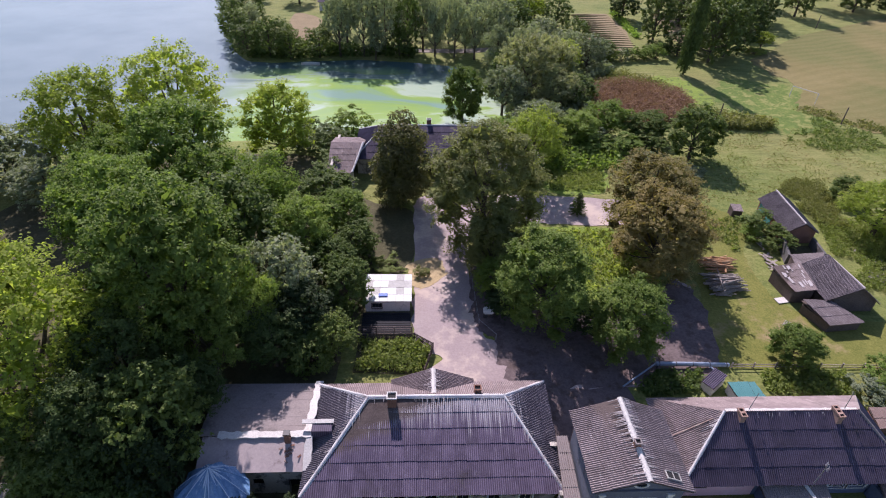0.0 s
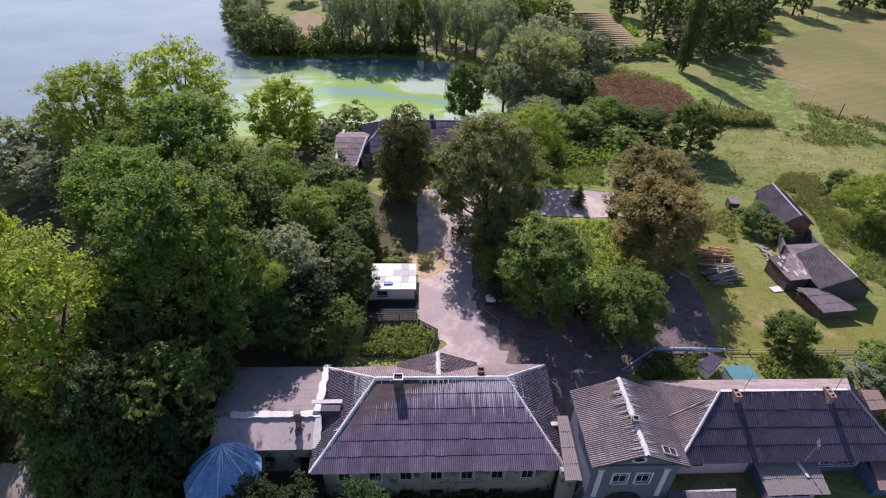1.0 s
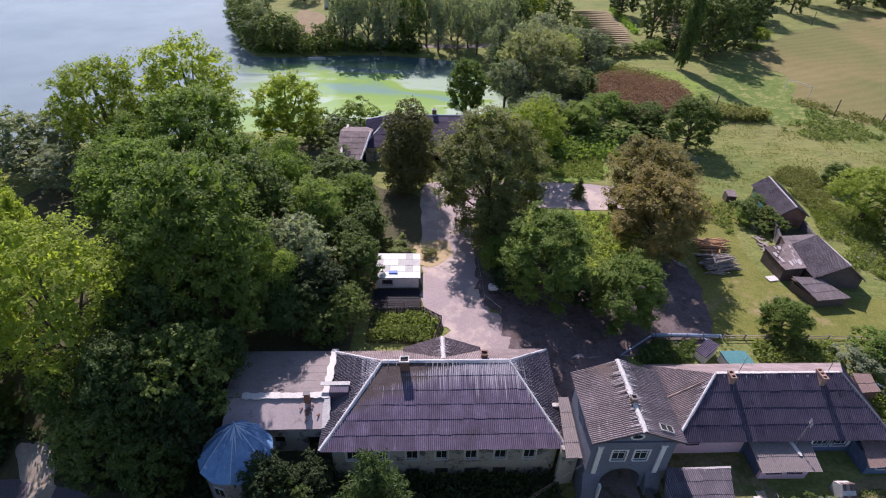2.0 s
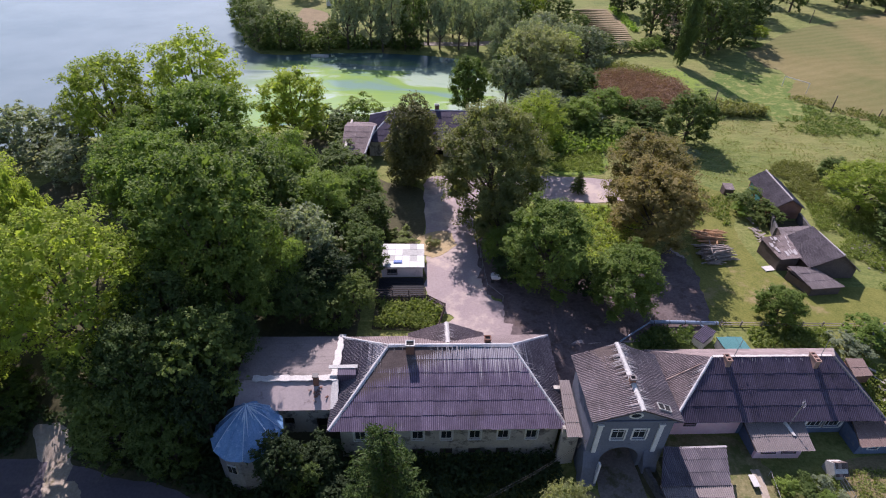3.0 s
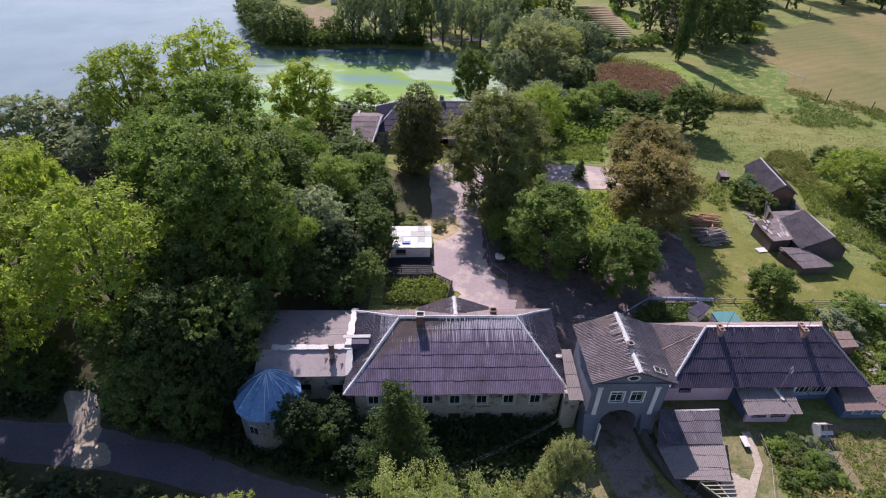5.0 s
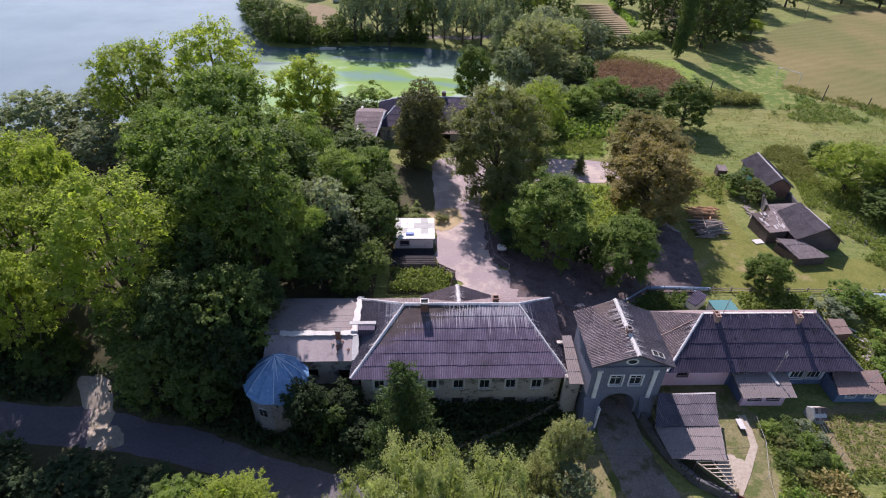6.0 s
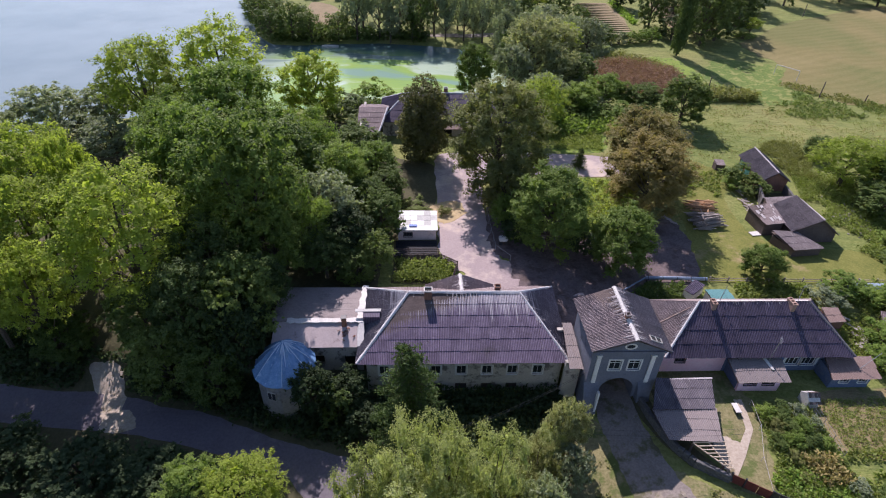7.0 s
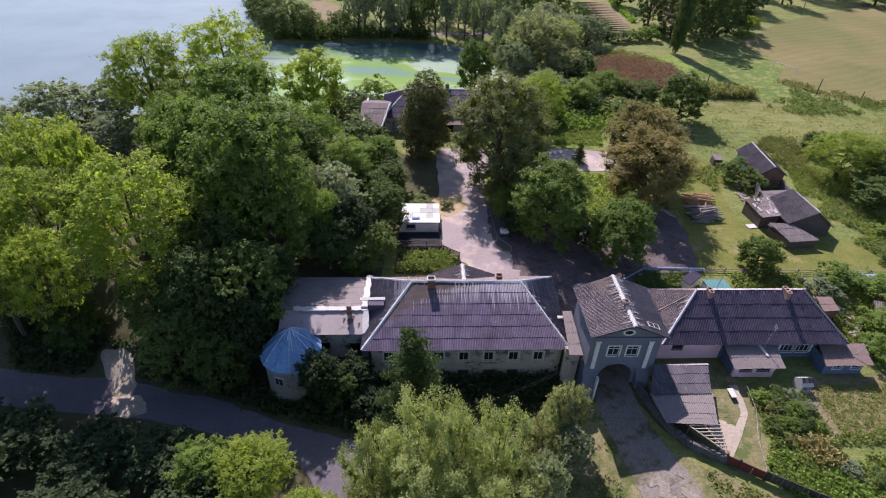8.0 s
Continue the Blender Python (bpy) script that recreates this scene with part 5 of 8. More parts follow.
# ---------------------------------------------------------------- barn by the lake
def barn():
    h = empty("lakeside_barn", 3, 79, 1.4, "long lakeside barn with a purple-grey roof half hidden by trees", "barn")
    x0, x1, yf, yr = -9.5, 18.5, 77.6, 87.5
    bm = bmesh.new()
    holes = [(1.0, 2.6, 1.0, 3.2), (5.0, 6.2, 2.0, 3.2), (-4.5, -3.2, 2.0, 3.2), (10, 11.2, 2.0, 3.2)]
    wall_x(bm, x0, x1, yf, 0.5, 4.2, 0.4, holes)
    part("front_wall", bm, PLASTER, h)
    bm = bmesh.new()
    box(bm, x0, x1, yr - 0.4, yr, -1.5, 4.2)
    box(bm, x0, x0 + 0.4, yf + 0.4, yr - 0.4, -0.5, 4.2)
    box(bm, x1 - 0.4, x1, yf + 0.4, yr - 0.4, -0.5, 4.2)
    part("back_wall", bm, PLASTER, h)
    bm = bmesh.new()
    box(bm, x0 + 0.4, x1 - 0.4, yf + 0.8, yf + 0.9, 0.5, 4.1)
    part("dark_backing", bm, DARK, h)
    roof = empty("roof", 3, 80, 4)
    roof.parent, roof.matrix_parent_inverse = h, base_of(h).inverted()
    fl, fr, rr, rl = (-10, 77.2, 4.1), (19, 77.2, 4.1), (19, 88, 4.3), (-10, 88, 4.3)
    a, b = (-5.5, 83.6, 7.0), (14.5, 83.6, 7.0)
    roof_face(roof, [fl, fr, b, a], SLATE_DARK, 41)
    roof_face(roof, [fr, rr, b], SLATE, 42)
    roof_face(roof, [rl, fl, a], SLATE_DARK, 43)
    roof_face(roof, [rr, rl, a, b], SLATE, 44)
    for p, q in ((fl, a), (fr, b), (a, b), (rl, a)):
        ridge_cap(roof, p, q, 0.36)
    # light-roofed front wing
    bm = bmesh.new()
    wall_x(bm, -13.0, -9.6, 73.0, 0.8, 4.1, 0.35)
    box(bm, -13.0, -12.65, 73.35, 84, 0.3, 5.0)
    part("wing_wall", bm, PLASTER, h)
    roof_face(roof, [(-13.4, 72.6, 4.15), (-9.8, 72.6, 4.15), (-8.6, 79.0, 5.95), (-13.5, 79.0, 5.95)], SLATE_LIGHT, 45)
    roof_face(roof, [(-8.4, 84.0, 4.5), (-13.5, 84.0, 4.5), (-13.5, 79.0, 5.95), (-8.4, 79.0, 5.95)], SLATE_LIGHT, 46)
    ridge_cap(roof, (-9.8, 72.6, 4.2), (-8.6, 79.0, 6.0), 0.34)
    # porch roof over the door
    roof_face(roof, [(0.0, 75.8, 3.5), (5.0, 75.8, 3.5), (5.0, 77.6, 4.0), (0.0, 77.6, 4.0)], RUST, 47)
    for x in (0.3, 4.7):
        bm = bmesh.new()
        box(bm, x - 0.08, x + 0.08, 75.95, 76.11, 1.2, 3.42)
        part("porch_post", bm, WOOD, h)


barn()
chimney(1.6, 84.0, 6.4, 7.9, 0.7, 0.5, "dark brick chimney on the barn ridge")


# ---------------------------------------------------------------- sheds of the farmyard
def shed_house(name, label, ridge_a, ridge_b, eave_l, eave_r, wall_mat, roof_mat, seed, base=1.2):
    """A small gabled shed; ridge from back to front, eaves given as (x offset, z) each side."""
    ax, ay, az = ridge_a
    bx, by, bz = ridge_b
    h = empty(name, (ax + bx) / 2, (ay + by) / 2, base, label, "shed")
    la, lb = (ax + eave_l[0], ay, eave_l[1]), (bx + eave_l[0], by, eave_l[1])
    ra, rb = (ax + eave_r[0], ay, eave_r[1]), (bx + eave_r[0], by, eave_r[1])
    k = 0.3
    for (cx, cy, cz), s in ((ridge_a, -k), (ridge_b, k)):
        bm = bmesh.new()
        y0 = cy + s
        pts = [(cx + eave_l[0] + k, base), (cx + eave_r[0] - k, base), (cx + eave_r[0] - k, eave_r[1] + 0.02), (cx, cz - 0.12), (cx + eave_l[0] + k, eave_l[1] + 0.02)]
        f = bm.faces.new([bm.verts.new((x, y0, z)) for x, z in pts])
        g = bmesh.ops.extrude_face_region(bm, geom=[f])["geom"]
        bmesh.ops.translate(bm, verts=[e for e in g if isinstance(e, bmesh.types.BMVert)], vec=(0, -0.2 if s < 0 else 0.2, 0))
        bmesh.ops.recalc_face_normals(bm, faces=bm.faces)
        part("gable_wall", bm, wall_mat, h)
    for e, z in ((eave_l[0] + k, eave_l[1]), (eave_r[0] - k, eave_r[1])):
        bm = bmesh.new()
        beam(bm, (ax + e, ay - k - 0.2, (base + z) / 2), (bx + e, by + k + 0.2, (base + z) / 2), 0.15, z - base)
        part("side_wall", bm, wall_mat, h)
    roof = empty("roof", (ax + bx) / 2, (ay + by) / 2, az)
    roof.parent, roof.matrix_parent_inverse = h, base_of(h).inverted()
    roof_face(roof, [la, lb, ridge_b, ridge_a], roof_mat, seed)
    roof_face(roof, [rb, ra, ridge_a, ridge_b], roof_mat, seed + 1)
    ridge_cap(roof, ridge_a, ridge_b, 0.2, LIME_WASH)
    return h


shed_house("barn_shed", "old farm shed with a sagging grey-brown sheet roof", (49.0, 51.6, 4.85), (49.15, 45.2, 5.0), (-3.6, 3.2), (2.9, 2.7), WOOD, SHED_ROOF, 51)
barn_b = shed_house("back_barn", "narrow brick barn with a grey roof and teal side boards", (51.1, 67.4, 4.7), (50.4, 58.6, 4.7), (-2.2, 3.3), (2.4, 3.2), BRICK, SHED_ROOF, 53)


for ya, yb in ((66.6, 65.0), (64.4, 62.9)):
    bm = bmesh.new()
    xa = 49.05 - (66.6 - ya) * 0.08
    beam(bm, (xa, ya, 2.3), (xa - (ya - yb) * 0.08, yb, 2.3), 0.05, 1.7)
    part("side_board", bm, TEAL, barn_b, "teal painted board")


def lean_shed(name, label, corners, mat, wall_mat, seed, base=1.2, sheet=1.5):
    """A low shed under one sloping roof given by its four corners, front left first."""
    cx, cy = sum(c[0] for c in corners) / 4, sum(c[1] for c in corners) / 4
    h = empty(name, cx, cy, base, label, "shed")
    inn = [(c[0] + (cx - c[0]) * 0.1, c[1] + (cy - c[1]) * 0.1, c[2] - 0.1) for c in corners]
    for a, b in zip(inn, inn[1:] + inn[:1]):
        bm = bmesh.new()
        zt = min(a[2], b[2])
        beam(bm, (a[0], a[1], (base + zt) / 2), (b[0], b[1], (base + zt) / 2), 0.12, zt - base)
        part("wall", bm, wall_mat, h)
    roof = empty("roof", cx, cy, corners[0][2])
    roof.parent, roof.matrix_parent_inverse = h, base_of(h).inverted()
    roof_face(roof, corners, mat, seed, sheet_l=sheet)
    return h


tool_shed = lean_shed("tool_shed", "wooden tool shed under a pale patched sheet roof", [(42.8, 46.8, 3.22), (45.3, 46.75, 3.6), (45.9, 51.7, 3.75), (42.4, 51.15, 3.52)], SLATE_LIGHT, WOOD, 61)
rng = random.Random(40)
for k in range(20):
    f, g = rng.uniform(0.03, 0.88), rng.uniform(0.03, 0.88)
    a, b, c, d = (Vector(q) for q in ((42.8, 46.8, 3.22), (45.3, 46.75, 3.6), (45.9, 51.7, 3.75), (42.4, 51.15, 3.52)))
    w, l = rng.uniform(0.03, 0.11), rng.uniform(0.05, 0.2)
    bm = bmesh.new()
    slab(bm, [a.lerp(b, u).lerp(d.lerp(c, u), v) + Vector((0, 0, 0.05)) for u, v in ((f, g), (min(1, f + w), g), (min(1, f + w), min(1, g + l)), (f, min(1, g + l)))], 0.02)
    part("pale_patch", bm, LIME_WASH, tool_shed, "flaking pale lime patch")
lean_shed("coal_shed", "low dark lean-to with a worn sheet roof", [(44.2, 42.0, 2.55), (48.4, 42.4, 2.6), (46.2, 45.3, 3.15), (43.0, 45.6, 2.95)], SHED_ROOF, WOOD, 63)
lean_shed("outhouse", "tiny grey outhouse under a tilted roof beside shrubs", [(44.6, 65.4, 2.5), (46.0, 65.2, 2.5), (46.1, 66.6, 2.8), (44.7, 66.8, 2.8)], SLATE_LIGHT, WOOD, 65)
lean_shed("teal_shed", "low hut with a flat teal sheet roof behind the row house", [(29.7, 32.75, 2.4), (32.35, 32.75, 2.4), (32.05, 34.35, 2.55), (29.45, 34.35, 2.55)], TEAL, LIME, 66)
lean_shed("garden_hut", "small white hut under a dark tilted sheet roof", [(27.2, 34.7, 2.3), (27.9, 33.7, 2.3), (29.75, 35.1, 2.6), (29.0, 36.1, 2.6)], SLATE_DARK, LIME, 68)
ruin = empty("ruined_pen", 50, 56.5, 1.3, "roofless brick pen between the sheds", "ruin")
for a, b, hgt in (((46.5, 54.3), (47.9, 58.3), 1.7), ((46.5, 54.3), (51.4, 54.6), 1.5), ((51.4, 54.6), (52.0, 58.3), 1.6)):
    bm = bmesh.new()
    beam(bm, (*a, 1.2 + hgt / 2), (*b, 1.2 + hgt / 2), 0.3, hgt)
    part("wall", bm, STONE, ruin)


lean_shed("passage_roof", "low sheet roof joining the shed to the pen", [(45.9, 52.0, 3.05), (49.2, 52.0, 3.05), (50.9, 54.4, 3.2), (46.3, 54.0, 3.2)], SHED_ROOF, WOOD, 67)
patch("pen_earth", [(46.6, 54.4), (51.4, 54.6), (52.0, 58.2), (48.0, 58.2)], UNDER, 0.06, "earth inside the roofless pen, its shade put into the colour", "earth", False)


def log_pile(name, label, cx, cy, lx, ly, layers, mat, seed):
    h = empty(name, cx, cy, 1.45, label, "woodpile")
    rng = random.Random(seed)
    for k in range(layers):
        n = int(ly / 0.24 * (1 - 0.7 * k / layers))
        for i in range(n):
            y = cy + (i - (n - 1) / 2) * 0.24 + rng.uniform(-0.08, 0.08)
            l, a = lx * rng.uniform(0.35, 1.05), rng.uniform(-0.3, 0.3) + (1.0 if rng.random() < 0.06 else 0.0)
            x = cx + rng.uniform(-0.8, 0.8)
            d = Vector((math.cos(a), math.sin(a), rng.uniform(-0.1, 0.1))) * l / 2
            c = Vector((x, y, 1.5 + 0.17 * k))
            bm = bmesh.new()
            r = rng.uniform(0.04, 0.11)
            tube(bm, [c - d, c + Vector((0, 0, rng.uniform(-0.05, 0.1))), c + d], [r, r, r * 0.8], 6)
            part("log", bm, mat, h)


log_pile("log_stack", "stack of fresh orange-brown cut logs on the lawn", 37.4, 53.9, 4.0, 3.2, 6, FRESH_LOG, 3)
log_pile("branch_stack", "heap of grey weathered branches on the lawn", 36.4, 50.0, 4.4, 4.0, 8, LOG, 4)


# ---------------------------------------------------------------- trees
def leaf_mesh(name, centres, outs, size, spread, per, mat, rng, droop=0.0, lift=0.35, loose=0.75, slim=1.0):
    """Small bent leaf sprays round the clump centres, one mesh."""
    n = len(centres) * per
    c = np.repeat(centres, per, axis=0) + rng.normal(0, spread, (n, 3))
    nrm = np.repeat(outs, per, axis=0) * 0.8 + rng.normal(0, loose, (n, 3)) + np.array([0, 0, lift])
    nrm /= np.linalg.norm(nrm, axis=1)[:, None] + 1e-9
    a = np.cross(nrm, rng.normal(0, 1, (n, 3)))
    a[:, 2] -= droop
    a /= np.linalg.norm(a, axis=1)[:, None] + 1e-9
    b = np.cross(nrm, a)
    s = (size * rng.uniform(0.55, 1.25, n))[:, None]
    w = s * rng.uniform(0.45, 0.75, n)[:, None] * slim
    v = np.empty((n, 4, 3))
    v[:, 0], v[:, 2] = c - a * s * 0.5, c + a * s * 0.5 - nrm * s * 0.12
    v[:, 1], v[:, 3] = c + b * w * 0.5 + nrm * s * 0.06, c - b * w * 0.5 + nrm * s * 0.06
    me = bpy.data.meshes.new(name)
    me.vertices.add(n * 4)
    me.vertices.foreach_set("co", v.ravel())
    me.loops.add(n * 4)
    me.loops.foreach_set("vertex_index", np.arange(n * 4))
    me.polygons.add(n)
    me.polygons.foreach_set("loop_start", np.arange(0, n * 4, 4))
    me.update()
    me.validate()
    me.materials.append(mat)
    return me


def tree_proto(name, mat, seed, clumps=1100, per=8, size=0.42, kind="broad", inner=20):
    """A tree 10 m high with a crown 4 m in radius, standing at the origin."""
    rng, rnd = np.random.default_rng(seed), random.Random(seed)
    th = empty(name, 0, 0, 0)
    H, R = 10.0, 4.0
    lobes = []
    if kind in ("broad", "round"):
        # lobes spread evenly over a dome, open below
        mid, up, wide, count = (5.6, 3.3, 2.7, 40) if kind == "broad" else (4.9, 3.9, 2.85, 50)
        ph, dents = rnd.uniform(0, 6.28), 0.09
        low = 1.62 if kind == "broad" else 1.9
        lobes.append(((0, 0, mid + 0.3), (2.5, 2.5, 2.9)))
        for k in range(count):
            f = 1 - low * (k + 0.5) / count
            e = max(0.0, 1 - f * f) ** 0.5
            if kind == "round" and f < 0:
                e = max(e, 0.86)
            a = k * 2.39996 + rnd.uniform(-0.3, 0.3)
            j = rnd.uniform(0.86, 1.06)
            j *= 1 + dents * math.sin(2 * a + ph) * e + dents * math.sin(3 * a + 2 * ph + 4 * f)
            r = rnd.uniform(0.85, 1.3) if kind == "broad" else rnd.uniform(0.75, 1.15)
            lobes.append(((e * wide * j * math.cos(a), e * wide * j * math.sin(a), mid + f * up * j), (r, r, r * rnd.uniform(0.7, 0.9))))
    elif kind == "open":
        for k in range(15):
            a, z = k * 2.4 + rnd.uniform(-0.5, 0.5), 3.4 + 5.4 * (k / 14) + rnd.uniform(-0.6, 0.6)
            d = rnd.uniform(1.0, 3.0) * (1 - max(0, z - 6.5) / 5)
            r = rnd.uniform(0.9, 1.5)
            lobes.append(((d * math.cos(a), d * math.sin(a), z), (r, r, r * 0.8)))
    elif kind == "shoots":
        # upright bunches of different heights, with dark hollows between them
        for k in range(24):
            a, f = k * 2.4 + rnd.uniform(-0.3, 0.3), (k + 0.5) / 24
            d = 3.2 * f ** 0.5
            z = 8.4 - 2.4 * f + rnd.uniform(-2.6, 0.9)
            w = rnd.uniform(0.42, 0.75)
            lobes.append(((d * math.cos(a), d * math.sin(a), z), (w, w, rnd.uniform(0.6, 1.3))))
            lobes.append(((d * 0.95 * math.cos(a), d * 0.95 * math.sin(a), z * 0.66), (0.8, 0.8, 1.2)))
    elif kind == "tall":
        for k in range(14):
            z = 1.2 + 8.2 * k / 13
            w = 1 - 0.62 * max(0, k / 13 - 0.5) ** 1.3
            a = k * 2.4
            lobes.append(((1.3 * w * math.cos(a), 1.3 * w * math.sin(a), z), (2.0 * w, 2.0 * w, 1.3)))
    elif kind == "shrub":
        for k in range(15):
            a, d = k * 2.4 + rnd.uniform(-0.5, 0.5), 3.3 * ((k + 0.5) / 15) ** 0.6
            r = rnd.uniform(0.7, 1.4)
            lobes.append(((d * math.cos(a), d * math.sin(a), rnd.uniform(2.0, 7.8) * (1 - 0.09 * d)), (r, r, r * 1.8)))
    weights = np.array([r[0] * r[1] for _, r in lobes])
    pick = rng.choice(len(lobes), clumps * 3, p=weights / weights.sum())
    c0, r0 = np.array([l[0] for l in lobes])[pick], np.array([l[1] for l in lobes])[pick]
    tuft = rng.normal(0, 1, (len(lobes), 12, 3))
    tuft[:, :, 2] += 0.45
    tuft /= np.linalg.norm(tuft, axis=2)[:, :, None]
    if kind in ("broad", "round", "shoots", "shrub"):
        # flattened sprays of leaves, each at the end of its own twig
        d = tuft[pick, rng.integers(0, 12, clumps * 3)]
        p = c0 + d * r0 * 0.96 + rng.normal(0, 1, (clumps * 3, 3)) * np.array([0.19, 0.19, 0.085])
        d = d * 0.6 + np.array([0, 0, 0.6])
    else:
        d = rng.normal(0, 1, (clumps * 3, 3)) + np.array([0, 0, 0.12])
        d /= np.linalg.norm(d, axis=1)[:, None]
        p = c0 + d * r0 * (rng.uniform(0.6, 1.0, (clumps * 3, 1)) ** 0.5) * 1.02
    deep = np.min([np.linalg.norm((p - np.array(c)) / np.array(r), axis=1) for c, r in lobes], axis=0)
    keep = (deep > 0.62) & (p[:, 2] > (0.3 if kind in ("shrub", "tall", "round") else 1.2))
    p, d = p[keep][:clumps], d[keep][:clumps]
    crown = leaf_mesh("crown", p, d, size, 0.1 if kind in ("broad", "round") else 0.12 if kind in ("shoots", "shrub") else 0.17, per, mat, rng, 0.6 if "willow" in mat.name else 0.0, 0.35, 0.5)
    # a shaded inner layer of larger leaves
    q = np.concatenate([np.array(c) + rng.uniform(-0.3, 0.3, (inner, 3)) * np.array(r) for c, r in lobes])
    wide = np.concatenate([np.full(inner, min(0.6, 0.7 * r[0])) for c, r in lobes])
    wide = np.repeat(wide[q[:, 2] > 0.8], 2)
    q = q[q[:, 2] > 0.8]
    core = leaf_mesh("core", q, rng.normal(0, 1, q.shape), wide, 0.08, 2, mat, rng)
    bm = bmesh.new()
    bm.from_mesh(crown)
    bm.from_mesh(core)
    part("crown", bm, mat, th)
    bpy.data.meshes.remove(crown)
    bpy.data.meshes.remove(core)
    bm = bmesh.new()
    if kind != "shrub":
        tube(bm, [(0, 0, -0.5), (0.05, 0, 2.2), (0.15, 0.1, 5.0), (0, 0, 8.0)], [0.26, 0.2, 0.13, 0.04], 8)
    for c, r in (lobes[4::3] if kind in ("broad", "round") else lobes[:16]):
        s = Vector((0.05, 0.02, max(0.0 if kind == "shrub" else 1.6, c[2] * 0.45)))
        if kind == "shrub":
            s.z = -0.3
        e = Vector(c)
        m = s.lerp(e, 0.5) + Vector((0, 0, -0.25))
        tube(bm, [s, m, e.lerp(m, 0.12)], [0.1, 0.06, 0.02], 5)
    part("trunk", bm, BARK, th)
    return th


def conifer_proto(name, mat, seed):
    """A spruce 10 m high and 3 m in radius: whorls of drooping branches."""
    rng, rnd = np.random.default_rng(seed), random.Random(seed)
    th = empty(name, 0, 0, 0)
    cs, outs = [], []
    bm = bmesh.new()
    tube(bm, [(0, 0, -0.3), (0, 0, 5), (0, 0, 9.8)], [0.2, 0.12, 0.02], 7)
    z = 0.8
    while z < 9.6:
        l = 3.0 * (1 - z / 10.2) ** 0.75 + 0.2
        for k in range(10):
            a = rnd.uniform(0, math.tau)
            ll = l * rnd.uniform(0.65, 1.12)
            o = Vector((math.cos(a), math.sin(a), 0))
            tip = Vector((0, 0, z - 0.24 * ll)) + o * ll
            tube(bm, [Vector((0, 0, z)), tip], [0.035, 0.01], 4)
            for s in np.linspace(0.2, 1.0, max(3, int(ll * 5))):
                cs.append((o.x * ll * s, o.y * ll * s, z - 0.24 * ll * s + 0.04))
                outs.append((o.x * 0.3, o.y * 0.3, 0.8))
        z += 0.5
    part("trunk", bm, BARK, th)
    me = leaf_mesh("crown", np.array(cs), np.array(outs), 0.3, 0.11, 13, mat, rng, 0.25, slim=0.4)
    mesh_part("crown", me, mat, th)
    return th


PROTOS, USED = {}, set()


def plant(kind, x, y, top, r, label, category="tree", turn=None, group="", sink=0.0):
    """Sets a tree or shrub with its tip at the height top and the crown radius r."""
    rnd = random.Random(int(x * 31 + y * 77))
    name, mat, seed, args = KINDS[kind]
    key = kind
    if key not in PROTOS:
        PROTOS[key] = conifer_proto(name, mat, seed) if args.get("kind") == "conifer" else tree_proto(name, mat, seed, **args)
    z = ground_z(x, y) - sink
    h0, r0 = 10.0, 3.0 if args.get("kind") in ("conifer", "tall") else 4.0
    s = Matrix.Diagonal((r / r0, r / r0, (top - z) / h0 / 0.97, 1))
    m = pose(x, y, z, 0, 0, rnd.uniform(0, 360) if turn is None else turn) @ s
    if key in USED:
        ob = copy_thing(PROTOS[key], Matrix())
        ob.matrix_basis = m
    else:
        ob = PROTOS[key]
        ob.matrix_basis = m
        USED.add(key)
    return tagged(ob, label, category, group)


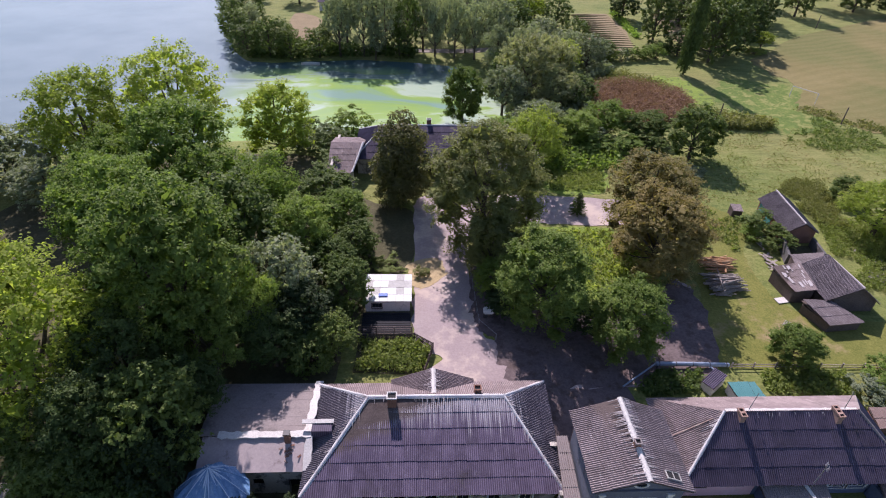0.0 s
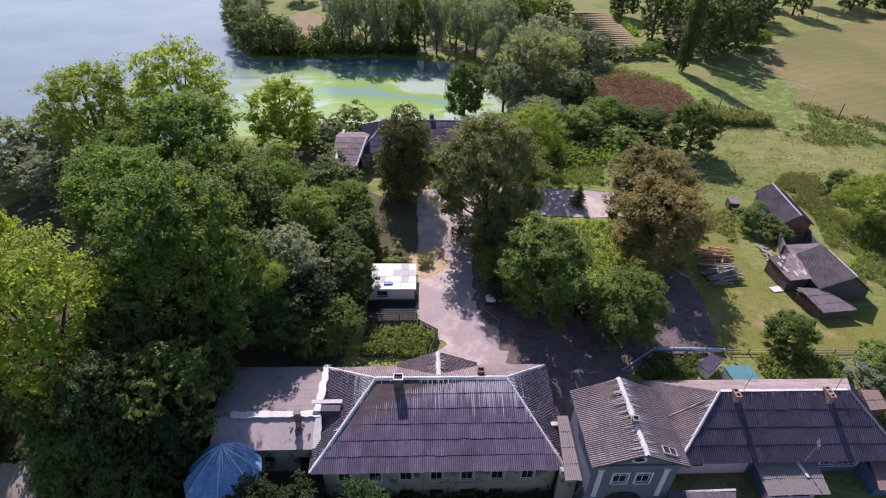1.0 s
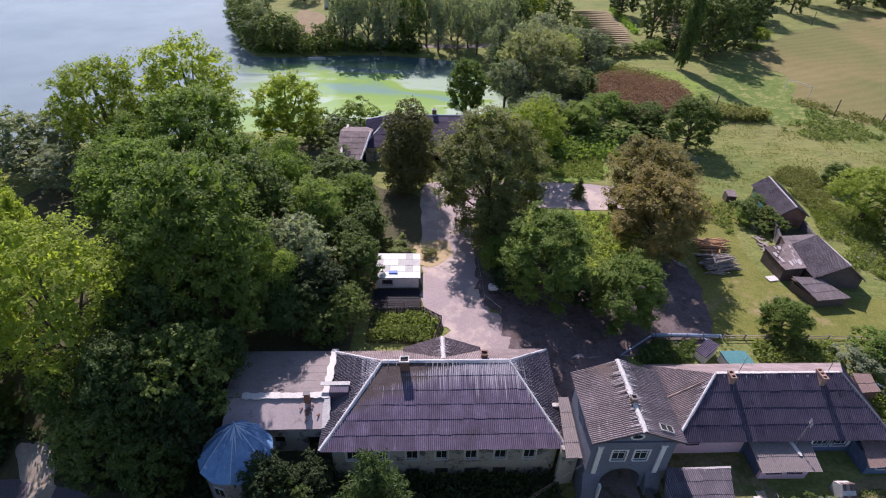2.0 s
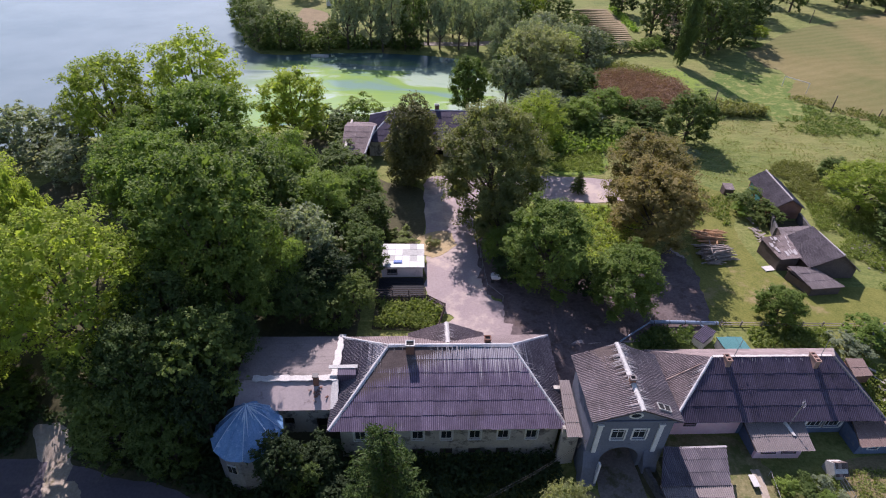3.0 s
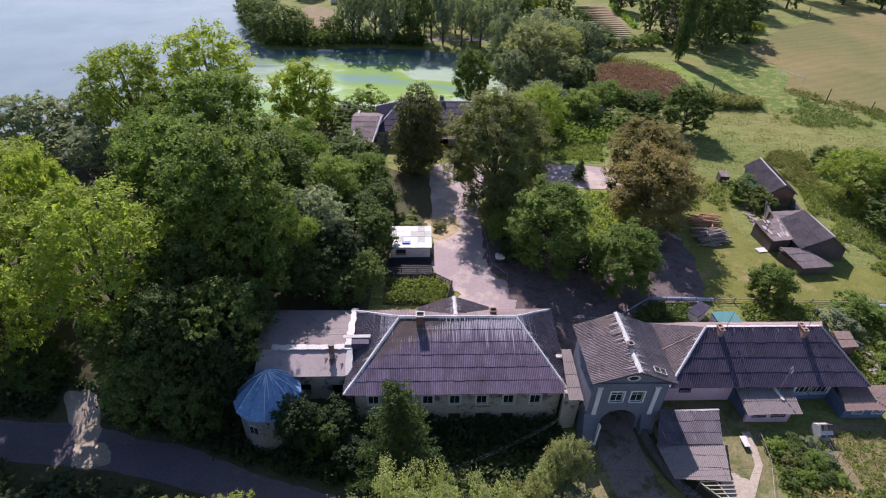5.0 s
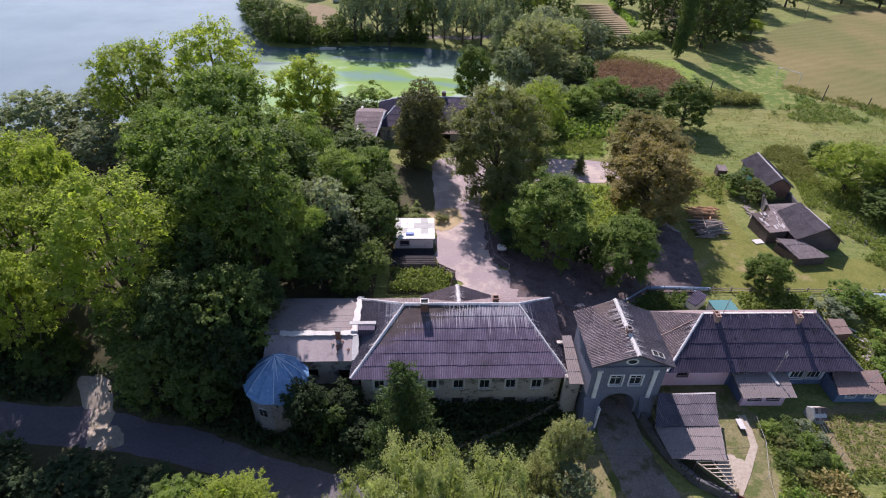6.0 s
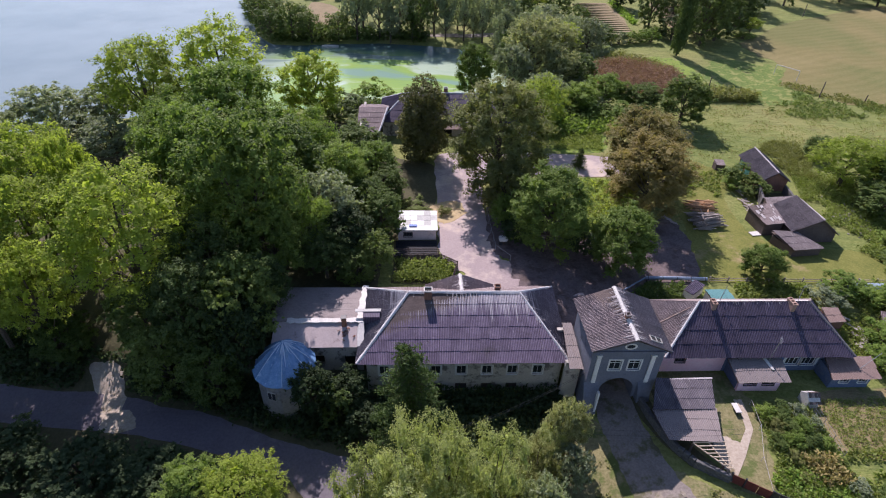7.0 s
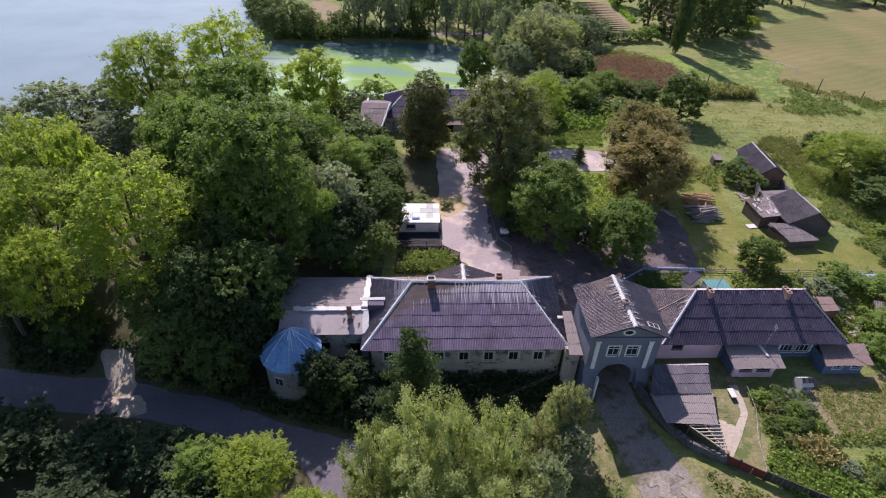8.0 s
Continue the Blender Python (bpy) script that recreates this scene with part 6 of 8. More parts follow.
KINDS = {
    "ash1": ("tree", L_ASH, 11, dict(clumps=2300, per=7, size=0.19)),
    "ash2": ("tree", L_ASH, 12, dict(clumps=2300, per=7, size=0.19)),
    "stand1": ("tree", L_STAND, 56, dict(clumps=2300, per=7, size=0.19)),
    "bright1": ("tree", L_BRIGHT, 13, dict(clumps=2100, per=7, size=0.19, inner=6)),
    "bright4": ("tree", L_BRIGHT, 54, dict(clumps=2100, per=7, size=0.19, inner=6)),
    "bright2": ("tree", L_BRIGHT, 14, dict(clumps=1300, per=9, size=0.26, kind="open")),
    "bright3": ("tree", L_YELLOW, 51, dict(clumps=1900, per=8, size=0.22, kind="round")),
    "twiggy": ("tree", L_PALE, 34, dict(clumps=2900, per=9, size=0.145, kind="shoots")),
    "twiggy_dry": ("tree", L_DRYGREEN, 57, dict(clumps=1900, per=8, size=0.165, kind="shoots")),
    "green_open": ("tree", L_ASH, 15, dict(clumps=1400, per=9, size=0.22, kind="open")),
    "dark1": ("tree", L_DARK, 16, dict(clumps=950, per=7, size=0.28)),
    "dark3": ("tree", L_SHADE, 58, dict(clumps=2300, per=7, size=0.19)),
    "dark2": ("tree", L_DARK, 17, dict(clumps=1450, per=7, size=0.28, kind="round")),
    "willow1": ("willow_tree", L_WILLOW, 18, dict(clumps=900, per=7, size=0.29)),
    "willow3": ("willow_tree", L_OLIVE, 52, dict(clumps=1100, per=8, size=0.24)),
    "willow2": ("willow_tree", L_WILLOW, 19, dict(clumps=1100, per=9, size=0.26, kind="open")),
    "chestnut1": ("chestnut_tree", L_CHESTNUT, 20, dict(clumps=4400, per=8, size=0.155, kind="round", inner=22)),
    "chestnut2": ("chestnut_tree", L_RUSTY, 21, dict(clumps=2900, per=8, size=0.165, kind="round", inner=48)),
    "chestnut_tall": ("chestnut_tree", L_UMBER, 22, dict(clumps=2200, per=8, size=0.3, kind="tall")),
    "linden": ("linden_tree", L_LINDEN, 23, dict(clumps=3000, per=8, size=0.175, kind="round", inner=48)),
    "deep1": ("tree", L_DEEP_SHADE, 40, dict(clumps=900, per=7, size=0.3)),
    "poplar": ("poplar_tree", L_SHADE, 24, dict(clumps=1200, per=8, size=0.42, kind="tall")),
    "far_dark1": ("tree", L_DARK, 35, dict(clumps=620, per=6, size=0.38, inner=9, kind="round")),
    "far_dark2": ("tree", L_DARK, 36, dict(clumps=560, per=6, size=0.4, inner=9, kind="round")),
    "field_dark1": ("tree", L_SHADE, 59, dict(clumps=620, per=6, size=0.38, inner=12, kind="round")),
    "field_dark2": ("tree", L_SHADE, 60, dict(clumps=620, per=6, size=0.4, inner=12, kind="round")),
    "far_willow1": ("willow_tree", L_WILLOW, 37, dict(clumps=560, per=6, size=0.4, inner=9)),
    "far_willow2": ("willow_tree", L_WILLOW, 38, dict(clumps=520, per=6, size=0.4, inner=9, kind="open")),
    "far_bright": ("tree", L_BRIGHT, 39, dict(clumps=560, per=6, size=0.36, inner=9)),
    "shrub_green": ("shrub", L_ASH, 25, dict(clumps=620, per=7, size=0.36, kind="shrub")),
    "shrub_dark": ("shrub", L_DARK, 26, dict(clumps=620, per=7, size=0.36, kind="shrub")),
    "shrub_willow": ("shrub", L_WILLOW, 27, dict(clumps=620, per=7, size=0.36, kind="shrub")),
    "shrub_bright": ("shrub", L_WEED, 28, dict(clumps=620, per=7, size=0.36, kind="shrub")),
    "shrub_dry": ("shrub", L_DRYGREEN, 53, dict(clumps=620, per=7, size=0.36, kind="shrub")),
    "spruce": ("spruce_tree", L_SPRUCE, 29, dict(kind="conifer")),
}

STAND = "tall leafy tree in the dense stand beside the lake"
GROVE = "trees of the lakeside stand"
for kind, x, y, top, r in (
        ("bright1", -35.5, 78, 20.2, 8.4), ("bright4", -46.0, 73, 18.9, 7.6), ("ash2", -31, 66, 18, 7.4), ("ash1", -39, 65, 14, 5.5), ("stand1", -22, 39, 21.4, 7.6), ("dark3", -24.8, 27.0, 12.0, 4.4), ("dark2", -27.2, 24.4, 7.0, 3.6), ("dark2", -30.2, 28.2, 9.0, 3.6), ("dark2", -22.6, 23.4, 5.6, 3.0), ("dark2", -38.6, 27.8, 4.5, 3.2), ("deep1", -20.0, 25.5, 9.5, 3.2), ("bright1", -48, 32.5, 14.2, 5.2), ("ash2", -51, 37, 16.0, 6.0), ("bright1", -55, 35, 17.5, 7.0), ("dark2", -7.8, 46.0, 8.6, 3.2), ("dark1", -8.2, 38.6, 7, 2.6),
        ("bright4", -31.3, 31.8, 18.8, 7.3), ("stand1", -18.8, 36.0, 13.0, 4.0), ("dark3", -19.0, 31.6, 9.0, 3.0), ("dark3", -25.2, 33.6, 13.0, 4.9), ("dark3", -13.8, 37.8, 8.0, 3.4), ("dark2", -10.4, 37.6, 6.0, 2.8), ("ash1", -30, 49, 18, 7.0), ("bright3", -41, 42, 17.6, 3.8), ("ash2", -34.5, 54, 16.5, 6.4),
        ("dark1", -20, 50, 16, 6.0), ("willow1", -14.5, 44, 12, 4.8), ("ash1", -13.5, 53, 11.5, 4.6), ("green_open", -19, 60, 13, 5.5), ("ash2", -9.5, 60, 8.5, 3.8),
        ("dark1", -20.5, 27.5, 12, 4.6), ("green_open", -15.6, 39.5, 12.0, 3.6), ("deep1", -11.5, 41, 9, 3.6), ("stand1", -25.5, 45, 16, 6.0),
        ("willow1", -50, 67, 8, 5.5), ("bright1", -47.5, 45, 17, 5.6), ("bright4", -44.2, 28.0, 13.0, 4.6), ("bright4", -39.6, 28.0, 13.2, 4.2), ("ash1", -24.5, 58, 15, 6.2),
        ("bright1", -42.2, 34.8, 15.8, 5.9), ("dark1", -10, 50, 8, 3.5), ("dark2", -7.5, 55, 7.0, 3.0), ("willow1", -25, 71, 7.5, 4.5), ("dark2", -12.5, 65, 9, 4.5)):
    plant(kind, x, y, top, r, STAND, "tree", group=GROVE)
for x, y, top, r in ((-62, 73, 11.0, 6.2), (-55, 78, 10.0, 5.6), (-69, 66, 10.5, 6.2), (-48, 82, 8.5, 4.8), (-57, 70, 8.0, 5.0)):
    plant("willow1", x, y, top, r, "grey-green willow at the water's edge", "tree", group="lakeside willows")
plant("bright3", -22.3, 83, 14.0, 6.1, "yellow-green young tree at the lakeshore")
plant("shrub_green", -12.3, 94.5, 6.2, 4.4, "feathery green shore shrub behind the barn", "tree")
for x, y, top, r in ((-19, 93, 4.5, 3.5), (-14.5, 88.5, 5.0, 3.6), (-18, 85, 5.5, 3.6), (-11, 83, 4.5, 3.0), (-13, 77, 6.0, 3.6)):
    plant("shrub_dark", x, y, top, r, "dark green shore shrub", "shrub", group="shore shrubs")
plant("chestnut_tall", -2.4, 69.0, 13.4, 4.0, "dense dark chestnut tree in front of the barn")
plant("chestnut1", 8.2, 58.4, 18.4, 8.0, "broad browning chestnut tree shading the courtyard")
plant("bright1", 17.4, 76.5, 12.5, 5.2, "yellow-green tree behind the courtyard")
plant("linden", 13.0, 43.8, 13.2, 5.7, "round green linden beside the courtyard drive")
plant("chestnut2", 29.6, 60.0, 14.0, 6.4, "rust-tinged chestnut tree beside the lawn")
plant("linden", 20.9, 39.8, 10.2, 4.5, "leafy green tree behind the gatehouse")
plant("chestnut1", 8.6, 51.6, 10.0, 3.8, "lower chestnut tree overhanging the drive")
plant("chestnut2", 28.4, 52.8, 13.2, 6.3, "lower rust-tinged chestnut beside the lane")
plant("ash2", 8.4, 47.6, 7.0, 2.6, "low dark tree behind the kerb")
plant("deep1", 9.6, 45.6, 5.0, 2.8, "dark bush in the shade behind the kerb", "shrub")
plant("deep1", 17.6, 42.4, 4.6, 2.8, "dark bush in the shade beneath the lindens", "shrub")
plant("dark2", 45.9, 84, 10.9, 5.0, "round dark tree on the meadow")
plant("linden", 37.9, 38.1, 6.0, 2.8, "small round green tree at the lawn fence")
plant("bright1", 62.5, 61, 9.0, 6.3, "spreading bright green tree at the meadow edge")
plant("dark2", 68, 58, 7.6, 6.0, "dark round tree at the meadow edge")
plant("dark1", 63, 52, 6.0, 5.0, "dark leafy thicket beside the rubble")
plant("dark2", 64, 70, 5.5, 2.6, "small dark bush on the meadow")
plant("spruce", -3.9, 16.9, 11.7, 4.4, "ragged green conifer before the long house", "tree")
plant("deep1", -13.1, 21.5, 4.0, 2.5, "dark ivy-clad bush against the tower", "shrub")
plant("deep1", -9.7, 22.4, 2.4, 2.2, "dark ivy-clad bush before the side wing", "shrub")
# bush added to cover a sunlit gap in the verge
plant("deep1", -8.3, 19.7, 0.8, 2.0, "dark bush added on the bank to cover a sunlit spot", "shrub")
plant("shrub_dark", -11.0, 21.0, 3.0, 2.0, "dark ivy-clad bush beside the wall", "shrub")

for kind, x, y, top, r in (("twiggy", -1.2, 8.0, 15.4, 3.1), ("twiggy", 1.9, 7.5, 14.6, 3.0), ("twiggy", -4.2, 8.0, 15.2, 3.1), ("twiggy", -6.6, 7.2, 12.8, 2.7), ("twiggy", -3.0, 4.5, 14.0, 3.5), ("twiggy", 0.6, 3.6, 13.8, 3.5),
                           ("twiggy_dry", 3.6, 4.6, 11.8, 3.1), ("willow1", 5.2, 7.2, 9.0, 2.4), ("twiggy_dry", -6.6, 3.0, 11.8, 3.2), ("twiggy", -1.0, 0.2, 13.4, 3.6), ("willow1", 3.6, 0.8, 10.4, 3.2), ("bright2", -9.8, 4.0, 8.5, 2.8)):
    plant(kind, x, y, top, r, "pale green roadside tree with upright leafy shoots", "tree", group="roadside trees")
for kind, x, y, top, r in (("willow3", 9.2, 16.4, 5.6, 1.8), ("willow3", 10.6, 16.7, 4.6, 1.6), ("willow1", 9.6, 13.6, 3.0, 2.1), ("twiggy_dry", 6.4, 13.0, 5.0, 2.4), ("twiggy", 7.9, 15.0, 4.0, 1.9)):
    plant(kind, x, y, top, r, "small mixed green tree beside the drive", "tree", group="drive-side trees")
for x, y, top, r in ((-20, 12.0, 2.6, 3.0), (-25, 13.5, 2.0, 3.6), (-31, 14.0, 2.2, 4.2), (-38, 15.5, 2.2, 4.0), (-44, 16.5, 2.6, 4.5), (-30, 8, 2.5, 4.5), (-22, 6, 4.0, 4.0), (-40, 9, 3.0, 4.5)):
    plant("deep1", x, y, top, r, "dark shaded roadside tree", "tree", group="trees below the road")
plant("bright4", -16.8, 11.3, 4.4, 3.6, "sunlit bright green roadside tree")
plant("bright1", -11.5, 7.0, 4.5, 2.8, "sunlit yellow-green roadside tree")
plant("ash1", -21.2, 12.2, 3.2, 2.8, "half-shaded green roadside tree")

# far bank
FAR = "trees of the far bank"
rng = random.Random(77)
for x, y, top, r, kind in ((-43, 143, 7.5, 4.5, "far_dark2"), (-37, 142, 9.5, 5, "far_dark1"), (-32, 141.5, 7, 3.8, "far_dark2"), (-47.5, 152, 9, 5, "far_dark2"), (-51, 163, 9, 5, "far_dark1"), (-55.5, 177, 10, 5, "far_dark2"), (-60, 192, 10, 5, "far_dark1"),
                           (-20, 144, 14, 4.6, "far_willow1"), (-14, 144.5, 16, 4.6, "far_willow1"), (-8.5, 144.5, 15, 4.6, "far_willow1"), (-3, 144.5, 15.5, 4.4, "far_dark1"), (4, 144.5, 14, 4, "far_willow2"), (9, 144, 14.5, 4, "far_willow2"),
                           (14, 142.5, 14, 4.5, "far_willow2"), (20, 141, 14, 5, "far_willow1"), (-19, 152, 16, 5, "far_willow1"), (-4, 156, 15, 5, "far_willow2"), (8, 156, 14, 5, "far_willow1"), (20, 152, 12, 5, "far_willow2")):
    plant(kind, x, y, top, r, "tall willow or alder on the far lake bank", "tree", group=FAR)
for kind, x, y, top, r in (("willow3", 22.8, 115, 13.4, 7.6), ("willow3", 29.5, 121, 11, 6), ("willow3", 28, 109, 8, 5.0), ("far_dark1", 33, 112, 6.5, 5), ("far_bright", 33, 128, 9, 5.0), ("far_willow2", 26, 131, 11, 6),
                           ("far_willow1", 40, 132, 9, 5.5), ("far_dark2", 42, 152, 8, 4.5), ("far_dark1", 40, 168, 10, 5), ("far_dark2", 36, 182, 9, 5), ("far_dark1", 45, 140, 6, 5)):
    plant(kind, x, y, top, r, "bushy willow on the marshy shore", "tree", group="marsh willows")
plant("linden", 8.6, 104.0, 10.8, 4.7, "slender tree standing at the water behind the barn")
plant("poplar", 62, 127.5, 22, 1.8, "tall narrow leaning poplar casting a long shadow")
for kind, x, y, top, r in (("field_dark2", 72, 137, 18, 6.5), ("field_dark1", 78, 142, 17, 6.5), ("field_dark2", 86, 150, 15, 6.5), ("field_dark1", 75, 150, 17, 7), ("field_dark2", 66, 142, 8, 4.5), ("field_dark2", 63.5, 153.5, 16, 5.5), ("shrub_green", 53.6, 139.0, 4.6, 2.9), ("shrub_green", 59.4, 139.6, 5.6, 3.0),
                           ("field_dark2", 95, 160, 7, 4.5), ("field_dark1", 104, 176, 14, 6), ("field_dark2", 123, 188, 17, 6.0), ("field_dark1", 138, 203, 22, 6.5), ("field_dark2", 152, 207, 20, 6), ("field_dark1", 90, 168, 14, 7), ("field_dark2", 78, 172, 13, 6), ("field_dark1", 168, 208, 20, 9), ("field_dark2", 158, 190, 13, 7), ("field_dark1", 148, 196, 12, 6), ("field_dark2", 170, 180, 12, 7), ("field_dark1", 178, 212, 18, 9),
                           ("field_dark2", 63, 180, 12, 6), ("field_dark1", 80, 185, 13, 7), ("field_dark2", 105, 185, 13, 7), ("field_dark1", 116, 202, 13, 8), ("shrub_green", 47.6, 138.4, 4.6, 2.7), ("shrub_willow", 50.6, 138.6, 4.4, 2.7), ("shrub_green", 56.5, 139.2, 4.8, 2.8), ("shrub_dark", 63, 147, 4.2, 3.4), ("far_bright", 92, 150, 6, 3.6), ("shrub_green", 88, 145, 3.5, 3.0)):
    plant(kind, x, y, top, r, "dark field-edge tree casting a long shadow", "tree", group="field-edge trees")
for x, y, top, r, kind in ((24, 86, 4.2, 3.2, "shrub_dark"), (29, 86.5, 4.6, 3.6, "shrub_green"), (35, 86, 5.0, 4, "shrub_green"), (40, 88, 5, 4, "shrub_dark"), (20, 84, 5, 3.5, "shrub_dark"), (31, 90, 4.5, 4, "shrub_willow"), (37, 80, 4.5, 3, "shrub_willow"),
                           (43, 78, 3.5, 3, "shrub_willow"), (26, 92, 5, 4.5, "shrub_dark"), (19, 96, 5, 4.5, "shrub_green")):
    plant(kind, x, y, top, r, "rounded hedge shrub between courtyard and marsh", "shrub", group="courtyard hedge")
for x, y, top, r, kind in ((46.2, 61.5, 5.2, 2.9, "shrub_dark"), (47.3, 58.0, 4.8, 2.5, "shrub_dark"), (44.5, 60, 3.6, 1.8, "shrub_green"), (60, 45, 3, 2.5, "shrub_green"), (46, 35.0, 4.2, 3.0, "shrub_green"), (50, 33, 4.0, 3.0, "shrub_green"),
                           (54, 30, 4, 3, "shrub_green"), (43.5, 33.5, 3.4, 2.4, "shrub_willow"), (47, 28, 3.6, 2.6, "shrub_green"), (44.5, 24.5, 3.2, 2.2, "shrub_green"), (57, 40, 3, 2.5, "shrub_dark"), (49, 20, 2.8, 2.2, "shrub_green")):
    plant(kind, x, y, top, r, "leafy garden shrub among the sheds", "shrub", group="garden shrubs")
for x, y, top, r, kind in ((29.3, 18.9, 1.5, 1.1, "shrub_green"), (31.0, 19.2, 1.4, 1.2, "shrub_dark"), (32.6, 19.2, 1.2, 1.0, "shrub_willow"), (29.4, 17.3, 1.5, 1.0, "shrub_dry"), (30.6, 17.6, 1.6, 1.1, "shrub_dark"), (32.0, 17.4, 1.5, 1.2, "shrub_green"),
                           (33.3, 17.6, 1.2, 0.9, "shrub_willow"), (28.9, 15.8, 1.3, 1.0, "shrub_dark"), (30.3, 15.9, 1.5, 1.1, "shrub_green"), (31.8, 15.7, 1.4, 1.1, "shrub_dark"), (33.2, 15.6, 1.1, 0.9, "shrub_green"), (29.6, 14.3, 1.0, 0.9, "shrub_dry"),
                           (31.2, 14.1, 0.9, 0.9, "shrub_dry"), (32.8, 13.6, 1.1, 1.0, "shrub_bright"), (29.6, 12.4, 0.8, 0.8, "shrub_dry"),
                           (33.4, 11.2, 1.2, 1.1, "shrub_willow"), (35.6, 10.2, 1.4, 1.3, "shrub_dark"), (37.6, 9.4, 1.3, 1.2, "shrub_willow")):
    plant(kind, x, y, top, r, "lush overgrown garden bush", "shrub", group="front garden bushes")
for kind, x, y, top, r in (("ash2", 19.5, 83.5, 7.5, 4.2), ("ash1", 28, 90, 7, 4.5), ("ash1", 34, 94, 7.5, 5), ("dark2", 41, 92, 6.5, 4.5), ("willow1", 21, 92, 8, 5), ("ash2", 14, 82, 9, 5), ("willow1", 17, 108, 9, 5), ("dark1", 24, 100, 5, 4), ("dark1", 20, 122, 8, 5), ("willow2", 18, 129, 11, 5)):
    plant(kind, x, y, top, r, "bushy green tree in the thicket behind the courtyard", "tree", group="thicket trees")
for kind, x, y, top, r in (("far_dark2", -25, 143, 7, 4), ("far_willow2", -11, 143, 8, 4), ("far_dark2", -5, 143.5, 7, 4), ("far_willow1", 1, 148, 15, 5), ("far_willow2", 12, 148, 9, 4), ("far_willow1", -12, 158, 16, 6), ("far_willow2", 2, 166, 15, 6), ("far_willow1", 14, 166, 14, 6),
                           ("far_dark1", 26, 160, 11, 6), ("far_bright", 32, 172, 11, 6), ("far_willow1", -22, 166, 13, 6), ("far_willow2", 22, 178, 11, 6), ("far_willow1", 32, 146, 9, 5.5), ("far_willow2", 36, 139, 8, 5), ("far_dark2", 30, 192, 10, 6), ("far_willow1", 8, 182, 12, 6), ("far_willow2", -8, 180, 12, 6),
                           ("far_dark2", -36, 150, 7, 4.5), ("far_willow2", -46, 160, 8, 5), ("far_dark2", -50, 176, 9, 5.5), ("far_willow2", -55, 205, 10, 6), ("far_dark2", -40, 200, 9, 6), ("far_willow2", -15, 198, 11, 7), ("far_dark2", 12, 205, 11, 7)):
    plant(kind, x, y, top, r, "leafy tree on the far lake bank", "tree", group=FAR)
for x, y, top, r in ((-26.5, 155, 2.2, 2.4), (-27, 163, 2.8, 2.6), (-30, 151, 2.0, 2.4)):
    plant("shrub_bright", x, y, top, r, "yellow-green scrub beside the bank plot", "shrub", group="bank scrub")
plant("spruce", 22.5, 66.2, 4.8, 1.4, "young conifer at the edge of the drive")
plant("shrub_bright", -3.8, 53.5, 3.0, 2.2, "yellow-green bush behind the white shed", "shrub")
plant("shrub_dry", 0.3, 52.0, 2.6, 1.2, "dry yellowing bush beside the drive", "shrub")


# ---------------------------------------------------------------- weeds, reeds, grass
def within(x, y, poly):
    inside = False
    for (x0, y0), (x1, y1) in zip(poly, poly[1:] + poly[:1]):
        if (y0 > y) != (y1 > y) and x < (x1 - x0) * (y - y0) / (y1 - y0) + x0:
            inside = not inside
    return inside


def scatter(name, poly, count, size, tall, per, mat, seed, label, category, clumpy=0.0, slim=1.0):
    """Uncountable low plants within an outline, one mesh of kind stuff."""
    rng = np.random.default_rng(seed)
    xs, ys = [p[0] for p in poly], [p[1] for p in poly]
    pts = []
    tries = 0
    while len(pts) < count and tries < count * 40:
        tries += 1
        x, y = rng.uniform(min(xs), max(xs)), rng.uniform(min(ys), max(ys))
        if within(x, y, poly) and noise.noise(Vector((x * 0.25, y * 0.25, seed))) > clumpy - 0.5:
            pts.append((x, y, land(x, y) + rng.uniform(0.1, 1.0) * tall))
    pts = np.array(pts)
    outs = np.tile((0.0, -0.1, 0.5), (len(pts), 1))
    me = leaf_mesh(name, pts, outs, size, size * 0.55, per, mat, rng, slim=slim)
    return tagged(new(name, me), label, category, kind="stuff")


scatter("reeds", [(35, 103), (39, 121), (46, 122), (55.5, 114), (56, 106), (52, 100), (42, 99)], 9000, 0.55, 2.0, 4, L_REED, 1, "rust-brown reed bed beside the meadow", "reeds", 0.0, 0.4)
scatter("hedge_weeds", [(53, 99), (54, 104), (60, 102), (68, 99), (67, 95.5), (58, 96)], 1600, 0.5, 1.5, 4, L_DRYGREEN, 2, "brownish tall weeds along the ditch", "weeds")
scatter("plot_weeds", [(-6.2, 37.1), (0.3, 36.8), (1.2, 39.7), (-0.5, 41.0), (-6.0, 40.8)], 620, 0.34, 0.8, 7, L_WEED, 3, "dense sunlit weeds in the fenced plot", "weeds")
scatter("garden_weeds", [(28.6, 20), (34, 20), (34, 10), (30, 6), (26.6, 11.0), (28.2, 15)], 1500, 0.26, 0.5, 7, L_WEED, 4, "lush mixed weeds in the front garden", "weeds")
scatter("bed_edge_weeds", [(34.4, 15.0), (48.2, 15.3), (48.4, 14.2), (34.4, 14.0)], 420, 0.26, 0.3, 6, L_WEED, 31, "rank weeds along the edge of the bed", "weeds", -0.5)
scatter("pumpkin_leaves", [(26.7, 12.7), (28.5, 13.3), (31.5, 12.6), (34, 9.5), (33, 6), (29, 6), (26.5, 10.6)], 900, 0.3, 0.45, 6, L_LUSH, 30, "broad bright green leaves of garden plants", "plants", -0.1)
scatter("bed_plants", [(35.0, 20.6), (46, 21), (47, 15), (35.2, 14.8)], 2300, 0.16, 0.18, 6, L_WEED, 5, "sparse vegetable plants in the bed", "plants", -0.6)
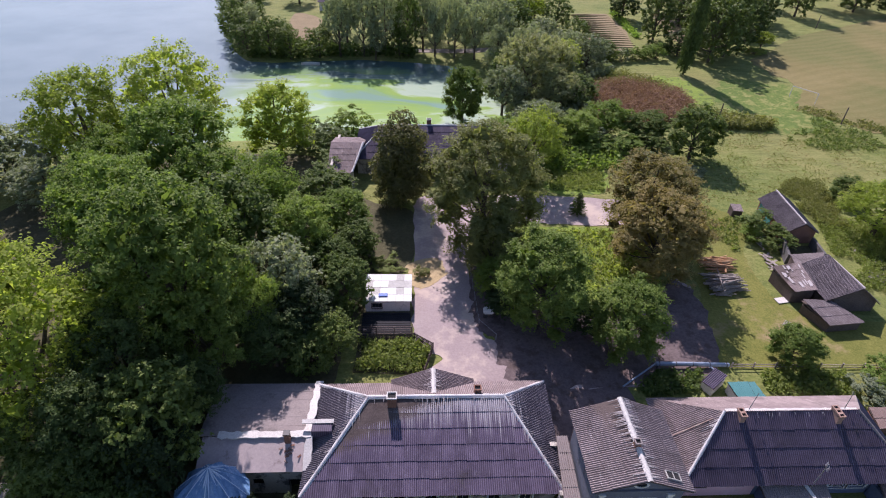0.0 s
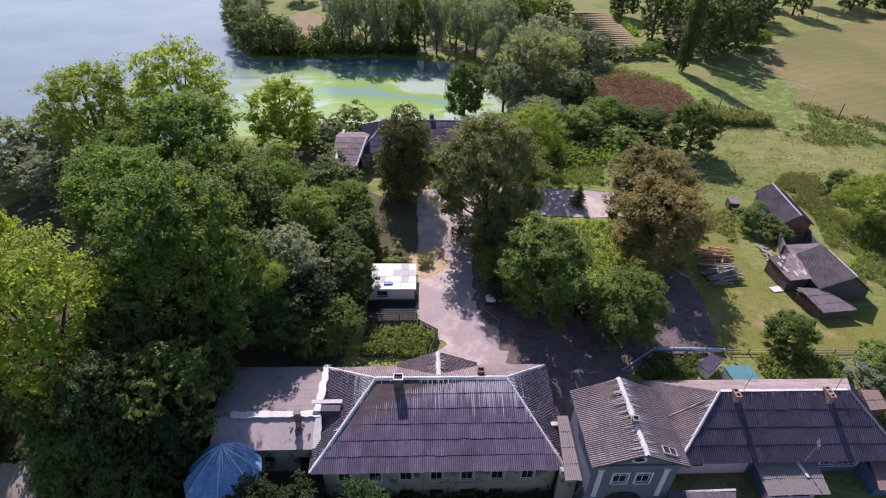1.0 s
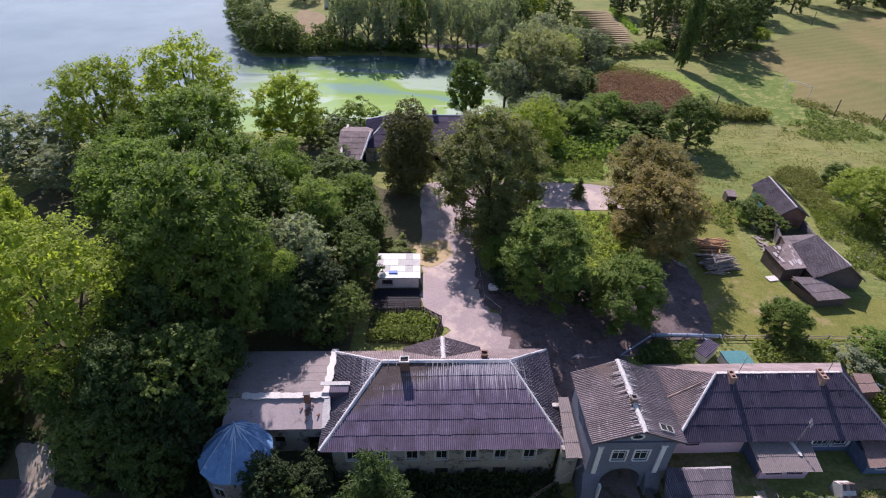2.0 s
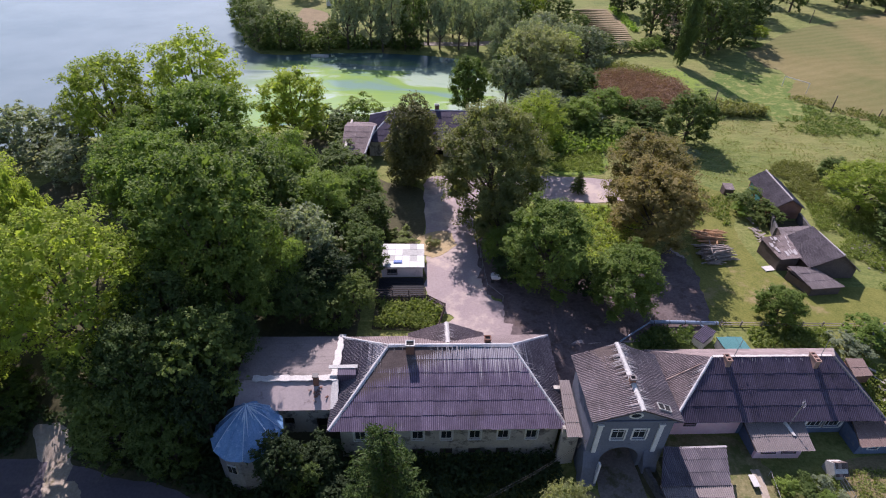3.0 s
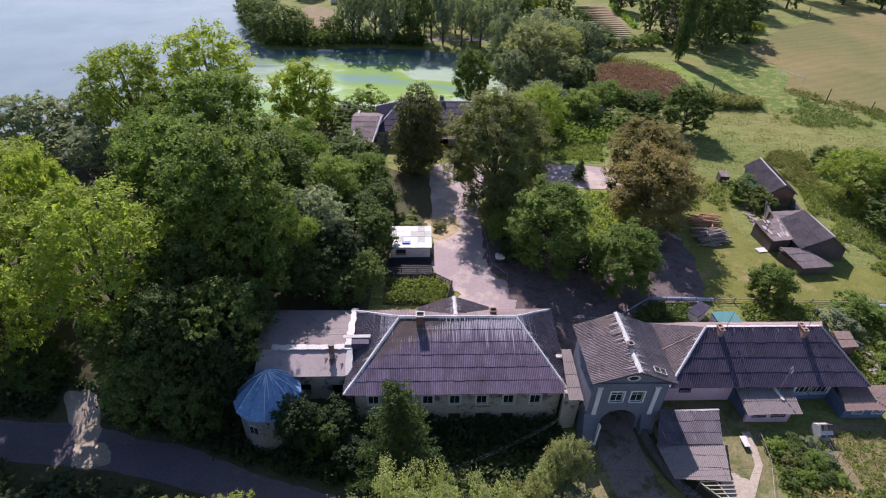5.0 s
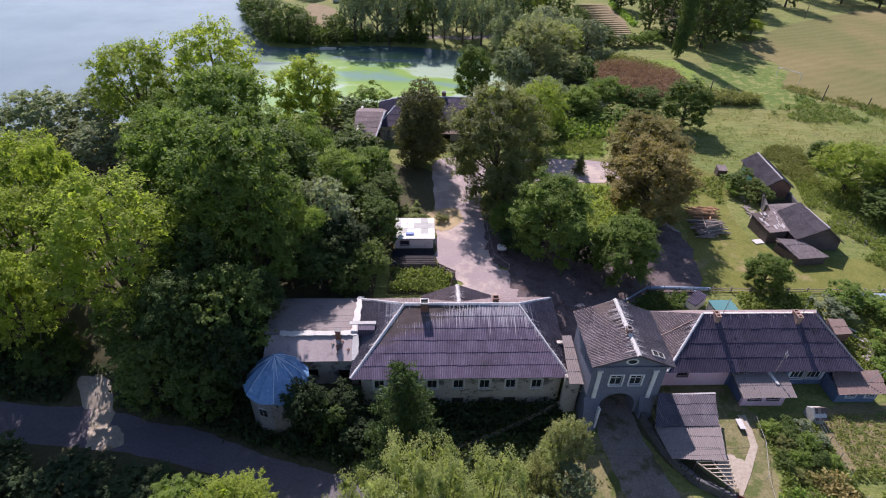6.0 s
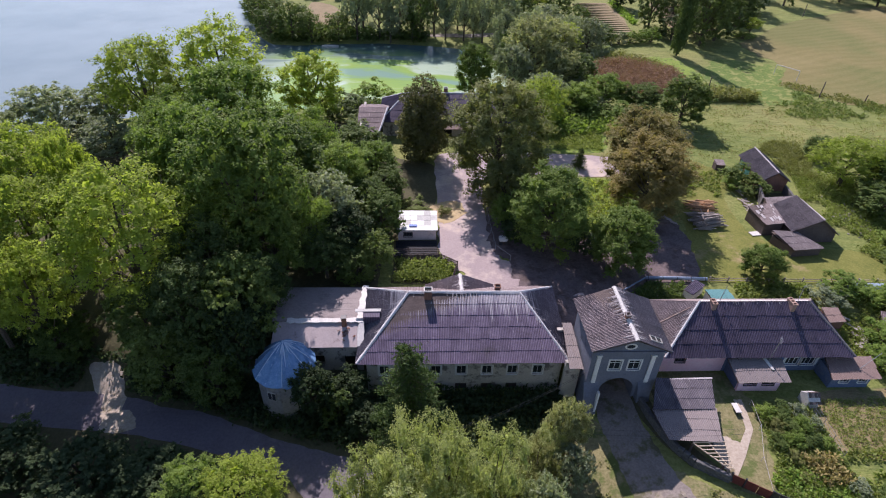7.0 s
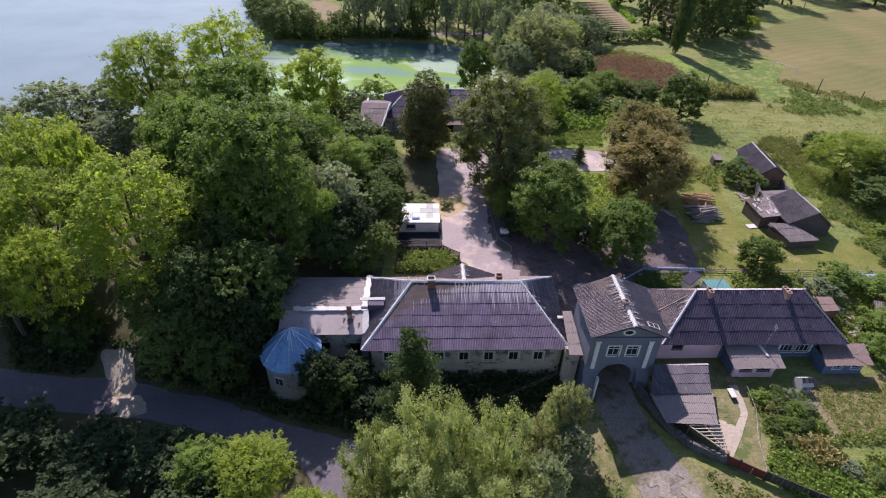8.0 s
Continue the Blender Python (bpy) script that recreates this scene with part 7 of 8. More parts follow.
scatter("right_weeds", [(34.5, 14), (47, 14), (50, 4), (34, 4)], 1800, 0.34, 0.35, 6, L_WEED, 6, "rough green weeds beyond the bed", "weeds", 0.2)
scatter("withered_herbs", [(30, 14.2), (33, 14.6), (33.2, 11.8), (30.5, 11.6)], 260, 0.3, 0.9, 6, L_DRY, 25, "withered brown herbs in the front garden", "weeds")
scatter("island_tufts", [(17, 49), (26, 48.5), (29, 51), (29, 60), (24, 62), (18, 61.5)], 500, 0.3, 0.3, 6, L_BRIGHT, 26, "fresh green weeds on the grass island", "grass")
scatter("shed_weeds", [(53, 54), (57, 66), (66, 66), (64, 46), (56, 40), (54, 44)], 3200, 0.24, 0.6, 7, L_WEED, 7, "rank weeds behind the sheds", "weeds", 0.3)
scatter("yard_weeds", [(40, 30), (56, 40), (60, 26), (48, 20), (43, 25)], 2600, 0.28, 0.7, 7, L_WEED, 8, "rank weeds beside the row house", "weeds", 0.25)
scatter("meadow_tufts", [(38, 68), (44, 76), (50, 95), (80, 98), (92, 92), (110, 70), (90, 55), (66, 66), (56, 68), (48, 70)], 6500, 0.2, 0.1, 3, L_WEED, 9, "coarse tufts of meadow grass", "grass", 0.45)
scatter("straw_tufts", [(42, 70), (52, 95), (82, 98), (105, 75), (90, 58), (68, 68)], 3000, 0.2, 0.1, 3, L_DRY, 10, "dry straw-coloured grass tufts", "grass", 0.4)
scatter("back_lawn_weeds", [(19.8, 72.6), (28, 72.4), (29.6, 79), (24, 80), (20.6, 78.6)], 900, 0.3, 0.4, 6, L_WEED, 28, "lush bright weeds behind the courtyard", "weeds", -0.2)
scatter("plot_edge_weeds", [(60.2, 158), (61.4, 158), (63.2, 188), (61.6, 188)], 420, 0.6, 0.9, 6, L_LUSH, 32, "yellow-green weeds along the vegetable plot", "weeds", -0.5)
scatter("reed_fringe", [(38, 119), (41, 127), (48, 128.5), (54, 121), (56, 113), (50, 119)], 1500, 0.45, 1.4, 4, L_DRYGREEN, 29, "olive reed fringe behind the rust-brown bed", "reeds")
scatter("island_grass", [(17, 49), (26, 48.5), (29, 51), (29, 60), (24, 62), (12, 61.5), (10.5, 57), (12, 52)], 1100, 0.4, 0.3, 5, L_WEED, 11, "rough long grass between the drives", "grass")
scatter("roadside_tufts", [(20.8, 12), (25, 9.4), (29.5, 6.5), (29.5, -3), (21.8, -3), (21.2, 6)], 900, 0.3, 0.22, 5, L_DRYGREEN, 27, "rough drying grass below the stone wall", "grass", 0.25)
scatter("verge_tufts", [(9, 18), (14, 16), (13.8, 9), (11, -2), (6, -4), (8, 8)], 450, 0.26, 0.12, 5, L_DRYGREEN, 12, "dry verge grass tufts", "grass", 0.3)
scatter("wall_ivy", [(-8, 21.0), (11, 21.0), (11, 23.6), (-8, 23.6)], 1100, 0.36, 1.3, 7, L_DEEP_SHADE, 13, "dark ivy and nettles along the house wall", "weeds")
scatter("bank_scrub", [(-8, 20.8), (10, 20.8), (10, 13), (-6, 13.5)], 1100, 0.42, 0.8, 7, L_DEEP_SHADE, 14, "dark scrub on the shaded bank before the house", "weeds")
scatter("undergrowth", [(-12, 24), (-30, 26.5), (-48, 31), (-44, 24.8), (-37, 24.4), (-36.6, 27), (-33.2, 27), (-31.4, 24), (-25, 22.6), (-16, 19.4), (-9, 17.5), (-8.5, 23)], 1600, 0.45, 0.9, 8, L_DEEP_SHADE, 15, "dark undergrowth along the road edge", "weeds")
scatter("shore_scrub", [(-20, 90), (-14, 97), (16, 100), (34, 100), (34, 80), (18, 77), (18, 90), (-10, 90)], 2600, 0.7, 1.2, 5, L_ASH, 16, "leafy scrub between barn and water", "scrub")
scatter("marsh_scrub", [(18, 104), (34, 104), (40, 124), (46, 130), (44, 146), (26, 150), (16, 140), (18, 124)], 3200, 0.8, 1.6, 5, L_WILLOW, 17, "grey-green marsh scrub under willows", "scrub")
scatter("bank_scrub_far", [(-42, 141), (-36, 141), (-30, 142), (-24, 143), (-10, 144), (-1, 143), (-1, 147), (-24, 148), (-34, 152), (-46, 160)], 1500, 0.9, 1.8, 5, L_DARK, 18, "dark bushes along the far bank", "scrub")
scatter("ditch_weeds", [(67, 92), (70, 87.5), (80, 87), (92, 90), (98, 95), (88, 97), (84, 99), (79, 104), (76, 98)], 900, 0.4, 0.35, 5, L_DARK, 22, "dark green weeds along the field ditch", "weeds", 0.35)
scatter("field_edge_grass", [(77, 107), (78.5, 104), (90, 92.5), (128, 86), (130, 90), (92.5, 96), (81, 108)], 1300, 0.4, 0.3, 5, L_DRYGREEN, 23, "ragged uncut grass at the field edge", "grass", 0.2)
scatter("dry_stalks", [(55, 72), (59, 77), (64, 76), (62, 68), (60, 62), (56.5, 63)], 2200, 0.24, 0.7, 6, L_DRYGREEN, 24, "brown dry stalks behind the plank shed", "weeds", 0.3)
scatter("lawn_tufts", [(41.5, 57), (45, 64), (40, 69), (35, 64), (34.5, 57)], 700, 0.35, 0.15, 5, L_WEED, 19, "longer grass at the top of the lawn", "grass", 0.35)
scatter("pipe_garden", [(20.8, 34.6), (23.6, 36.6), (28.2, 36.6), (27.0, 34.4), (22, 33.6)], 420, 0.34, 0.35, 7, L_DARK, 20, "dark vegetable greenery inside the pipe enclosure", "plants")
scatter("plot_behind", [(33.8, 34), (34.2, 36.6), (42.5, 36.4), (42, 33.6)], 420, 0.35, 0.4, 6, L_WEED, 21, "sunlit low plants behind the row house", "plants", 0.2)


# ---------------------------------------------------------------- fences, pipes, posts, cables
def fence(name, label, pts, height, gap, post_mat, rail_mat, rails=(0.35, 0.85), slat=None, post_w=0.1, rail_w=0.05, fill=0.33):
    """Posts along a line with rails, and slats where given."""
    x, y = pts[0]
    th = empty(name, x, y, ground_z(x, y), label, "fence")
    for (xa, ya), (xb, yb) in zip(pts, pts[1:]):
        l = math.hypot(xb - xa, yb - ya)
        n = max(1, round(l / gap))
        for i in range(n + 1):
            if i == n and (xb, yb) != pts[-1]:
                continue
            px, py = xa + (xb - xa) * i / n, ya + (yb - ya) * i / n
            z = ground_z(px, py)
            bm = bmesh.new()
            box(bm, px - post_w / 2, px + post_w / 2, py - post_w / 2, py + post_w / 2, z - 0.3, z + height)
            part("post", bm, post_mat, th)
        za, zb = ground_z(xa, ya), ground_z(xb, yb)
        for r in rails:
            bm = bmesh.new()
            beam(bm, (xa, ya, za + height * r), (xb, yb, zb + height * r), rail_w, rail_w * 1.4)
            part("rail", bm, rail_mat, th)
        if slat:
            n = max(1, round(l / slat))
            for i in range(n):
                f = (i + 0.5) / n
                px, py, z = xa + (xb - xa) * f, ya + (yb - ya) * f - 0.05, za + (zb - za) * f
                bm = bmesh.new()
                half, mid = Vector((xb - xa, yb - ya, 0)) / l * slat * fill, Vector((px, py, z + height * 0.53))
                beam(bm, mid - half, mid + half, 0.024, height * 0.9)
                part("slat", bm, rail_mat, th)
    return th


fence("slatted_fence", "dark slatted fence before the white shed", [(-6.2, 41.9), (-0.7, 41.9)], 1.3, 1.8, WOOD, WOOD, (0.25, 0.5, 0.75, 0.98))
fence("plot_fence", "weathered picket fence round the weed plot", [(-6.2, 41.2), (-0.4, 41.35), (1.5, 39.9), (0.6, 36.6)], 1.0, 1.6, WOOD, WOOD, (0.3, 0.85), 0.16)
fence("kerb_rail", "thin pale rail along the courtyard kerb", [(6.05, 58.2), (6.35, 47.3), (6.5, 43.4), (8.1, 41.2)], 0.9, 2.4, STEEL, STEEL, (0.95,), None, 0.06, 0.03)
fence("lawn_fence", "grey post-and-rail fence along the lawn", [(31.4, 37.1), (54, 36.7)], 0.8, 2.2, LOG, LOG, (0.3, 0.7), None, 0.12)
fence("garden_fence", "thin wire garden fence on grey posts", [(28.5, 20.2), (28.0, 17.4), (26.6, 14.2), (25.7, 10.8)], 0.8, 2.4, LIME_WASH, LIME_WASH, (0.95,), None, 0.03, 0.02)
fence("garden_fence", "thin wire fence dividing garden and vegetable bed", [(34.3, 19.4), (33.9, 14.3)], 1.1, 1.8, STEEL, STEEL, (0.3, 0.6, 0.95), None, 0.05, 0.014)

# pale insulated pipe round the enclosure behind the row house
pp = empty("overhead_pipe", 27, 37.6, 1.4, "pale blue insulated pipe on short steel supports", "pipe")
for a, b, r in (((23.7, 37.35, 1.85), (31.1, 37.15, 1.8), 0.22), ((19.6, 34.6, 1.75), (23.7, 37.35, 1.85), 0.09), ((29.0, 37.2, 1.75), (29.9, 35.6, 1.75), 0.1)):
    bm = bmesh.new()
    tube(bm, [a, tuple((p + q) / 2 + (0.04 if i == 2 else 0) for i, (p, q) in enumerate(zip(a, b))), b], [r, r, r], 10)
    part("pipe_run", bm, plain("pale_blue_cladding", (0.26, 0.33, 0.43), 0.5, 0.2), pp)
for k in range(5):
    x = 23.9 + 1.7 * k
    bm = bmesh.new()
    box(bm, x - 0.05, x + 0.05, 37.2, 37.3, 1.1, 1.72)
    part("support", bm, IRON, pp)
    bm = bmesh.new()
    tube(bm, [(x + 0.1, 37.34 - 0.027 * (x - 23.7), 1.87 - 0.007 * (x - 23.7)), (x + 0.16, 37.34 - 0.027 * (x - 23.7), 1.87 - 0.007 * (x - 23.7))], [0.245, 0.245], 10)
    part("joint_band", bm, IRON, pp)


def stone_wall():
    pts = [(18.0, 20.8), (18.3, 18.9), (18.8, 17.0), (19.5, 15.3), (20.5, 13.9), (21.7, 13.1), (22.9, 12.4)]
    h = empty("retaining_wall", 19.5, 15.5, -0.4, "curved dark fieldstone retaining wall beside the drive", "wall")
    rng = random.Random(9)
    for (xa, ya), (xb, yb) in zip(pts, pts[1:]):
        l = math.hypot(xb - xa, yb - ya)
        n = max(2, round(l / 0.5))
        for i in range(n):
            for k in range(3):
                f = (i + 0.5 + (k % 2) * 0.3) / n
                px, py = xa + (xb - xa) * f, ya + (yb - ya) * f
                z = ground_z(px, py)
                bm = bmesh.new()
                m = pose(px, py, z + 0.12 + 0.3 * k, rng.uniform(-5, 5), rng.uniform(-5, 5), math.degrees(math.atan2(yb - ya, xb - xa)) + rng.uniform(-7, 7))
                box(bm, -0.27 * rng.uniform(0.8, 1.1), 0.27, -0.2, 0.2 * rng.uniform(0.8, 1.15), -0.16, 0.16, m)
                bmesh.ops.bevel(bm, geom=bm.edges[:], offset=0.05, segments=1, affect="EDGES")
                part("stone", bm, STONE, h)


stone_wall()
gate = empty("yard_gate", 24.2, 11.7, 0, "low maroon sheet-metal gate on iron posts", "gate")
for f, g in ((0.0, 0.33), (0.34, 0.66), (0.67, 1.0)):
    a, b = Vector((22.95, 12.4, 0.55)), Vector((25.5, 10.75, 0.55))
    bm = bmesh.new()
    beam(bm, a.lerp(b, f), a.lerp(b, g), 0.04, 1.0)
    part("panel", bm, MAROON, gate)
for f in (-0.01, 0.335, 1.01):
    p = Vector((22.95, 12.4, 0)).lerp(Vector((25.5, 10.75, 0)), f)
    bm = bmesh.new()
    box(bm, p.x - 0.06, p.x + 0.06, p.y - 0.06, p.y + 0.06, -0.3, 1.25)
    part("post", bm, IRON, gate)
fence("sheet_fence", "dark sheet fence running down from the gate", [(25.6, 10.7), (28.5, 9.0), (33, 6.5)], 1.2, 1.6, IRON, IRON, (0.2, 0.95), 0.36, fill=0.485)

patch("garden_path", [(27.2, 20.8), (28.0, 20.8), (27.85, 19.3), (27.5, 17.4), (25.5, 14.7), (23.8, 12.7), (23.1, 13.3), (24.85, 15.1), (26.85, 17.5), (27.2, 19.3)], RUBBLE, 0.07, "pale concrete garden path leading to the gate", "path", False)
patch("concrete_pad", [(23.4, 17.3), (25.3, 16.0), (24.9, 14.7), (23.3, 13.4), (23.0, 15.0)], RUBBLE, 0.06, "pale worn concrete pad beside the carport", "path", True)

# bench, hut, tunnel, mast, goal, posts
bench = empty("bench", 27.0, 19.5, 0.0, "pale wooden bench beside the path", "bench")
bm = bmesh.new()
box(bm, 26.55, 27.1, 19.0, 20.1, 0.42, 0.48)
part("seat", bm, LIME, bench)
for y in (19.15, 19.95):
    bm = bmesh.new()
    box(bm, 26.7, 26.95, y - 0.05, y + 0.05, -0.05, 0.42)
    part("leg", bm, WOOD, bench)
hut = empty("well_house", 34.6, 20.4, 0.0, "small white well house with a worn grey roof", "well")
bm = bmesh.new()
f = bm.faces.new([bm.verts.new((33.75, y, z)) for y, z in ((19.75, -0.1), (21.05, -0.1), (21.05, 0.95), (20.4, 1.5), (19.75, 0.95))])
g = bmesh.ops.extrude_face_region(bm, geom=[f])["geom"]
bmesh.ops.translate(bm, verts=[e for e in g if isinstance(e, bmesh.types.BMVert)], vec=(1.15, 0, 0))
bmesh.ops.recalc_face_normals(bm, faces=bm.faces)
part("body", bm, WORN_WHITE, hut)
for k in range(4):
    for e in (-1, 1):
        x0 = 33.86 + 0.29 * k
        bm = bmesh.new()
        slab(bm, [(x0, 20.4 + e * 0.84, 0.74), (x0 + 0.27, 20.4 + e * 0.84, 0.74), (x0 + 0.27, 20.4, 1.54), (x0, 20.4, 1.54)], 0.05)
        part("roof_board", bm, RUST if k == 1 else WOOD, hut)

tun = empty("polytunnel", 49.5, 36.0, 1.4, "low blue-grey plastic garden tunnel on hoops", "polytunnel")
bm = bmesh.new()
n, r = 10, 0.75
rows = [[bm.verts.new((x, 35.6 + r * math.cos(math.pi * k / n), 1.4 + 0.8 * math.sin(math.pi * k / n))) for k in range(n + 1)] for x in (47.0, 48.6, 50.2, 51.8)]
for a, b in zip(rows, rows[1:]):
    for k in range(n):
        bm.faces.new((a[k], a[k + 1], b[k + 1], b[k]))
part("cover", bm, plain("tunnel_film", (0.30, 0.38, 0.50), 0.3), tun)
for x in (47.0, 48.6, 50.2, 51.8):
    bm = bmesh.new()
    tube(bm, [(x, 35.6 + 0.78 * math.cos(math.pi * k / n), 1.4 + 0.83 * math.sin(math.pi * k / n)) for k in range(n + 1)], [0.03] * (n + 1), 6)
    part("hoop", bm, STEEL, tun)

mast = empty("aerial_mast", 31.3, 23.6, 2.8, "thin leaning aerial mast on the porch roof", "aerial")
bm = bmesh.new()
tube(bm, [(31.3, 23.6, 2.4), (31.66, 23.8, 5.3)], [0.05, 0.035], 6)
part("pole", bm, STEEL, mast)
bm = bmesh.new()
for k in range(4):
    beam(bm, (31.5 + 0.02 * k, 23.45, 4.85 + 0.12 * k), (31.75 + 0.02 * k, 24.1, 4.9 + 0.12 * k), 0.025, 0.025)
part("aerial", bm, STEEL, mast)
for x, y, z, xx in ((27.3, 28.4, 5.8, 0.0), (35.5, 28.4, 5.8, -0.2), (40.2, 22.8, 2.0, 1.2)):
    ms = empty("aerial_mast", x, y, z, "thin steel aerial mast on a roof", "aerial")
    bm = bmesh.new()
    tube(bm, [(x, y, z), (x + 0.4 + xx, y + 0.3, z + 2.0)], [0.035, 0.025], 6)
    part("pole", bm, STEEL, ms)

for x, y, w, d, turn in ((42.2, 47.3, 1.5, 0.9, 12), (40.7, 43.3, 1.1, 0.8, 40)):
    bd = empty("board", x, y, 1.44, "pale board lying on the lawn by the sheds", "board")
    bm = bmesh.new()
    box(bm, -w / 2, w / 2, -d / 2, d / 2, 0.0, 0.07, pose(x, y, 1.44, 1.5, 2.0, turn))
    part("plank", bm, LIME if w > 1.2 else LOG, bd)

goal = empty("goal_frame", 82, 112.6, 1.4, "white football goal frame at the field edge", "goal")
for a, b in (((80.5, 114.5, 1.2), (80.5, 114.5, 3.6)), ((83.5, 110.0, 1.2), (83.5, 110.0, 3.6)), ((80.5, 114.5, 3.6), (83.5, 110.0, 3.6))):
    bm = bmesh.new()
    tube(bm, [a, b], [0.07, 0.07], 6)
    part("post" if a[2] < 2 else "crossbar", bm, WHITE_PAINT, goal)
for x, y, hgt in ((82.5, 99.4, 3.4), (57.2, 98.5, 4.2), (91.0, 97, 1.6), (121, 172.5, 4.0)):
    ps = empty("pole", x, y, 1.4, "brown wooden post on the meadow", "pole")
    bm = bmesh.new()
    tube(bm, [(x, y, 1.0), (x + 0.05, y, 1.4 + hgt)], [0.13, 0.1], 7)
    part("shaft", bm, WOOD, ps)

util = empty("utility_pole", -1.6, 13.2, -2.4, "wooden utility pole among the roadside trees", "pole")
bm = bmesh.new()
tube(bm, [(-1.6, 13.2, -2.8), (-1.55, 13.2, 6.2)], [0.15, 0.1], 8)
part("shaft", bm, WOOD, util)
bm = bmesh.new()
beam(bm, (-2.1, 13.1, 5.9), (-1.0, 13.3, 5.9), 0.09, 0.09)
part("crossarm", bm, WOOD, util)


def cable(a, b, sag, label):
    a, b = Vector(a), Vector(b)
    pts = [a.lerp(b, i / 16) - Vector((0, 0, sag * 4 * (i / 16) * (1 - i / 16))) for i in range(17)]
    bm = bmesh.new()
    tube(bm, pts, [0.012] * 17, 4)
    tagged(part("cable", bm, IRON), label, "cable", "overhead cables")


for d in (0, 0.5):
    cable((-2.0 + d, 13.1, 5.95), (12.5, 21.55, 3.6 - d * 0.5), 0.9, "thin overhead cable from pole to gatehouse")
    cable((11.0, 14.2 + d, 4.2), (24.4, 14.6 + d, 3.4), 0.35, "thin overhead cable crossing the drive")

# made-up cart shape for an unidentified white object
cart = empty("covered_cart", 7.6, 44.9, 1.45, "cart-shaped stand-in for an unclear white object beneath the linden", "cart")
bm = bmesh.new()
box(bm, 7.1, 8.2, 44.5, 45.4, 1.85, 2.4)
bmesh.ops.bevel(bm, geom=bm.edges[:], offset=0.12, segments=2, affect="EDGES")
part("cover", bm, WHITE_PAINT, cart)
for x in (7.3, 8.0):
    bm = bmesh.new()
    tube(bm, [(x, 44.45, 1.72), (x, 44.52, 1.72)], [0.26, 0.26], 12)
    part("wheel", bm, IRON, cart)
bm = bmesh.new()
box(bm, 7.15, 8.15, 44.55, 45.35, 1.72, 1.84)
part("bed", bm, WOOD, cart)

# rubble by the thicket, planks by the sheds
rng = random.Random(21)
rub = empty("rubble_heap", 57.5, 52, 1.4, "scattered pale rubble stones beside the thicket", "rubble")
for k in range(40):
    x, y = 57.5 + rng.gauss(0, 1.3), 51.5 + rng.gauss(0, 2.2)
    bm = bmesh.new()
    s = rng.uniform(0.12, 0.32)
    box(bm, -s, s, -s * 0.7, s * 0.7, -s * 0.5, s * 0.5, pose(x, y, ground_z(x, y) + s * 0.4, rng.uniform(-20, 20), rng.uniform(-20, 20), rng.uniform(0, 180)))
    bmesh.ops.bevel(bm, geom=bm.edges[:], offset=s * 0.25, segments=1, affect="EDGES")
    part("stone", bm, CONCRETE, rub)
junk = empty("plank_heap", 43.6, 57, 1.4, "jumble of grey planks and scrap along the sheds", "scrap")
for k in range(30):
    f = rng.random()
    x, y = 44.6 + 1.8 * f + rng.gauss(0, 0.4), 53.2 + 9.5 * f + rng.gauss(0, 0.5)
    a = rng.uniform(0, 3.1)
    l = rng.uniform(0.6, 1.8)
    bm = bmesh.new()
    beam(bm, (x - l * math.cos(a) / 2, y - l * math.sin(a) / 2, 1.5 + rng.uniform(0, 0.2)), (x + l * math.cos(a) / 2, y + l * math.sin(a) / 2, 1.5 + rng.uniform(0, 0.3)), rng.uniform(0.12, 0.3), 0.04)
    part("plank", bm, LOG if rng.random() < 0.7 else CONCRETE, junk)

boat = empty("rowing_boat", -26.5, 138.6, LAKE_Z, "small pale rowing boat at the far bank", "boat")
bm = bmesh.new()
rings = []
for x, w in ((-29.0, 0.15), (-28.2, 0.6), (-26.8, 0.75), (-25.4, 0.65), (-24.6, 0.45)):
    rings.append([bm.verts.new((x, 138.6 + yy * w, LAKE_Z + zz)) for yy, zz in ((-1, 0.45), (-0.75, -0.05), (0.75, -0.05), (1, 0.45))])
for a, b in zip(rings, rings[1:]):
    for k in range(3):
        bm.faces.new((a[k], a[k + 1], b[k + 1], b[k]))
bm.faces.new(rings[-1])
part("hull", bm, LIME, boat)


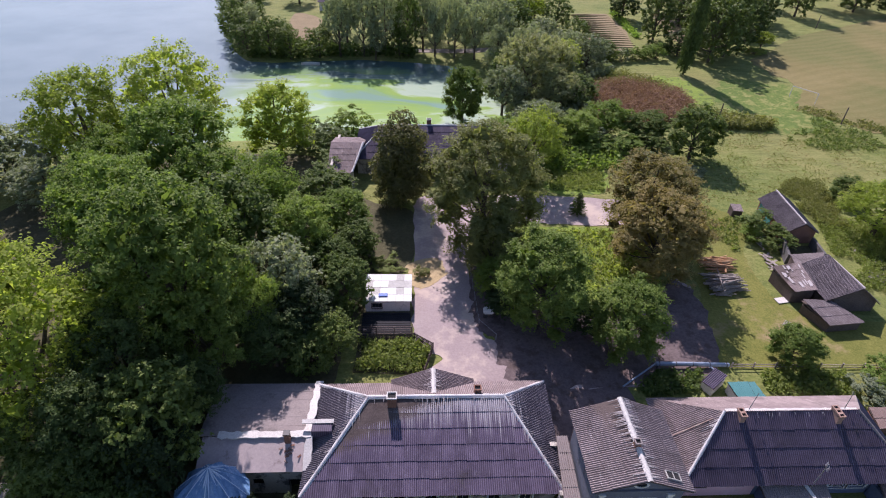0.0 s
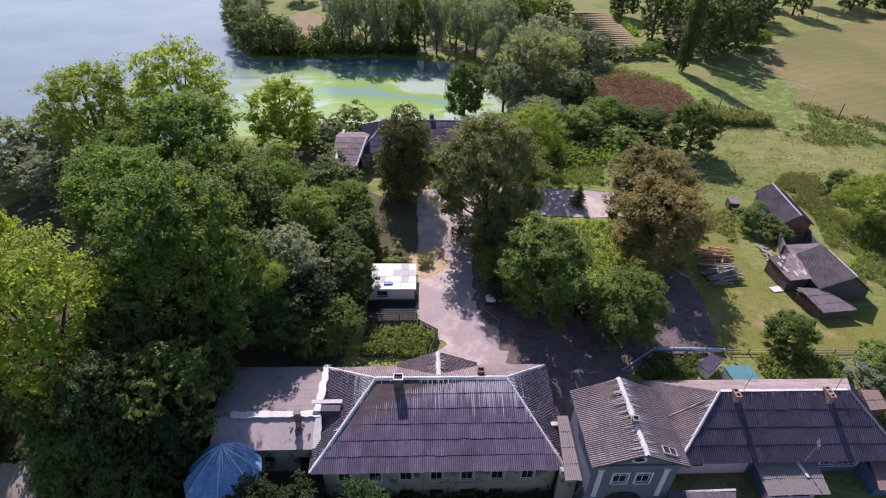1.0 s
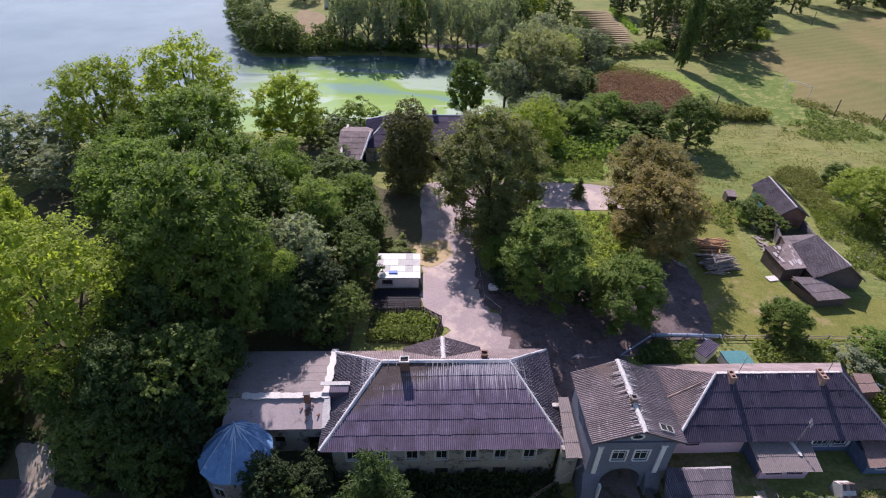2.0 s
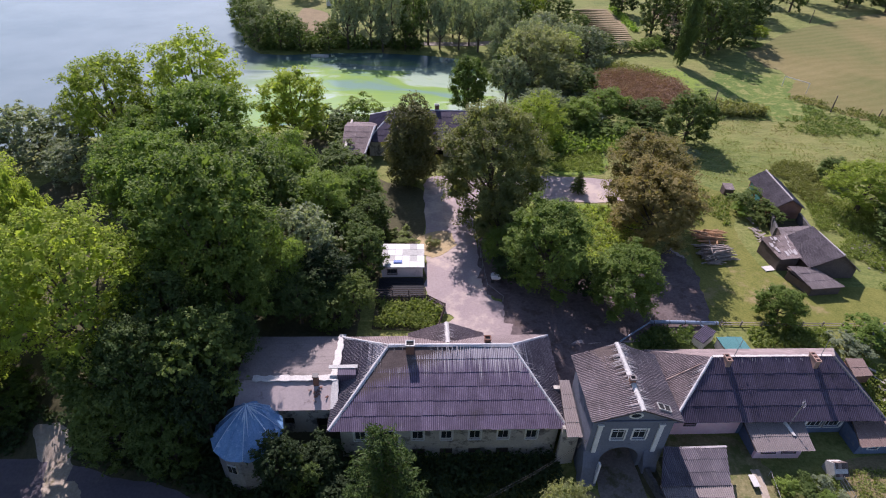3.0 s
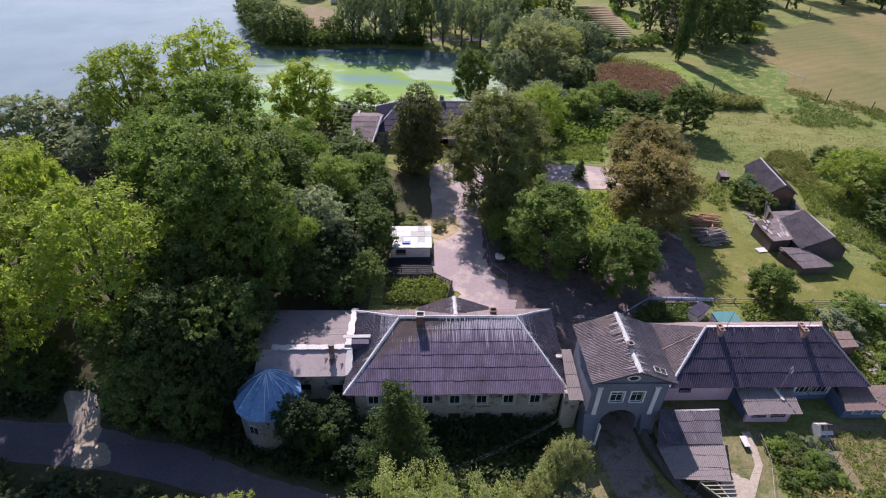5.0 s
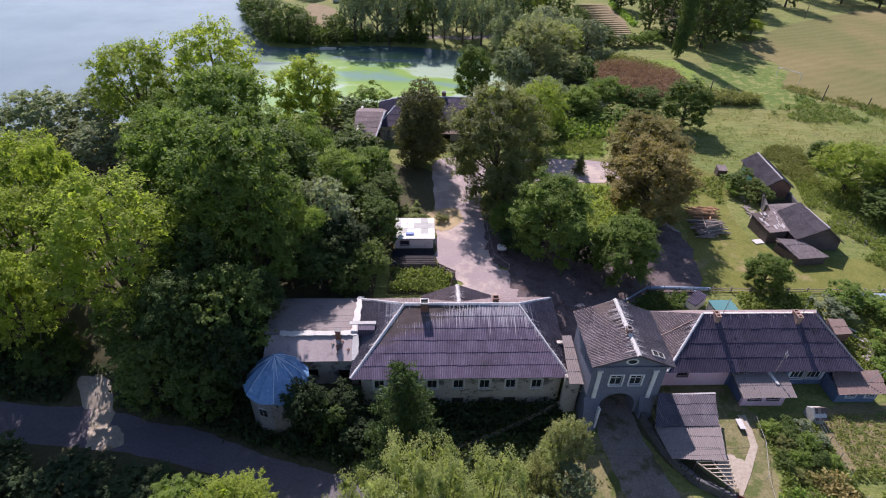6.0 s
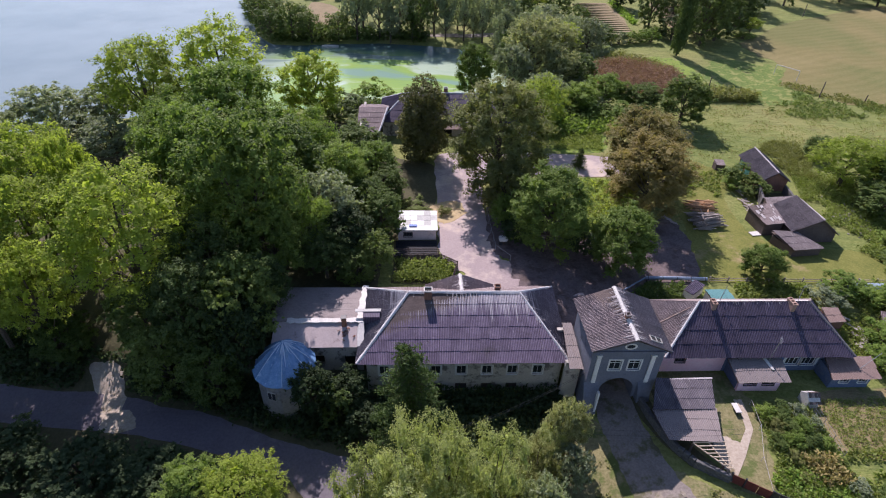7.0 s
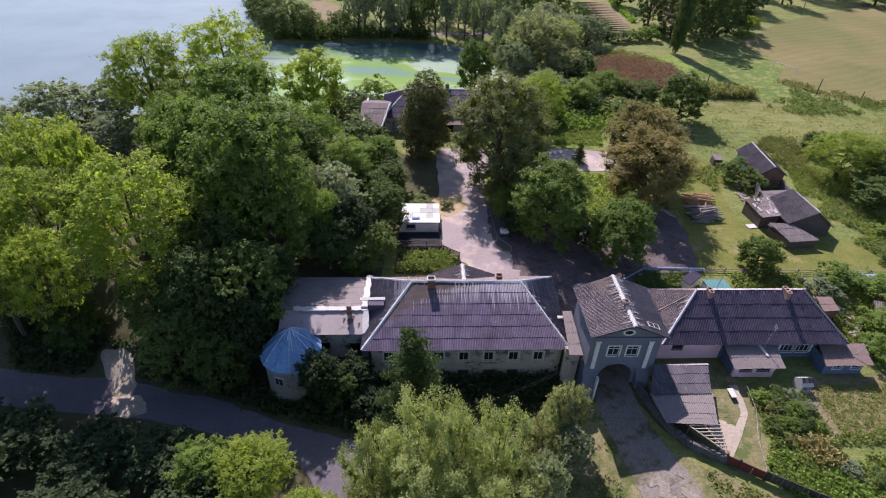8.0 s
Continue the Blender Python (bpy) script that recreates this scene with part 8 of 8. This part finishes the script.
def far_house(x, y, w, d, eave, ridge, label, wall_mat, roof_mat):
    z = ground_z(x, y)
    h = empty("village_house", x, y, z, label, "house")
    holes = [(x - w / 2 + w * f - 0.5, x - w / 2 + w * f + 0.5, z + 1.0, z + 2.2) for f in (0.25, 0.5, 0.75)]
    bm = bmesh.new()
    wall_x(bm, x - w / 2, x + w / 2, y - d / 2, z - 0.3, z + eave, 0.3, holes)
    part("front_wall", bm, wall_mat, h)
    bm = bmesh.new()
    box(bm, x - w / 2, x + w / 2, y - d / 2 + 0.32, y + d / 2, z - 0.3, z + eave - 0.02)
    part("body", bm, wall_mat, h)
    for o in holes:
        window(h, *o, y - d / 2, (1, 0), 0.1)
    for s in (-1, 1):
        bm = bmesh.new()
        slab(bm, [(x - w / 2 - 0.4, y + s * (d / 2 + 0.4), z + eave - 0.1), (x + w / 2 + 0.4, y + s * (d / 2 + 0.4), z + eave - 0.1), (x + w / 2 + 0.4, y, z + ridge), (x - w / 2 - 0.4, y, z + ridge)], 0.12)
        part("roof_slope", bm, roof_mat, h)
    for xx in (x - w / 2, x + w / 2 - 0.2):
        bm = bmesh.new()
        vs = [bm.verts.new((a, b, c)) for a in (xx, xx + 0.2) for b, c in ((y - d / 2, z + eave), (y + d / 2, z + eave), (y, z + ridge - 0.15))]
        for q in ((0, 1, 2), (5, 4, 3), (0, 3, 4, 1), (1, 4, 5, 2), (2, 5, 3, 0)):
            bm.faces.new([vs[i] for i in q])
        part("gable", bm, wall_mat, h)


far_house(-28, 194, 8, 7, 2.8, 5.0, "small white village house on the far bank", WHITE_PAINT, SLATE_DARK)
far_house(20, 200, 10, 8, 2.8, 5.2, "grey-roofed village house beyond the willows", PLASTER, SLATE_DARK)
far_house(34, 205, 8, 7, 2.8, 5.0, "dark-roofed village house beyond the gardens", PLASTER, SLATE)

# raised rows of the far vegetable plot
ridges = empty("planting_bed", 53, 165, 1.4, "parallel raised planting rows in brown soil", "rows")
for k in range(17):
    y = 149 + 2.2 * k
    z = ground_z(53, y)
    bm = bmesh.new()
    tube(bm, [(47.6 + 0.12 * k * 0.3, y, z + 0.05), (52.5, y + 0.2, z + 0.1), (58.0 + 0.1 * k, y - 0.3, z + 0.05)], [0.24, 0.28, 0.24], 6)
    part("soil_ridge", bm, BED if k % 3 else YARD, ridges)

lean_shed("brick_lean_to", "small brown lean-to at the end of the row house", [(41.0, 29.2, 2.3), (42.9, 29.3, 2.3), (43.0, 31.2, 2.6), (41.2, 31.2, 2.6)], RUST, BRICK, 71)
lean_shed("scrap_shelter", "tilted grey sheet shelter among weeds", [(47.2, 28.4, 1.3), (49.4, 27.4, 1.3), (50.4, 30.2, 2.3), (48.0, 31.0, 2.3)], SLATE_LIGHT, WOOD, 72, 0.4)
heap = empty("scrap_heap", 45.4, 28.4, 0.5, "heap of pale scrap planks and sheets beside the house", "scrap")
for k in range(22):
    x, y, a, l = 45.2 + rng.gauss(0, 0.8), 28.0 + rng.gauss(0, 1.6), rng.uniform(0, 3.1), rng.uniform(0.8, 2.4)
    z = ground_z(x, y) + 0.15 + rng.uniform(0, 0.4)
    bm = bmesh.new()
    beam(bm, (x - l * math.cos(a) / 2, y - l * math.sin(a) / 2, z), (x + l * math.cos(a) / 2, y + l * math.sin(a) / 2, z + rng.uniform(0, 0.3)), rng.uniform(0.15, 0.5), 0.04)
    part("plank", bm, CONCRETE if k % 3 else LOG, heap)

# rubbish on the felt roof of the side wing
junk = empty("roof_debris", -10.5, 26.9, 3.0, "small heap of rusty scraps and leaves on the felt roof", "debris")
rng = random.Random(31)
for k in range(14):
    x, y = -10.5 + rng.gauss(0, 0.35), 26.9 + rng.gauss(0, 0.3)
    bm = bmesh.new()
    box(bm, -0.16, 0.16, -0.07, 0.07, -0.02, 0.03, pose(x, y, 2.6 + (y - 25.6) * 0.333 + 0.05, rng.uniform(-15, 30), rng.uniform(-20, 20), rng.uniform(0, 180)))
    part("scrap", bm, RUST if k % 2 else BRICK, junk)

# low slatted pen cover before the white shed; near-black slats imitate deep shade
pen = empty("slatted_cover", -3.4, 43.8, 1.4, "low dark slatted cover on short posts before the white shed", "cover")
for x in (-5.9, -3.4, -1.0):
    for y in (42.2, 45.0):
        bm = bmesh.new()
        box(bm, x - 0.05, x + 0.05, y - 0.05, y + 0.05, 1.2, 1.5 if y < 44 else 1.58)
        part("post", bm, WOOD, pen)
for k in range(10):
    y = 42.05 + 0.33 * k
    bm = bmesh.new()
    beam(bm, (-6.05, y, 1.52 + 0.012 * k), (-0.85, y + 0.02, 1.52 + 0.012 * k), 0.29, 0.035)
    part("slat", bm, SHADE_BLACK, pen)
